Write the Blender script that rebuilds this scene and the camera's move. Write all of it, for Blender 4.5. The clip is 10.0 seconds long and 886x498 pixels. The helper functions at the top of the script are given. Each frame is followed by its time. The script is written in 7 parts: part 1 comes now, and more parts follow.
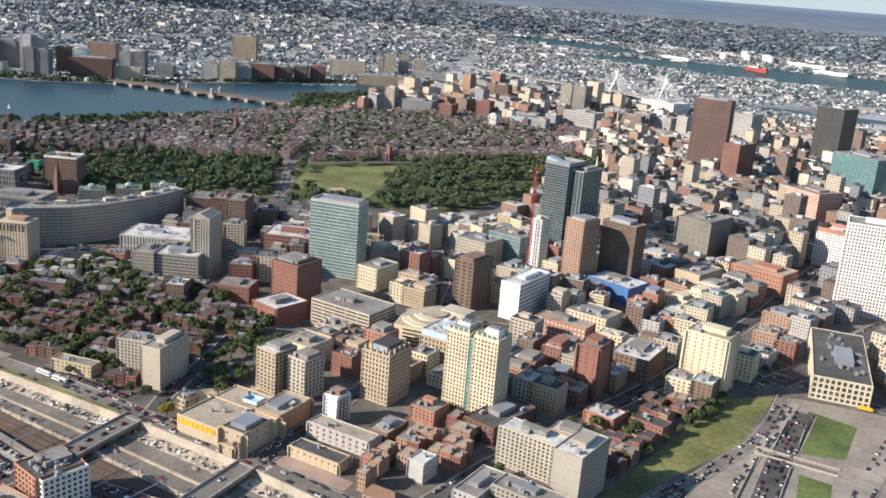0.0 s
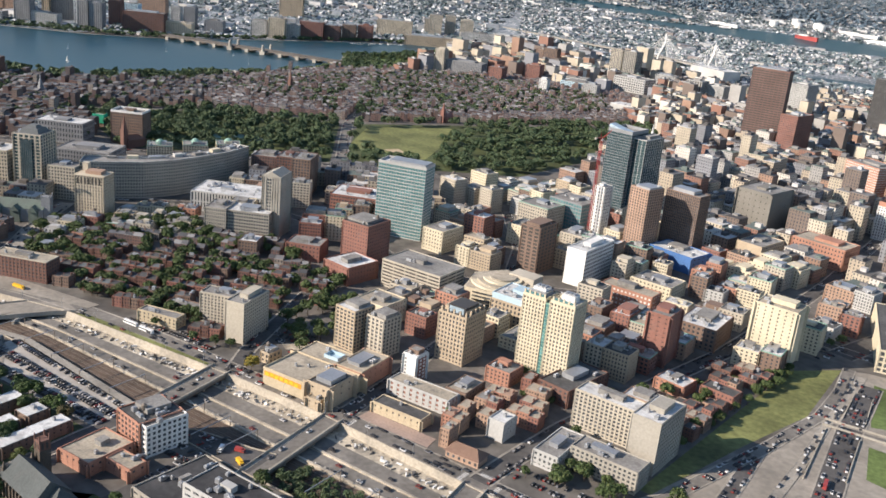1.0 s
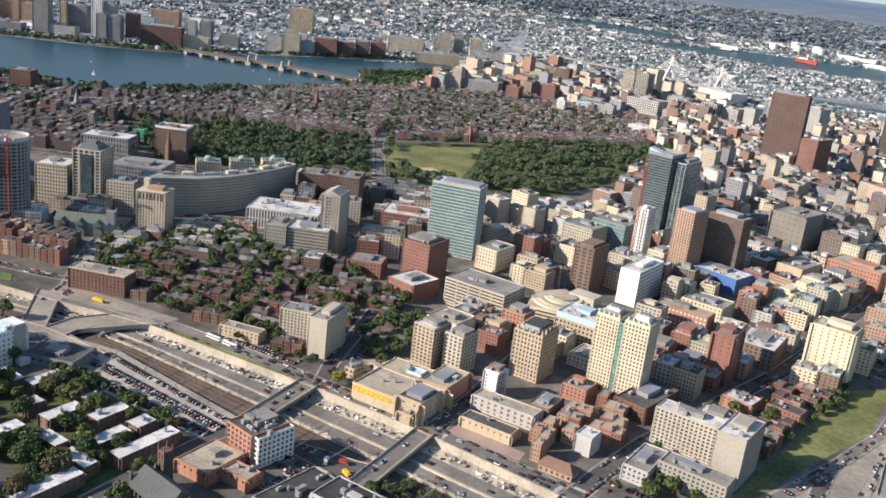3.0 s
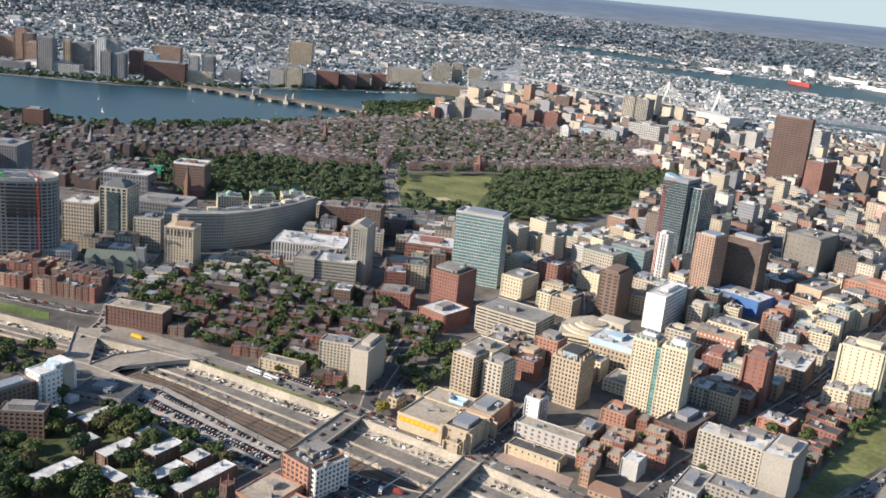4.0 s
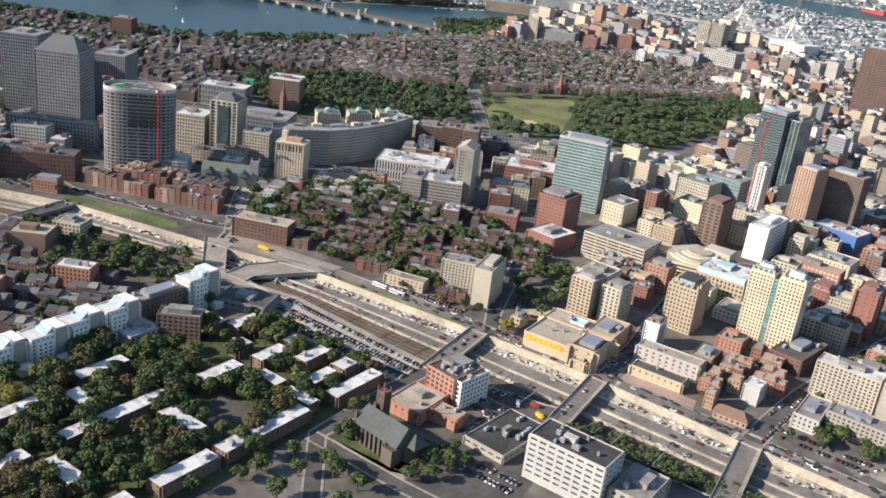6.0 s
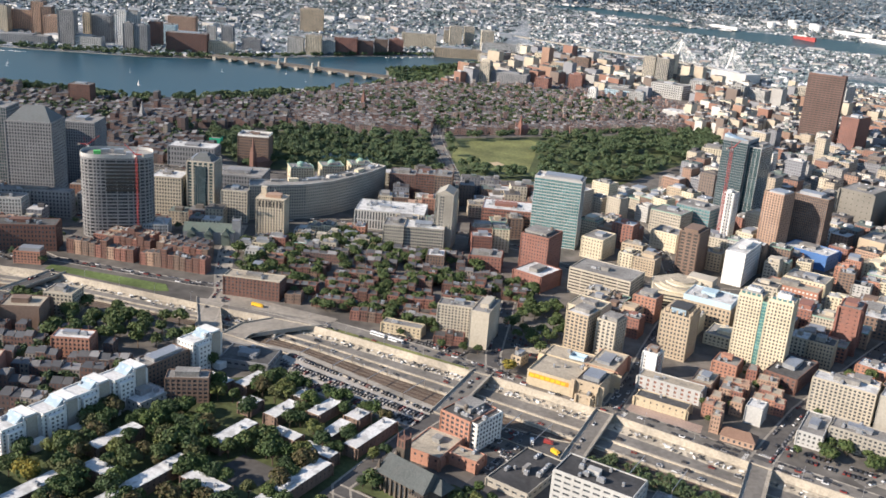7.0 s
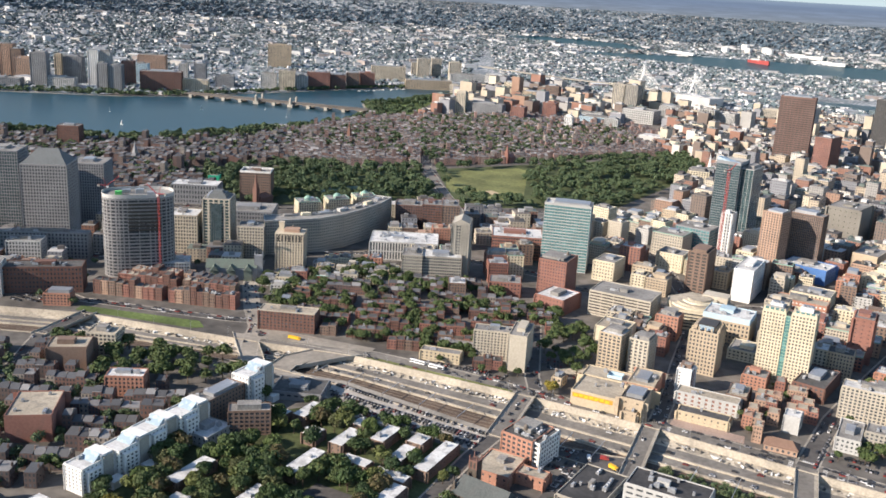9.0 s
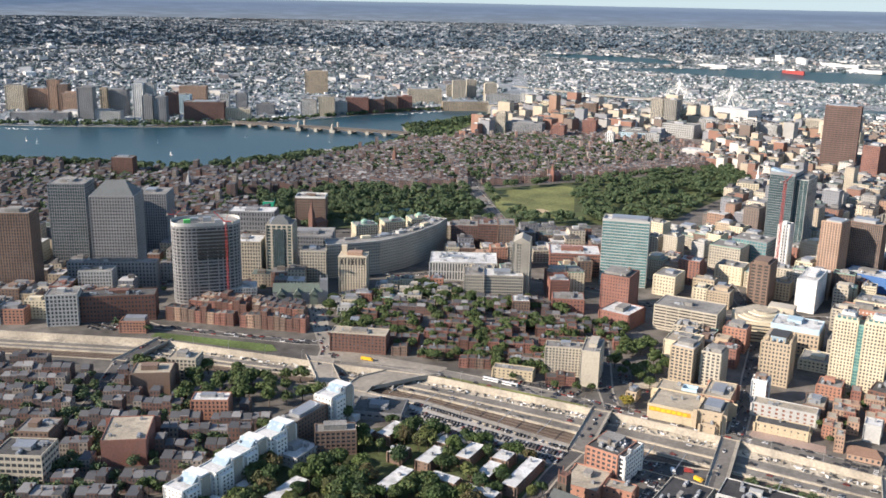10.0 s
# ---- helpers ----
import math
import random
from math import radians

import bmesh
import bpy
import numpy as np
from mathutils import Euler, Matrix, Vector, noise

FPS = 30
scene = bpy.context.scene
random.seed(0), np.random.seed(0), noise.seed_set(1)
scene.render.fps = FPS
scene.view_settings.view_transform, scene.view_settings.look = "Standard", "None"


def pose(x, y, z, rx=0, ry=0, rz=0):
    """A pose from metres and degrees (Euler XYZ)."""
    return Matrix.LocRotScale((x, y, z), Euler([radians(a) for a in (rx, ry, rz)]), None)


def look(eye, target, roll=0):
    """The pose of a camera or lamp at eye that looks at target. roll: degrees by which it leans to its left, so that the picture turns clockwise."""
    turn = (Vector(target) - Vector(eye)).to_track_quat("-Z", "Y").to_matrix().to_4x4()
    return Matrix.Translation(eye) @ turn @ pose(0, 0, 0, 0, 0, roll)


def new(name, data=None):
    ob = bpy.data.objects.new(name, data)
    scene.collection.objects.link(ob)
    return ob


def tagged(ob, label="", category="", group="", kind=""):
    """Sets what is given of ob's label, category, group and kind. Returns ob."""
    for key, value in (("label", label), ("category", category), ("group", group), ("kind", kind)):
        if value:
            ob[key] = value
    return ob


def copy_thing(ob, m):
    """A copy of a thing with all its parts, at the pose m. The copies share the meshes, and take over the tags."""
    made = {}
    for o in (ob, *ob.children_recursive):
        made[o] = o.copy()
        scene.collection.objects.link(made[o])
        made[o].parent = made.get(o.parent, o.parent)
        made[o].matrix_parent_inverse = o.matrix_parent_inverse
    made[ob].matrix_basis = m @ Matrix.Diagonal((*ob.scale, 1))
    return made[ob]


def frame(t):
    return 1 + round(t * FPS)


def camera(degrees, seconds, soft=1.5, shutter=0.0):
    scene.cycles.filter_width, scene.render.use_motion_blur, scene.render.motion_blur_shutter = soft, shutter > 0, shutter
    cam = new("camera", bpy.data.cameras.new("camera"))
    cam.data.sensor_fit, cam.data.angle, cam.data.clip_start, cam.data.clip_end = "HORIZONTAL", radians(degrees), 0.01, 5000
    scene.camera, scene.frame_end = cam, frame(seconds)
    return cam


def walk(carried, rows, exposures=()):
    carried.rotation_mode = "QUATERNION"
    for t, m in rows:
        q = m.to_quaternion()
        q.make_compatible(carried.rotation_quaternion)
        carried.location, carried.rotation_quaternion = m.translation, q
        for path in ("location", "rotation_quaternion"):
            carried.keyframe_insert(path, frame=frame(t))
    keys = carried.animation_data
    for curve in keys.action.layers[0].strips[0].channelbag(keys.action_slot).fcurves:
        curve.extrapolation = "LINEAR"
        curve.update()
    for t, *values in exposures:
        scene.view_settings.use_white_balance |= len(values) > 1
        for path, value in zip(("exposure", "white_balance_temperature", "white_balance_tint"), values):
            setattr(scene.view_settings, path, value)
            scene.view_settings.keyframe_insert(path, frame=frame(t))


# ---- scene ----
cam = camera(51.0, 10.0, soft=1.65)
# seconds, place in metres, yaw, pitch and roll in degrees
ROWS = [
    (0, 0.27, 0.29, 310.29, 32.370, -15.887, -4.440),
    (0.5, -12.00, -15.20, 311.88, 34.073, -17.891, -5.461),
    (1, -24.23, -30.61, 313.35, 34.630, -18.469, -5.500),
    (1.5, -36.43, -45.94, 314.71, 34.613, -18.922, -5.695),
    (2, -48.60, -61.18, 315.97, 34.461, -19.150, -5.662),
    (2.5, -60.75, -76.33, 317.14, 34.093, -18.168, -5.746),
    (3, -72.88, -91.40, 318.21, 33.968, -17.535, -6.490),
    (3.2, -77.74, -97.40, 318.62, 33.801, -16.231, -6.613),
    (4.3, -104.45, -130.16, 320.61, 33.137, -15.718, -5.161),
    (4.5, -109.31, -136.07, 320.94, 33.961, -16.321, -5.440),
    (5, -121.48, -150.78, 321.70, 34.824, -17.654, -5.981),
    (5.5, -133.67, -165.40, 322.40, 35.842, -19.875, -7.164),
    (5.7, -138.56, -171.22, 322.66, 36.532, -21.088, -7.257),
    (6.8, -165.56, -202.98, 323.95, 32.664, -19.173, -4.381),
    (7, -170.49, -208.70, 324.16, 31.925, -17.974, -4.232),
    (7.5, -182.87, -222.95, 324.65, 29.434, -16.492, -3.362),
    (8, -195.32, -237.10, 325.11, 29.162, -16.540, -3.640),
    (8.5, -207.83, -251.16, 325.53, 29.043, -16.651, -3.366),
    (9, -220.43, -265.11, 325.93, 28.645, -15.963, -3.186),
    (9.5, -233.11, -278.97, 326.30, 28.514, -14.728, -2.167),
    (10, -245.89, -292.74, 326.66, 30.013, -14.742, -1.159),
]
walk(cam, [(t, pose(x, y, z, 90 + pitch, roll, yaw)) for t, x, y, z, yaw, pitch, roll in ROWS], exposures=[(0.0, 0.69), (3.0, 0.70), (5.0, 0.76), (7.5, 0.79), (10.0, 0.83)])

# ---- light ----
SUN = Vector((-0.58, -0.67, 0.45)).normalized()
world = bpy.data.worlds.new("sky")
scene.world = world
world.use_nodes = True
wn = world.node_tree.nodes
sky = wn.new("ShaderNodeTexSky")
sky.sky_type, sky.sun_disc = "NISHITA", False
sky.sun_elevation = math.asin(SUN.z)
sky.sun_rotation = math.atan2(SUN.x, SUN.y)
sky.air_density, sky.dust_density, sky.ozone_density, sky.altitude = 1.0, 0.3, 2.0, 300
wn["Background"].inputs["Strength"].default_value = 0.113
world.node_tree.links.new(sky.outputs[0], wn["Background"].inputs["Color"])
sun = new("sun", bpy.data.lights.new("sun", "SUN"))
sun.data.energy, sun.data.angle, sun.data.color = 5.25, radians(0.6), (1.0, 0.87, 0.755)
sun.matrix_world = look(SUN * 900, (0, 0, 0))

rng = np.random.default_rng(7)


# ---- materials ----
def nodes_of(name):
    m = bpy.data.materials.new(name)
    m.use_nodes = True
    return m, m.node_tree.nodes, m.node_tree.links, m.node_tree.nodes["Principled BSDF"]


def surface(name, colors, rough=0.85, var=0.17, big=0.03, fine=0.6, bump=0.15, source="", metal=0.0, stain=0.0):
    """A weathered surface. colors: one colour, or several that alike pieces draw from at random (source: object or island)."""
    m, n, link, b = nodes_of(name)
    coords = n.new("ShaderNodeTexCoord")
    if len(colors) == 1:
        base = n.new("ShaderNodeRGB")
        base.outputs[0].default_value = (*colors[0], 1)
        col = base.outputs[0]
    else:
        info = n.new("ShaderNodeObjectInfo" if source == "object" else "ShaderNodeNewGeometry")
        ramp = n.new("ShaderNodeValToRGB")
        ramp.color_ramp.interpolation = "CONSTANT"
        e = ramp.color_ramp.elements
        while len(e) < len(colors):
            e.new(0.5)
        for k, c in enumerate(colors):
            e[k].position = k / len(colors)
            e[k].color = (*c, 1)
        link.new(info.outputs["Random" if source == "object" else "Random Per Island"], ramp.inputs[0])
        col = ramp.outputs[0]
    for scale, amount in ((big, var), (fine, var * 0.7)):
        t = n.new("ShaderNodeTexNoise")
        t.inputs["Scale"].default_value = scale
        t.inputs["Detail"].default_value = 4
        link.new(coords.outputs["Object"], t.inputs["Vector"])
        r = n.new("ShaderNodeMapRange")
        r.inputs["From Min"].default_value, r.inputs["From Max"].default_value = 0.3, 0.7
        r.inputs["To Min"].default_value, r.inputs["To Max"].default_value = 1 - amount, 1 + amount * 0.6
        link.new(t.outputs["Fac"], r.inputs["Value"])
        mix = n.new("ShaderNodeMix")
        mix.data_type, mix.blend_type = "RGBA", "MULTIPLY"
        mix.inputs["Factor"].default_value = 1
        link.new(col, mix.inputs["A"])
        link.new(r.outputs[0], mix.inputs["B"])
        col = mix.outputs["Result"]
    if stain:
        t = n.new("ShaderNodeTexNoise")
        t.inputs["Scale"].default_value = 0.12
        t.inputs["Detail"].default_value = 6
        link.new(coords.outputs["Object"], t.inputs["Vector"])
        r = n.new("ShaderNodeMapRange")
        r.inputs["From Min"].default_value, r.inputs["From Max"].default_value = 0.52, 0.62
        r.inputs["To Max"].default_value = stain
        link.new(t.outputs["Fac"], r.inputs["Value"])
        mix = n.new("ShaderNodeMix")
        mix.data_type = "RGBA"
        link.new(r.outputs[0], mix.inputs["Factor"])
        link.new(col, mix.inputs["A"])
        mix.inputs["B"].default_value = (0.09, 0.085, 0.08, 1)
        col = mix.outputs["Result"]
    if bump:
        bp = n.new("ShaderNodeBump")
        bp.inputs["Strength"].default_value = bump
        bp.inputs["Distance"].default_value = 0.1
        link.new(t.outputs["Fac"], bp.inputs["Height"])
        link.new(bp.outputs[0], b.inputs["Normal"])
    link.new(col, b.inputs["Base Color"])
    b.inputs["Roughness"].default_value = rough
    b.inputs["Metallic"].default_value = metal
    b.inputs["Specular IOR Level"].default_value = 0.3
    return m


def glazing(name, color, rough=0.12, metal=0.0, vary=0.6):
    """Window glass seen from outside: dark, glossy, some panes with blinds down."""
    m, n, link, b = nodes_of(name)
    coords = n.new("ShaderNodeTexCoord")
    t = n.new("ShaderNodeTexVoronoi")
    t.inputs["Scale"].default_value = 0.33
    link.new(coords.outputs["Object"], t.inputs["Vector"])
    mix = n.new("ShaderNodeMix")
    mix.data_type = "RGBA"
    r = n.new("ShaderNodeMapRange")
    r.inputs["From Min"].default_value, r.inputs["From Max"].default_value = 0.55, 1.0
    r.inputs["To Max"].default_value = vary
    sep = n.new("ShaderNodeSeparateColor")
    link.new(t.outputs["Color"], sep.inputs[0])
    link.new(sep.outputs[0], r.inputs["Value"])
    link.new(r.outputs[0], mix.inputs["Factor"])
    mix.inputs["A"].default_value = (*color, 1)
    mix.inputs["B"].default_value = (*[min(1, c * 1.8 + 0.05) for c in color], 1)
    link.new(mix.outputs["Result"], b.inputs["Base Color"])
    b.inputs["Roughness"].default_value = rough
    b.inputs["Metallic"].default_value = metal
    return m


BRICK = surface("red brick", [(0.265, 0.13, 0.10)], stain=0.2)
BRICK_DARK = surface("dark brown brick", [(0.165, 0.092, 0.072)])
BRICK_BROWN = surface("brown brick", [(0.20, 0.14, 0.108)])
BRICK_ORANGE = surface("orange brick", [(0.38, 0.20, 0.14)])
BRICK_PINK = surface("pinkish brown brick", [(0.37, 0.25, 0.18)])
BEIGE = surface("beige limestone", [(0.45, 0.405, 0.325)], stain=0.06)
CREAM = surface("cream brick", [(0.60, 0.53, 0.385)], stain=0.1)
TAN = surface("tan brick", [(0.43, 0.35, 0.25)])
YELLOW = surface("yellow stucco", [(0.48, 0.40, 0.275)])
CONCRETE = surface("weathered concrete", [(0.35, 0.325, 0.275)], stain=0.08)
CONCRETE_DARK = surface("dark grey-brown concrete", [(0.20, 0.188, 0.162)], stain=0.1)
GRANITE_BROWN = surface("brown granite", [(0.155, 0.098, 0.083)])
GREY = surface("grey stone", [(0.23, 0.235, 0.24)])
PALE = surface("pale stone cladding", [(0.44, 0.435, 0.41)])
WHITE = surface("white painted panel", [(0.70, 0.69, 0.65)], var=0.15)
# Cloud shade over the hipped tower is put into this darker cladding colour.
STONE_GREY = surface("shade-darkened grey granite cladding", [(0.27, 0.265, 0.26)], stain=0.1)
VERDIGRIS = surface("dull weathered copper", [(0.12, 0.15, 0.125)], rough=0.7, stain=0.3)
DARK = surface("dark bronze cladding", [(0.06, 0.055, 0.05)], rough=0.5)
BLUEWRAP = surface("blue tarpaulin", [(0.07, 0.16, 0.36)], rough=0.5)
SKYBLUE = surface("light blue panel", [(0.42, 0.55, 0.61)], var=0.12, rough=0.5)
COPPER = surface("green copper roof", [(0.22, 0.36, 0.29)], rough=0.6)
SLATE = surface("slate roof", [(0.13, 0.14, 0.14)], stain=0.2)
ROOF_WHITE = surface("white roof membrane", [(0.60, 0.60, 0.58)], var=0.25, stain=0.4)
ROOF_GREY = surface("grey roof gravel", [(0.27, 0.26, 0.24)], var=0.35, stain=0.5)
ROOF_TAR = surface("fresh black roof tar", [(0.055, 0.055, 0.056)], var=0.4, fine=0.3, stain=0.2)
ROOF_DARK = surface("dark roof tar", [(0.10, 0.098, 0.094)], var=0.4, fine=0.3)
ROOF_TAN = surface("tan roof gravel", [(0.40, 0.35, 0.27)], var=0.3, stain=0.4)
METAL = surface("galvanised sheet metal", [(0.42, 0.43, 0.44)], rough=0.45, metal=0.6)
STEEL = surface("rusty gantry steel", [(0.20, 0.17, 0.14)], rough=0.6, metal=0.4)
CRANE = surface("red crane paint", [(0.33, 0.055, 0.05)], rough=0.5)
ASPHALT = surface("asphalt", [(0.095, 0.09, 0.085)], var=0.35, fine=0.25, stain=0.25)
ASPHALT_LIGHT = surface("worn asphalt", [(0.19, 0.175, 0.152)], var=0.35, fine=0.25, stain=0.3)
LOT_TOP = surface("pale worn car park asphalt", [(0.40, 0.37, 0.325)], var=0.2, fine=0.2, stain=0.2)
SIDEWALK = surface("concrete pavement", [(0.34, 0.31, 0.26)], var=0.3, stain=0.3)
PAVED = surface("worn pale concrete roadway", [(0.29, 0.26, 0.215)], var=0.25, fine=0.2, stain=0.25)
BALLAST = surface("brown ballast", [(0.115, 0.082, 0.06)], var=0.4, fine=0.4)
DIRT = surface("pale gravel and rubble", [(0.50, 0.44, 0.34)], var=0.5, fine=0.3, stain=0.5)
WALLSTONE = surface("concrete retaining wall", [(0.42, 0.375, 0.30)], var=0.3, stain=0.3)
GRASS = surface("grass", [(0.11, 0.15, 0.045)], var=0.45, big=0.02, fine=0.25)
GRASS_DRY = surface("dry lawn", [(0.17, 0.18, 0.065)], var=0.5, big=0.015, fine=0.2)
EARTH = surface("bare baseball earth", [(0.42, 0.33, 0.21)])
GROUND = surface("town ground", [(0.14, 0.128, 0.112)], var=0.5, big=0.012, fine=0.08, bump=0)
# Ground colours are lightened and blued to stand for distance haze.
SUBURB_HAZE = surface("wooded suburb ground tinted with haze", [(0.165, 0.185, 0.195)], var=0.35, big=0.004, fine=0.02, bump=0)
sn_, sl_ = SUBURB_HAZE.node_tree.nodes, SUBURB_HAZE.node_tree.links
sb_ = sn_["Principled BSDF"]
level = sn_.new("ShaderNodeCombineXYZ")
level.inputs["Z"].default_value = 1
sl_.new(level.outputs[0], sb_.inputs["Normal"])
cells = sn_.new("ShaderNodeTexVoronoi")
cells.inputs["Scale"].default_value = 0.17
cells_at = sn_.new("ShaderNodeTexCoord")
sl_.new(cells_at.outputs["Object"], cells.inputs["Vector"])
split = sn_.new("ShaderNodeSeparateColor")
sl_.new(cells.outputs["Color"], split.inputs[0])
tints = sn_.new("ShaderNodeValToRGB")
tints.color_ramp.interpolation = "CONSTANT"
# The cell tints carry the same painted haze.
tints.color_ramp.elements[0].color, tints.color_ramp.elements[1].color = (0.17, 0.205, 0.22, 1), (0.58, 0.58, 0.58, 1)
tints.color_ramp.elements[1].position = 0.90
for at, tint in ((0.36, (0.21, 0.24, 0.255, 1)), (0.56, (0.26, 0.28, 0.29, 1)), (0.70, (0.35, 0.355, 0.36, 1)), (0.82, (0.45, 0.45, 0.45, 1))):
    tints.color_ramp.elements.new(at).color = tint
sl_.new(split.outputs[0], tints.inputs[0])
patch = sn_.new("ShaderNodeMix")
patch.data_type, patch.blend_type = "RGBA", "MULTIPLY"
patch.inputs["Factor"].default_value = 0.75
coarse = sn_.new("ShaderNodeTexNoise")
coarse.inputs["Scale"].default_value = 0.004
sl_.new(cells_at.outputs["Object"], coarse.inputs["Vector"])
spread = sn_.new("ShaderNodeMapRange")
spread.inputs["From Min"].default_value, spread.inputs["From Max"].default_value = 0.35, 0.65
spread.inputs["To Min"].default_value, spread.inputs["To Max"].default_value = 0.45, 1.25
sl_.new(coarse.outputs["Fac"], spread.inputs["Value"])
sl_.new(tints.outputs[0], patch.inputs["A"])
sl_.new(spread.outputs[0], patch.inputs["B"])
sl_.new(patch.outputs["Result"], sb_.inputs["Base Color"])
STONE_WARM = surface("warm grey limestone", [(0.36, 0.33, 0.28)], stain=0.15)
TAN_LIGHT = surface("light tan stone", [(0.52, 0.45, 0.34)], stain=0.1)
# Tree shade over the lawns is put into this darker grass colour.
LAWN_DARK = surface("yard grass darkened for tree shade", [(0.075, 0.092, 0.036)], var=0.5, big=0.03, fine=0.25)
PLAY = surface("pinkish play surface", [(0.36, 0.27, 0.22)], var=0.25)
PAINT = surface("white road paint", [(0.72, 0.71, 0.67)], var=0.15)
GLASS = glazing("window glass", (0.05, 0.056, 0.062))
GLASS_TEAL = glazing("teal curtain glass", (0.11, 0.26, 0.265), rough=0.16, metal=0.35)
GLASS_BLUE = glazing("blue green dark glass", (0.045, 0.085, 0.095), rough=0.1, metal=0.3)
GLASS_SKY = glazing("sloped skylight glass", (0.30, 0.38, 0.43), rough=0.3, metal=0.1)
BARK = surface("bark", [(0.10, 0.075, 0.055)])
LEAF = surface("green foliage", [(0.062, 0.098, 0.028), (0.086, 0.122, 0.034), (0.050, 0.084, 0.026), (0.122, 0.140, 0.042), (0.074, 0.104, 0.034), (0.056, 0.088, 0.030), (0.096, 0.106, 0.040), (0.045, 0.076, 0.028)], source="object", var=0.45, big=0.25, fine=1.1, rough=0.7, bump=0)
LEAF_MIX = surface("mixed street foliage", [(0.062, 0.094, 0.030), (0.074, 0.105, 0.033), (0.052, 0.084, 0.028), (0.094, 0.114, 0.038), (0.064, 0.088, 0.032)], source="island", rough=0.7, bump=0)
LEAF_PARK = surface("park foliage", [(0.064, 0.100, 0.046), (0.076, 0.112, 0.050), (0.054, 0.090, 0.044), (0.100, 0.124, 0.052), (0.082, 0.104, 0.050), (0.060, 0.096, 0.048)], source="island", rough=0.7, bump=0)
# Distance haze is put into the leaf colours of the far trees.
LEAF_FAR_HAZE = surface("far woodland tinted with haze", [(0.130, 0.172, 0.184), (0.150, 0.192, 0.200), (0.116, 0.156, 0.170), (0.172, 0.206, 0.208)], source="island", rough=0.9, bump=0)
LEAF_OUTER_HAZE = surface("woods of the outer hills tinted with blue haze", [(0.098, 0.138, 0.170), (0.112, 0.150, 0.180), (0.086, 0.124, 0.158)], source="island", rough=0.9, bump=0)
LEAF_AUTUMN = surface("turning foliage", [(0.085, 0.078, 0.03), (0.10, 0.078, 0.032), (0.078, 0.082, 0.03), (0.088, 0.068, 0.032)], source="island", rough=0.7, bump=0)
LEAF_YELLOW = surface("yellow foliage", [(0.24, 0.20, 0.035), (0.19, 0.18, 0.04), (0.28, 0.21, 0.03)], source="island", rough=0.7, bump=0)
CAR_PAINT = surface("car paint", [(0.42, 0.42, 0.42), (0.03, 0.03, 0.035), (0.12, 0.12, 0.13), (0.025, 0.025, 0.03), (0.26, 0.26, 0.26), (0.05, 0.055, 0.062), (0.14, 0.025, 0.022), (0.035, 0.035, 0.04), (0.03, 0.04, 0.07), (0.05, 0.05, 0.05), (0.07, 0.065, 0.06), (0.02, 0.02, 0.022)], source="object", rough=0.5, var=0.05, bump=0)
TRAFFIC_PAINT = surface("traffic paint", [(0.62, 0.62, 0.61), (0.03, 0.03, 0.035), (0.16, 0.16, 0.17), (0.40, 0.40, 0.40), (0.06, 0.065, 0.075), (0.20, 0.03, 0.025), (0.04, 0.04, 0.045)], source="island", rough=0.45, var=0.05, bump=0)
CAR_GLASS = surface("dark car glass", [(0.025, 0.027, 0.03)], rough=0.4, bump=0)
RUBBER = surface("tyre rubber", [(0.02, 0.02, 0.02)])
BUS_PAINT = surface("white bus paint", [(0.74, 0.74, 0.72)], rough=0.35, var=0.05)
YELLOW_PAINT = surface("yellow paint", [(0.72, 0.42, 0.03)], rough=0.5, var=0.1)
# Row brick is darkened for a cloud's shade, hill brick lightened for sunlight.
ROWS_WALL = surface("old town brick darkened for cloud shade", [(0.125, 0.080, 0.070), (0.105, 0.074, 0.068), (0.165, 0.098, 0.080), (0.13, 0.098, 0.088), (0.26, 0.225, 0.19), (0.095, 0.072, 0.066), (0.14, 0.09, 0.078), (0.19, 0.14, 0.118)], source="island")
HILL_WALL = surface("hill brick lightened for sunlight", [(0.245, 0.160, 0.135), (0.200, 0.132, 0.114), (0.285, 0.190, 0.160), (0.23, 0.175, 0.152), (0.36, 0.31, 0.265), (0.165, 0.112, 0.100), (0.26, 0.168, 0.142), (0.31, 0.235, 0.195)], source="island")
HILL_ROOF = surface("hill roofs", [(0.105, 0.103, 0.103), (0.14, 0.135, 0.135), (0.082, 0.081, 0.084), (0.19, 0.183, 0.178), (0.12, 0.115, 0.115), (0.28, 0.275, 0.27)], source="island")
CITY_WALL = surface("town walls", [(0.44, 0.385, 0.295), (0.25, 0.14, 0.105), (0.33, 0.32, 0.30), (0.52, 0.47, 0.37), (0.17, 0.135, 0.115), (0.56, 0.53, 0.47), (0.28, 0.18, 0.13), (0.22, 0.225, 0.24), (0.40, 0.34, 0.26)], source="island")
# These roof tones hold the cloud's shade too.
ROWS_ROOF = surface("old town roofs darkened for cloud shade", [(0.075, 0.078, 0.084), (0.105, 0.106, 0.110), (0.062, 0.064, 0.068), (0.088, 0.088, 0.090), (0.135, 0.134, 0.136), (0.082, 0.086, 0.094), (0.22, 0.218, 0.215)], source="island")
FAR_WALL = surface("far sheds and blocks", [(0.50, 0.495, 0.48), (0.38, 0.375, 0.37), (0.60, 0.59, 0.57), (0.30, 0.26, 0.24), (0.46, 0.44, 0.40), (0.34, 0.34, 0.35)], source="island")
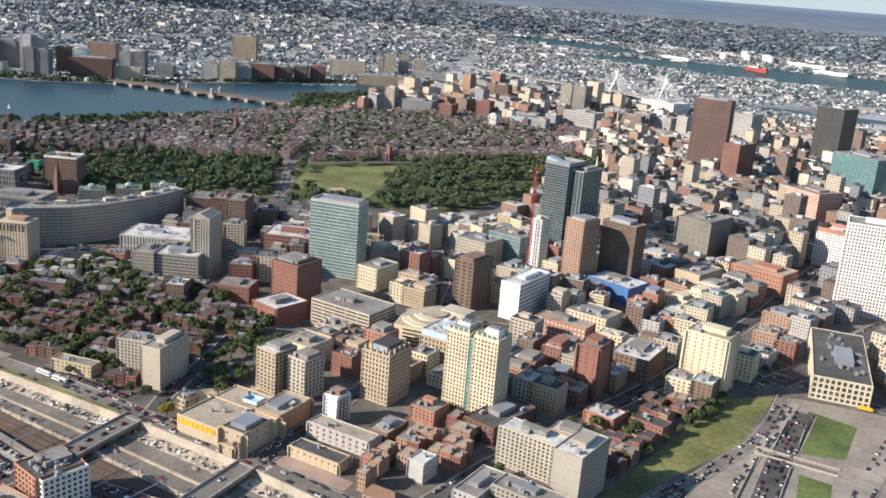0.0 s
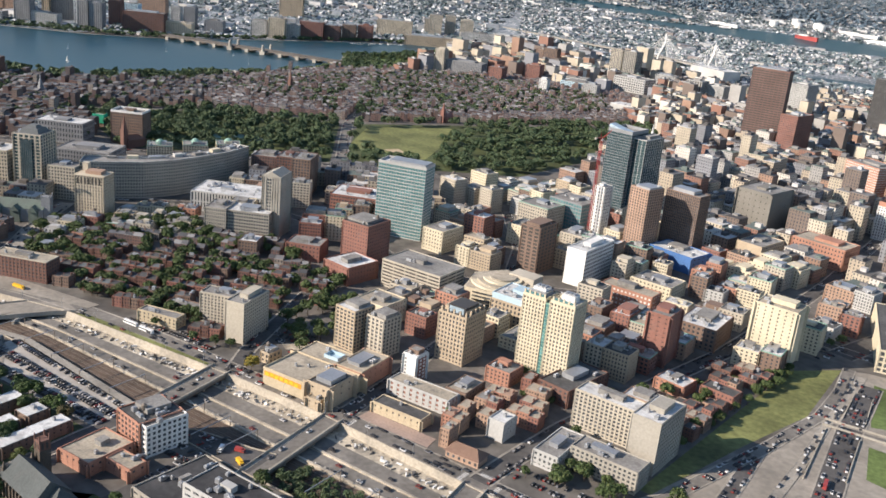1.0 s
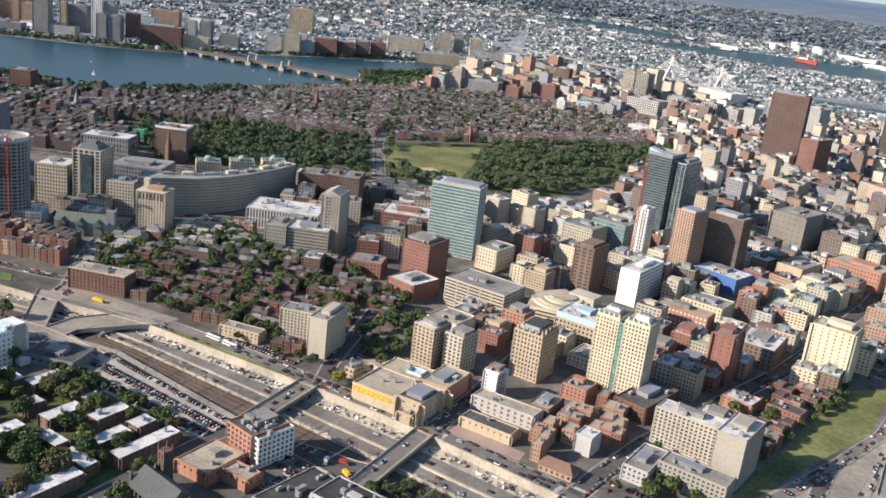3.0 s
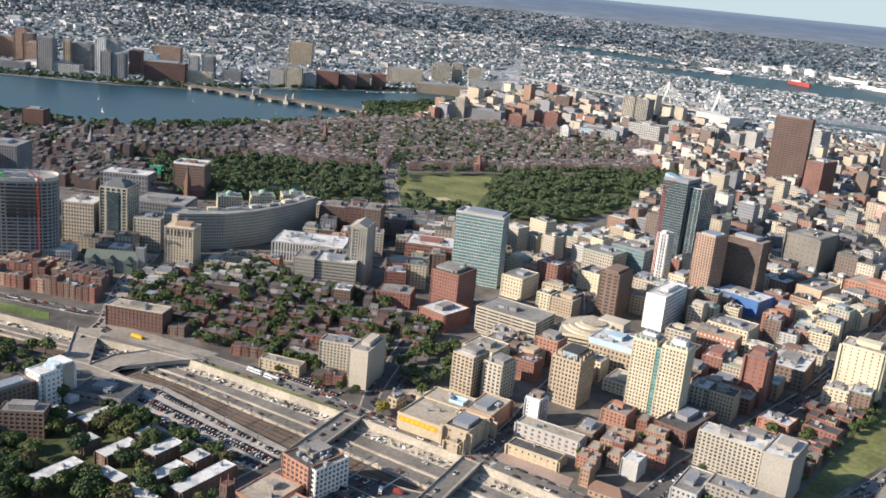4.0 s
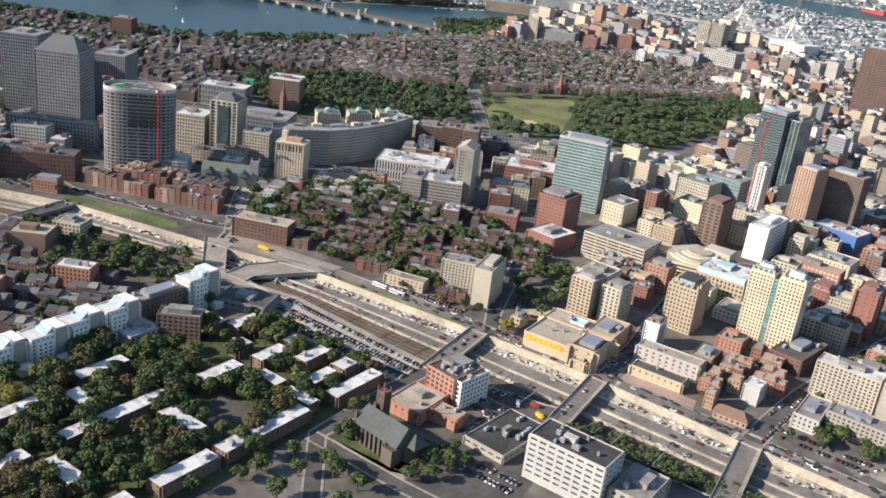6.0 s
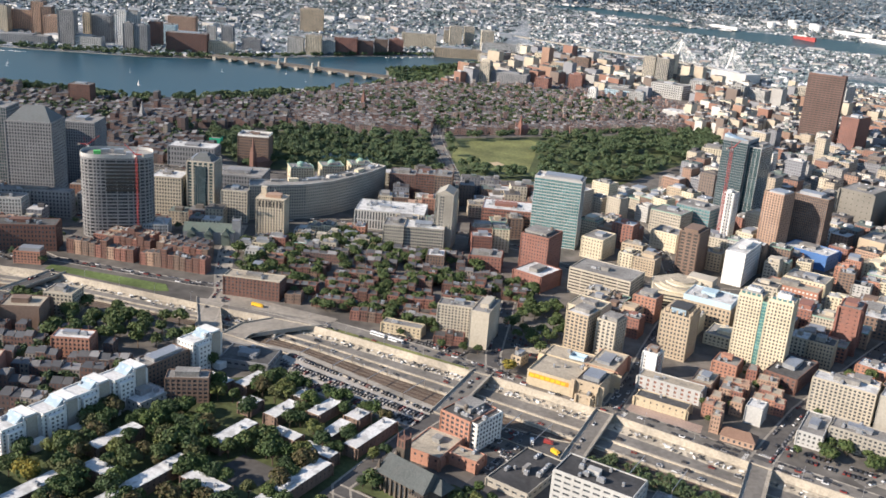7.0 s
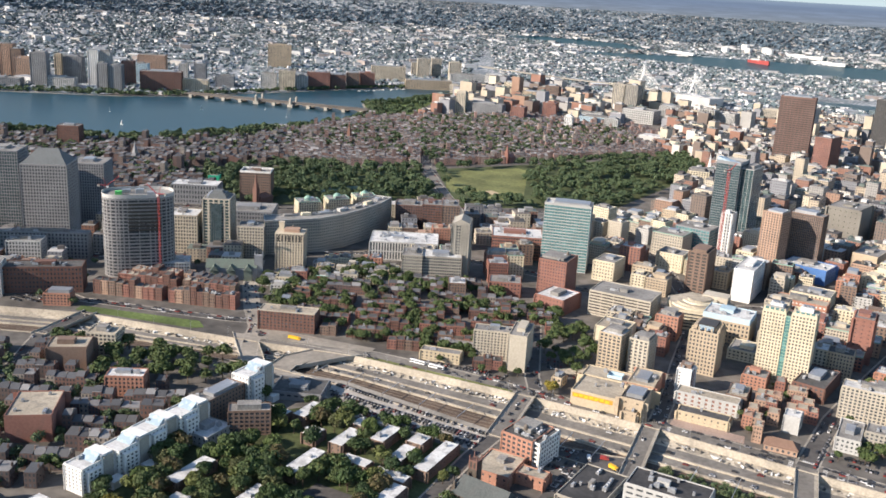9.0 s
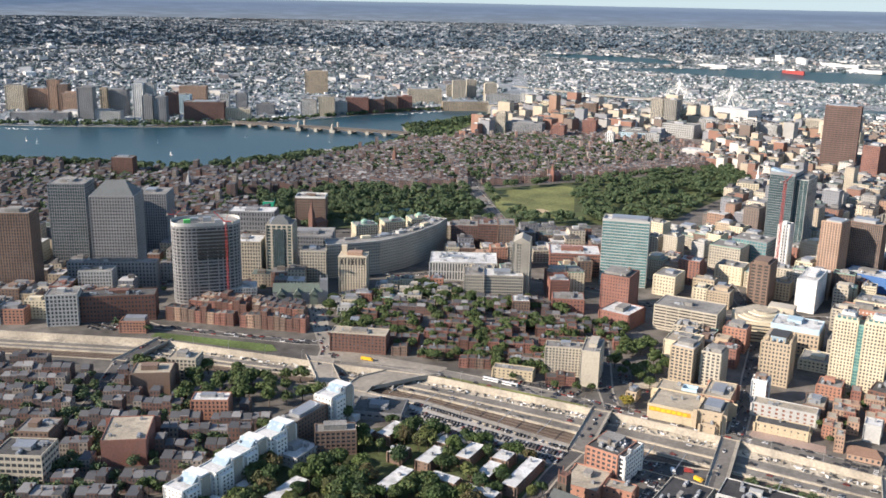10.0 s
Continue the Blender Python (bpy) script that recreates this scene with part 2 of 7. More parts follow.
WOOD_WALL = surface("painted clapboard", [(0.52, 0.51, 0.50), (0.42, 0.41, 0.40), (0.66, 0.66, 0.655), (0.30, 0.26, 0.245), (0.40, 0.42, 0.435), (0.48, 0.46, 0.42), (0.72, 0.72, 0.71)], source="island")
# Roof colours take a pale blue cast in place of distance haze.
FAR_ROOF_HAZE = surface("suburb roofs tinted with haze", [(0.22, 0.24, 0.265), (0.27, 0.287, 0.31), (0.34, 0.35, 0.365), (0.20, 0.22, 0.245), (0.24, 0.245, 0.25), (0.56, 0.57, 0.58)], source="island")
TOWN_ROOF = surface("flat town roofs", [(0.11, 0.105, 0.10), (0.17, 0.165, 0.16), (0.24, 0.235, 0.225), (0.085, 0.08, 0.08), (0.14, 0.125, 0.11), (0.46, 0.45, 0.43), (0.13, 0.16, 0.145)], source="island")

wm, wnn, wl, wb = nodes_of("river water")
wb.inputs["Base Color"].default_value = (0.012, 0.046, 0.064, 1)
wb.inputs["Specular IOR Level"].default_value = 0.2
wb.inputs["Roughness"].default_value = 0.3
wt = wnn.new("ShaderNodeTexNoise")
wt.inputs["Scale"].default_value = 0.12
wt.inputs["Detail"].default_value = 5
wc = wnn.new("ShaderNodeTexCoord")
wl.new(wc.outputs["Object"], wt.inputs["Vector"])
wbp = wnn.new("ShaderNodeBump")
wbp.inputs["Strength"].default_value = 0.35
wl.new(wt.outputs["Fac"], wbp.inputs["Height"])
wl.new(wbp.outputs[0], wb.inputs["Normal"])
WATER = wm


# ---- mesh building ----
class Heap:
    """Gathers boxes and other simple solids into one mesh."""

    def __init__(self):
        self.v, self.f, self.m, self.g, self.count = [], [], [], [], 0

    def add(self, verts, quads, mats, piece=1):
        self.v.append(np.asarray(verts, float).reshape(-1, 3))
        self.f.append(np.asarray(quads, int).reshape(-1, 4) + self.count)
        self.m.append(np.broadcast_to(np.asarray(mats, int).ravel(), (len(self.f[-1]),)) if np.size(mats) == 1 else np.asarray(mats, int).ravel())
        self.g.append(piece)
        self.count += len(self.v[-1])
        return self

    def boxes(self, x, y, z, w, d, h, rot=0.0, mat=0, top=None, taper=1.0, bottom=False):
        """Boxes, many at once: centre of the base, sizes, turn in radians. taper: how much smaller the top is."""
        x, y, z, w, d, h, rot, mat = np.broadcast_arrays(*[np.atleast_1d(np.asarray(a, float)) for a in (x, y, z, w, d, h, rot, mat)])
        n = len(x)
        sx = np.array([-1, 1, 1, -1, -1, 1, 1, -1]) / 2
        sy = np.array([-1, -1, 1, 1, -1, -1, 1, 1]) / 2
        sz = np.array([0, 0, 0, 0, 1, 1, 1, 1.0])
        k = np.where(sz > 0, taper, 1.0)
        lx, ly = w[:, None] * sx * k, d[:, None] * sy * k
        c, s = np.cos(rot)[:, None], np.sin(rot)[:, None]
        v = np.stack([x[:, None] + c * lx - s * ly, y[:, None] + s * lx + c * ly, z[:, None] + h[:, None] * sz], -1)
        q = [[0, 1, 5, 4], [1, 2, 6, 5], [2, 3, 7, 6], [3, 0, 4, 7], [4, 5, 6, 7]] + ([[3, 2, 1, 0]] if bottom else [])
        f = (np.arange(n)[:, None, None] * 8 + np.array(q)).reshape(-1, 4)
        ms = np.repeat(mat[:, None], len(q), 1)
        if top is not None:
            ms[:, 4] = top
        return self.add(v, f, ms, 8)

    def gables(self, x, y, z, w, d, h, rot=0.0, mat=0, hip=0.0):
        """Pitched roofs; the ridge runs along w. hip: share of w by which each end leans in."""
        x, y, z, w, d, h, rot, mat = np.broadcast_arrays(*[np.atleast_1d(np.asarray(a, float)) for a in (x, y, z, w, d, h, rot, mat)])
        sx = np.array([-0.5, 0.5, 0.5, -0.5, -0.5 + hip, 0.5 - hip])
        sy = np.array([-0.5, -0.5, 0.5, 0.5, 0, 0])
        sz = np.array([0, 0, 0, 0, 1, 1.0])
        lx, ly = w[:, None] * sx, d[:, None] * sy
        c, s = np.cos(rot)[:, None], np.sin(rot)[:, None]
        v = np.stack([x[:, None] + c * lx - s * ly, y[:, None] + s * lx + c * ly, z[:, None] + h[:, None] * sz], -1)
        q = np.array([[0, 1, 5, 4], [2, 3, 4, 5], [1, 2, 5, 5], [3, 0, 4, 4]])
        f = (np.arange(len(x))[:, None, None] * 6 + q).reshape(-1, 4)
        return self.add(v, f, np.repeat(mat[:, None], 4, 1), 6)

    def flakes(self, p, size, mat=0, out=None):
        """Small leaf clumps, each a bent four-cornered flake, lying roughly across the outward direction where one is given."""
        p = np.asarray(p, float)
        n = len(p)
        k = rng.normal(size=(n, 3))
        if out is not None:
            k = out + 0.4 * k
        k /= np.linalg.norm(k, axis=1)[:, None]
        a = np.cross(k, rng.normal(size=(n, 3)))
        a /= np.linalg.norm(a, axis=1)[:, None]
        b = np.cross(k, a)
        size = (np.broadcast_to(size, n) * rng.uniform(0.7, 1.3, n))[:, None]
        c = k * size * 0.25
        v = np.stack([p - a * size, p - b * size * 0.8 + c, p + a * size, p + b * size * 0.8 + c], 1)
        return self.add(v, np.arange(4 * n).reshape(-1, 4), mat, 4)

    def tube(self, points, radii, sides=6, mat=0, cap=True):
        pts = [Vector(p) for p in points]
        v = []
        for k, p in enumerate(pts):
            t = (pts[min(k + 1, len(pts) - 1)] - pts[max(k - 1, 0)]).normalized()
            s = t.orthogonal().normalized()
            u = t.cross(s)
            v += [p + radii[k] * (s * math.cos(2 * math.pi * j / sides) + u * math.sin(2 * math.pi * j / sides)) for j in range(sides)]
        q = [[k * sides + j, k * sides + (j + 1) % sides, (k + 1) * sides + (j + 1) % sides, (k + 1) * sides + j] for k in range(len(pts) - 1) for j in range(sides)]
        if cap:
            e = (len(pts) - 1) * sides
            q += [[e + 0, e + j, e + j + 1, e + j + 1] for j in range(1, sides - 1)]
        return self.add([tuple(p) for p in v], q, mat)

    def prism(self, ring, z0, z1, mat=0, top=None):
        """An upright solid on a ring of plan points, anticlockwise."""
        n = len(ring)
        v = [(x, y, z0) for x, y in ring] + [(x, y, z1) for x, y in ring]
        q = [[k, (k + 1) % n, n + (k + 1) % n, n + k] for k in range(n)]
        m = [mat] * n
        c = len(v)
        v.append((sum(p[0] for p in ring) / n, sum(p[1] for p in ring) / n, z1))
        for k in range(n):
            q.append([n + k, n + (k + 1) % n, c, c])
            m.append(mat if top is None else top)
        return self.add(v, q, m)

    def mesh(self, name, mats, warp=None):
        me = bpy.data.meshes.new(name)
        v, f, m = np.concatenate(self.v), np.concatenate(self.f), np.concatenate(self.m)
        if warp:
            # each piece is moved and scaled as a whole, so that it stays level
            w = []
            for a, g in zip(self.v, self.g):
                p = a.reshape(-1, g, 3)
                o = p.mean(1)
                o[:, 2] = p[:, :, 2].min(1)
                q = warp(o)
                s = np.hypot(*(q - HUB)[:, :2].T) / np.maximum(np.hypot(*(o - HUB)[:, :2].T), 1)
                w.append((q[:, None] + (p - o[:, None]) * s[:, None, None]).reshape(-1, 3))
            v = np.concatenate(w)
        tri = f[:, 2] == f[:, 3]
        lens = np.where(tri, 3, 4)
        loops = f.ravel()[np.stack([np.ones_like(tri)] * 3 + [~tri], 1).ravel()]
        me.vertices.add(len(v))
        me.vertices.foreach_set("co", v.ravel().astype(np.float32))
        me.loops.add(len(loops))
        me.loops.foreach_set("vertex_index", loops.astype(np.int32))
        me.polygons.add(len(f))
        me.polygons.foreach_set("loop_start", np.r_[0, np.cumsum(lens)[:-1]].astype(np.int32))
        for a in mats if isinstance(mats, (list, tuple)) else [mats]:
            me.materials.append(a)
        me.polygons.foreach_set("material_index", m.astype(np.int32))
        me.polygons.foreach_set("use_smooth", np.zeros(len(f), bool))
        me.update(calc_edges=True)
        return me


def thing(name, place, label, category, group="", kind="", turn=0.0):
    ob = new(name)
    ob.matrix_basis = Matrix.Translation(place) @ Matrix.Rotation(radians(turn), 4, "Z")
    ob.empty_display_size = 1
    return tagged(ob, label, category, group, kind)


def part(name, data, mats, parent, label="", kind=""):
    """Links a heap, or a ready mesh, as one mesh object under a thing or a part."""
    ob = new(name, data.mesh(name, mats) if isinstance(data, Heap) else data)
    ob.parent = parent
    return tagged(ob, label, kind=kind)


def lone(name, data, mats, label, category, kind="", group="", warp=None):
    return tagged(new(name, data.mesh(name, mats, warp)), label, category, group, kind)


# ---- the far land, fitted to the camera's view: beyond 3.3 km distances shrink towards a rim at 4.7 km, keeping their bearing and slope of sight from the middle of its path ----
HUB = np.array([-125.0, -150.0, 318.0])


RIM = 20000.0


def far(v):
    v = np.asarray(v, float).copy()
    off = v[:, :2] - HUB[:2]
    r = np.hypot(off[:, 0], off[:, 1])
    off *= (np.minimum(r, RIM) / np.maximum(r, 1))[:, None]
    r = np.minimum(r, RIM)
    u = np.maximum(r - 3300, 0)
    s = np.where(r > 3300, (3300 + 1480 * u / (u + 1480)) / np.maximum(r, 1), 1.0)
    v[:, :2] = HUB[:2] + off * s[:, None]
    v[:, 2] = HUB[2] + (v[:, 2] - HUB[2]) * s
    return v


# ---- what is taken: a plan of used ground, 3 m to a cell ----
X0, Y0, CELL = -2600.0, -500.0, 3.0
taken = np.zeros((1100, 1300), bool)
gx, gy = np.meshgrid(X0 + CELL * (np.arange(1100) + 0.5), Y0 + CELL * (np.arange(1300) + 0.5), indexing="ij")


def inside(poly, px, py):
    px, py = np.asarray(px, float), np.asarray(py, float)
    hit = np.zeros(px.shape, bool)
    for (ax, ay), (bx, by) in zip(poly, poly[1:] + poly[:1]):
        cut = (ay > py) != (by > py)
        hit ^= cut & (px < (bx - ax) * (py - ay) / ((by - ay) if by != ay else 1e-9) + ax)
    return hit


def take(poly):
    xs, ys = [p[0] for p in poly], [p[1] for p in poly]
    i0, i1 = max(0, int((min(xs) - X0) / CELL) - 1), min(1100, int((max(xs) - X0) / CELL) + 2)
    j0, j1 = max(0, int((min(ys) - Y0) / CELL) - 1), min(1300, int((max(ys) - Y0) / CELL) + 2)
    if i1 > i0 and j1 > j0:
        taken[i0:i1, j0:j1] |= inside(poly, gx[i0:i1, j0:j1], gy[i0:i1, j0:j1])


def free(x, y):
    i, j = int((x - X0) / CELL), int((y - Y0) / CELL)
    return 0 <= i < 1100 and 0 <= j < 1300 and not taken[i, j]


def corners(near, a, b, rot, margin=0.0):
    c, s = math.cos(radians(rot)), math.sin(radians(rot))
    return [(near[0] + c * u - s * v, near[1] + s * u + c * v) for u, v in ((-a - margin, -margin), (margin, -margin), (margin, b + margin), (-a - margin, b + margin))]

# ---- ground, trench, river, roads ----
NORTH = [(-1500, 40), (-1072, 250), (-915, 320), (-755, 356), (-647, 385), (-466, 400), (-386, 403), (-269, 399), (-100, 396), (250, 380)]
SOUTH = [(-1500, -15), (-1035, 205), (-906, 262), (-700, 322), (-622, 327), (-480, 320), (-386, 317), (-269, 322), (-100, 330), (250, 325)]


def along(line, x):
    return np.interp(x, [p[0] for p in line], [p[1] for p in line])


DEEP = -4.5
cols = sorted({*np.linspace(-1500, 250, 71).round(1), *(p[0] for p in NORTH[1:-1]), *(p[0] for p in SOUTH[1:-1]), *[-1500 - 60 * 1.12**k for k in range(53)], *[250 + 60 * 1.12**k for k in range(53)]})
steps = [0, 40, 150, 400, 800, 1200, 1600, 2000, 2400, 2800, 3200, 3500, 3800, 4200, 4700, 5300, 5600, 6000, 6500, 7000, 7500, 8000, 9000, 10500, 12500, 15000, 18000, 22000]
cols = np.array(cols)
down, up = along(SOUTH, cols), along(NORTH, cols)
rows_y = np.concatenate([down[None] - np.array(steps[::-1])[:, None], up[None] + np.array(steps)[:, None]])
gv = np.stack([np.broadcast_to(cols, rows_y.shape), rows_y, np.zeros_like(rows_y)], -1)
nr, nc = rows_y.shape
gq, gm = [], []
for i in range(nr - 1):
    for j in range(nc - 1):
        if i == len(steps) - 1 and -1500 <= cols[j] < 250:
            continue
        gq.append([i * nc + j, i * nc + j + 1, (i + 1) * nc + j + 1, (i + 1) * nc + j])
        c = gv[i, j]
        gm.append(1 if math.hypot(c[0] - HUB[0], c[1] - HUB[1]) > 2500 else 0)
lone("ground", Heap().add(gv.reshape(-1, 3), gq, gm), [GROUND, SUBURB_HAZE], "grey built-up town ground reaching to wooded suburbs", "ground", "structure", warp=far)

tx = np.linspace(-1500, 250, 176)


def strip(name, f0, f1, z, mat, label, x0=-1500, x1=250, thick=0.0):
    """A band along the trench, between two shares of its width."""
    x = tx[(tx >= x0) & (tx <= x1)]
    n, s = along(NORTH, x), along(SOUTH, x)
    a, b = n + (s - n) * f0, n + (s - n) * f1
    k = len(x)
    h = Heap()
    v = np.concatenate([np.stack([x, b, np.full(k, z)], 1), np.stack([x, a, np.full(k, z)], 1)])
    q = [[i, i + 1, k + i + 1, k + i] for i in range(k - 1)]
    if thick:
        v = np.concatenate([v, v - np.array([0, 0, thick])])
        q += [[2 * k + i, 2 * k + i + 1, i + 1, i] for i in range(k - 1)] + [[k + i, k + i + 1, 3 * k + i + 1, 3 * k + i] for i in range(k - 1)]
    h.add(v, q, 0)
    return lone(name, h, mat, label, "road", "structure")


strip("trench_floor", -0.01, 1.01, DEEP - 0.05, DIRT, "pale gravel floor of the sunken highway cut")
strip("highway_westbound", 0.17, 0.33, DEEP, ASPHALT_LIGHT, "grey asphalt highway carriageway in the cut")
strip("highway_eastbound", 0.37, 0.50, DEEP, ASPHALT_LIGHT, "grey asphalt highway carriageway in the cut")
strip("barrier_median", 0.34, 0.36, DEEP + 1.0, WALLSTONE, "pale concrete median barrier", thick=1.1)
strip("barrier_south", 0.52, 0.54, DEEP + 1.4, WALLSTONE, "white concrete barrier beside the railway", thick=1.5)
strip("rail_bed", 0.56, 0.97, DEEP + 0.2, BALLAST, "brown ballast bed of the railway")
for k in range(5):
    f = 0.60 + 0.075 * k
    for g in (0, 0.022):
        strip("rail", f + g, f + g + 0.004, DEEP + 0.42, STEEL, "worn steel rail on brown ballast", thick=0.2)
for nm, line, side in (("trench_wall_north", NORTH, 1), ("trench_wall_south", SOUTH, -1)):
    h = Heap()
    y = along(line, tx)
    lean = 1.2 if side > 0 else 0.0
    v = np.concatenate([np.stack([tx, y - lean, np.full_like(tx, DEEP - 0.3)], 1), np.stack([tx, y, np.full_like(tx, 0.0)], 1), np.stack([tx, y, np.full_like(tx, 0.9)], 1), np.stack([tx, y + 0.5 * side, np.full_like(tx, 0.9)], 1), np.stack([tx, y + 0.5 * side, np.full_like(tx, -0.2)], 1)])
    k = len(tx)
    q = [[r * k + i, r * k + i + 1, (r + 1) * k + i + 1, (r + 1) * k + i] for r in range(4) for i in range(k - 1)]
    lone(nm, h.add(v, q, 0), WALLSTONE, "sunlit beige concrete retaining wall with a low parapet", "wall", "structure")
tr = [(x, y + 16) for x, y in NORTH] + [(x, y - 2) for x, y in SOUTH[::-1]]
take(tr)


def sheet(name, ring, z, mat, label, category, grab=True):
    h = Heap()
    n = len(ring)
    bm = bmesh.new()
    bm.faces.new([bm.verts.new((x, y, z)) for x, y in ring])
    bmesh.ops.triangulate(bm, faces=bm.faces[:])
    me = bpy.data.meshes.new(name)
    bmesh.ops.recalc_face_normals(bm, faces=bm.faces[:])
    bm.to_mesh(me)
    bm.free()
    me.materials.append(mat)
    me.transform(Matrix.Identity(4))
    if me.polygons[0].normal.z < 0:
        me.flip_normals()
    if grab:
        take(list(ring))
    return tagged(new(name, me), label, category, kind="structure")


LAID, STREETS = [], []


def road(name, line, width, mat=ASPHALT, label="grey asphalt street with parked cars", z=0.02, pave=1.6, grab=True):
    """A street along a line of plan points, with raised pavements on both sides."""
    LAID.append(name)
    STREETS.append((line, width, z + 0.006 * len(LAID)))
    z += 0.006 * len(LAID)
    pts = np.array(line, float)
    t = np.gradient(pts, axis=0)
    t /= np.hypot(t[:, 0], t[:, 1])[:, None]
    nrm = np.stack([-t[:, 1], t[:, 0]], 1)
    k = len(pts)
    offs = [-width / 2 - pave, -width / 2, -width / 2, width / 2, width / 2, width / 2 + pave] if pave else [-width / 2, width / 2]
    zs = [z + 0.15, z + 0.15, z, z, z + 0.15, z + 0.15] if pave else [z, z]
    zz = pts[:, 2] if pts.shape[1] > 2 else np.zeros(k)
    v = np.concatenate([np.column_stack([pts[:, :2] + nrm[:, :2] * o, zz + a]) for o, a in zip(offs, zs)])
    q, m = [], []
    for r in range(len(offs) - 1):
        for i in range(k - 1):
            q.append([r * k + i, r * k + i + 1, (r + 1) * k + i + 1, (r + 1) * k + i][::-1])
            m.append(0 if (not pave or r == 2) else 1)
    lone(name, Heap().add(v, q, m), [mat, SIDEWALK], label, "road", "structure")
    if grab:
        w = width / 2 + pave + 1
        left = [tuple(pts[i, :2] + nrm[i] * w) for i in range(k)]
        right = [tuple(pts[i, :2] - nrm[i] * w) for i in range(k)]
        take(left + right[::-1])


RIVER_N = [(-3600, 650), (-2750, 1060), (-2319, 1302), (-2090, 1462), (-1987, 1592), (-1895, 1880), (-1824, 2076), (-1653, 2401), (-1640, 2560)]
RIVER_S = [(-1560, 2480), (-1545, 2220), (-1602, 1851), (-1500, 1715), (-1470, 1600), (-1477, 1526), (-1475, 1430), (-1530, 1290), (-1533, 1240), (-1600, 1080), (-1650, 1017), (-1846, 953), (-2300, 690), (-3200, 180)]
sheet("river", RIVER_N + RIVER_S, 0.25, WATER, "blue-green river water with small ripples", "river")
for nm, line in (("embankment_north", RIVER_N), ("embankment_south", RIVER_S)):
    h = Heap()
    for (ax, ay), (bx, by) in zip(line, line[1:]):
        L = math.hypot(bx - ax, by - ay)
        h.boxes((ax + bx) / 2, (ay + by) / 2, -0.5, L, 5, 1.6, math.atan2(by - ay, bx - ax))
    lone(nm, h, SIDEWALK, "pale stone river embankment", "embankment", "structure")

ESPLANADE = [(-1440, 1250), (-1500, 1060), (-1590, 970), (-1830, 890), (-2300, 620), (-2500, 500), (-2560, 540), (-2300, 690), (-1846, 953), (-1650, 1017), (-1600, 1080), (-1533, 1240), (-1530, 1290), (-1470, 1430)]
take(ESPLANADE)
POINT = [(-1602, 1851), (-1500, 1715), (-1430, 1640), (-1400, 1760), (-1480, 2000), (-1510, 2240), (-1548, 2230)]
sheet("river_park", POINT, 0.3, GRASS, "green riverside park with dense trees", "lawn")
GARDEN = [(-1330, 880), (-1090, 770), (-860, 950), (-1035, 1175), (-1210, 1055)]
COMMON = [(-842, 960), (-650, 1120), (-610, 1545), (-690, 1700), (-1015, 1200)]
FIELD = [(-915, 1055), (-800, 1050), (-790, 1085), (-880, 1310), (-905, 1320), (-990, 1195)]
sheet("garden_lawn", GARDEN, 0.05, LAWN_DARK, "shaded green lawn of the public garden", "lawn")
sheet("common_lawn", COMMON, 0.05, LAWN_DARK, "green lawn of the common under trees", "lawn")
sheet("playing_field", FIELD, 0.12, GRASS_DRY, "open sunlit playing field with worn turf", "lawn")
sheet("infield", [(-868, 1085), (-840, 1078), (-838, 1098), (-858, 1108)], 0.2, EARTH, "bare brown baseball infield", "sports field")
sheet("garden_pond", [(-1090, 930), (-1065, 905), (-1000, 960), (-1010, 1000), (-1040, 985)], 0.3, WATER, "still pond in the public garden", "pond")
sheet("pike_bank", [(-930, 322), (-808, 352), (-800, 360), (-815, 370), (-935, 334)], 0.3, GRASS, "narrow green grass bank beside the highway", "lawn")
LOT = [(-628, 330), (-618, 285), (-474, 291), (-474, 320)]
sheet("parking_lot", LOT, 0.06, LOT_TOP, "pale asphalt car park with rows of cars", "car park")

road("street_marginal", [(-760, 372), (-700, 388), (-640, 398), (-560, 406), (-466, 409), (-386, 411), (-269, 408), (-100, 404)], 13, ASPHALT_LIGHT, "wide sunlit asphalt frontage street above the highway cut", pave=1.5)
road("street_arlington", [(-690, 300), (-722, 330), (-745, 362), (-762, 392), (-800, 430), (-846, 482), (-900, 560)], 14, SIDEWALK, "pale concrete street bridge approach")
road("street_shawmut", [(-478, 408), (-496, 440), (-520, 500), (-545, 560)], 11)
road("street_tremont", [(-377, 414), (-384, 480), (-394, 540), (-405, 620), (-430, 720), (-480, 830), (-560, 940)], 12)
road("street_washington", [(-263, 408), (-261, 446), (-256, 505), (-244, 572), (-231, 640), (-214, 724), (-204, 820), (-190, 1000), (-180, 1300)], 14)
road("street_cortes", [(-1010, 352), (-950, 346), (-880, 366), (-800, 390), (-772, 402)], 9)
road("street_charles", [(-790, 890), (-845, 955), (-1025, 1185), (-1090, 1300)], 16, ASPHALT_LIGHT, "straight avenue between the two parks")
road("street_kneeland", [(-560, 700), (-470, 700), (-240, 830), (-60, 805), (150, 790)], 13)
road("street_stuart", [(-1100, 420), (-900, 600), (-750, 720), (-600, 720), (-560, 700)], 13)
road("street_boylston", [(-1250, 640), (-1050, 770), (-845, 950), (-620, 1080), (-480, 1130)], 14)
road("street_herald", [(-700, 315), (-622, 334), (-474, 324)], 6, SIDEWALK, "narrow pale road beside the railway", pave=0)
road("street_castle", [(-474, 330), (-476, 280), (-472, 200), (-430, 150), (-330, 110)], 10)
road("street_herald_east", [(-474, 196), (-400, 195), (-300, 200)], 9)
road("street_berkeley", [(-915, 325), (-905, 262), (-850, 180), (-800, 90), (-740, 0)], 11)
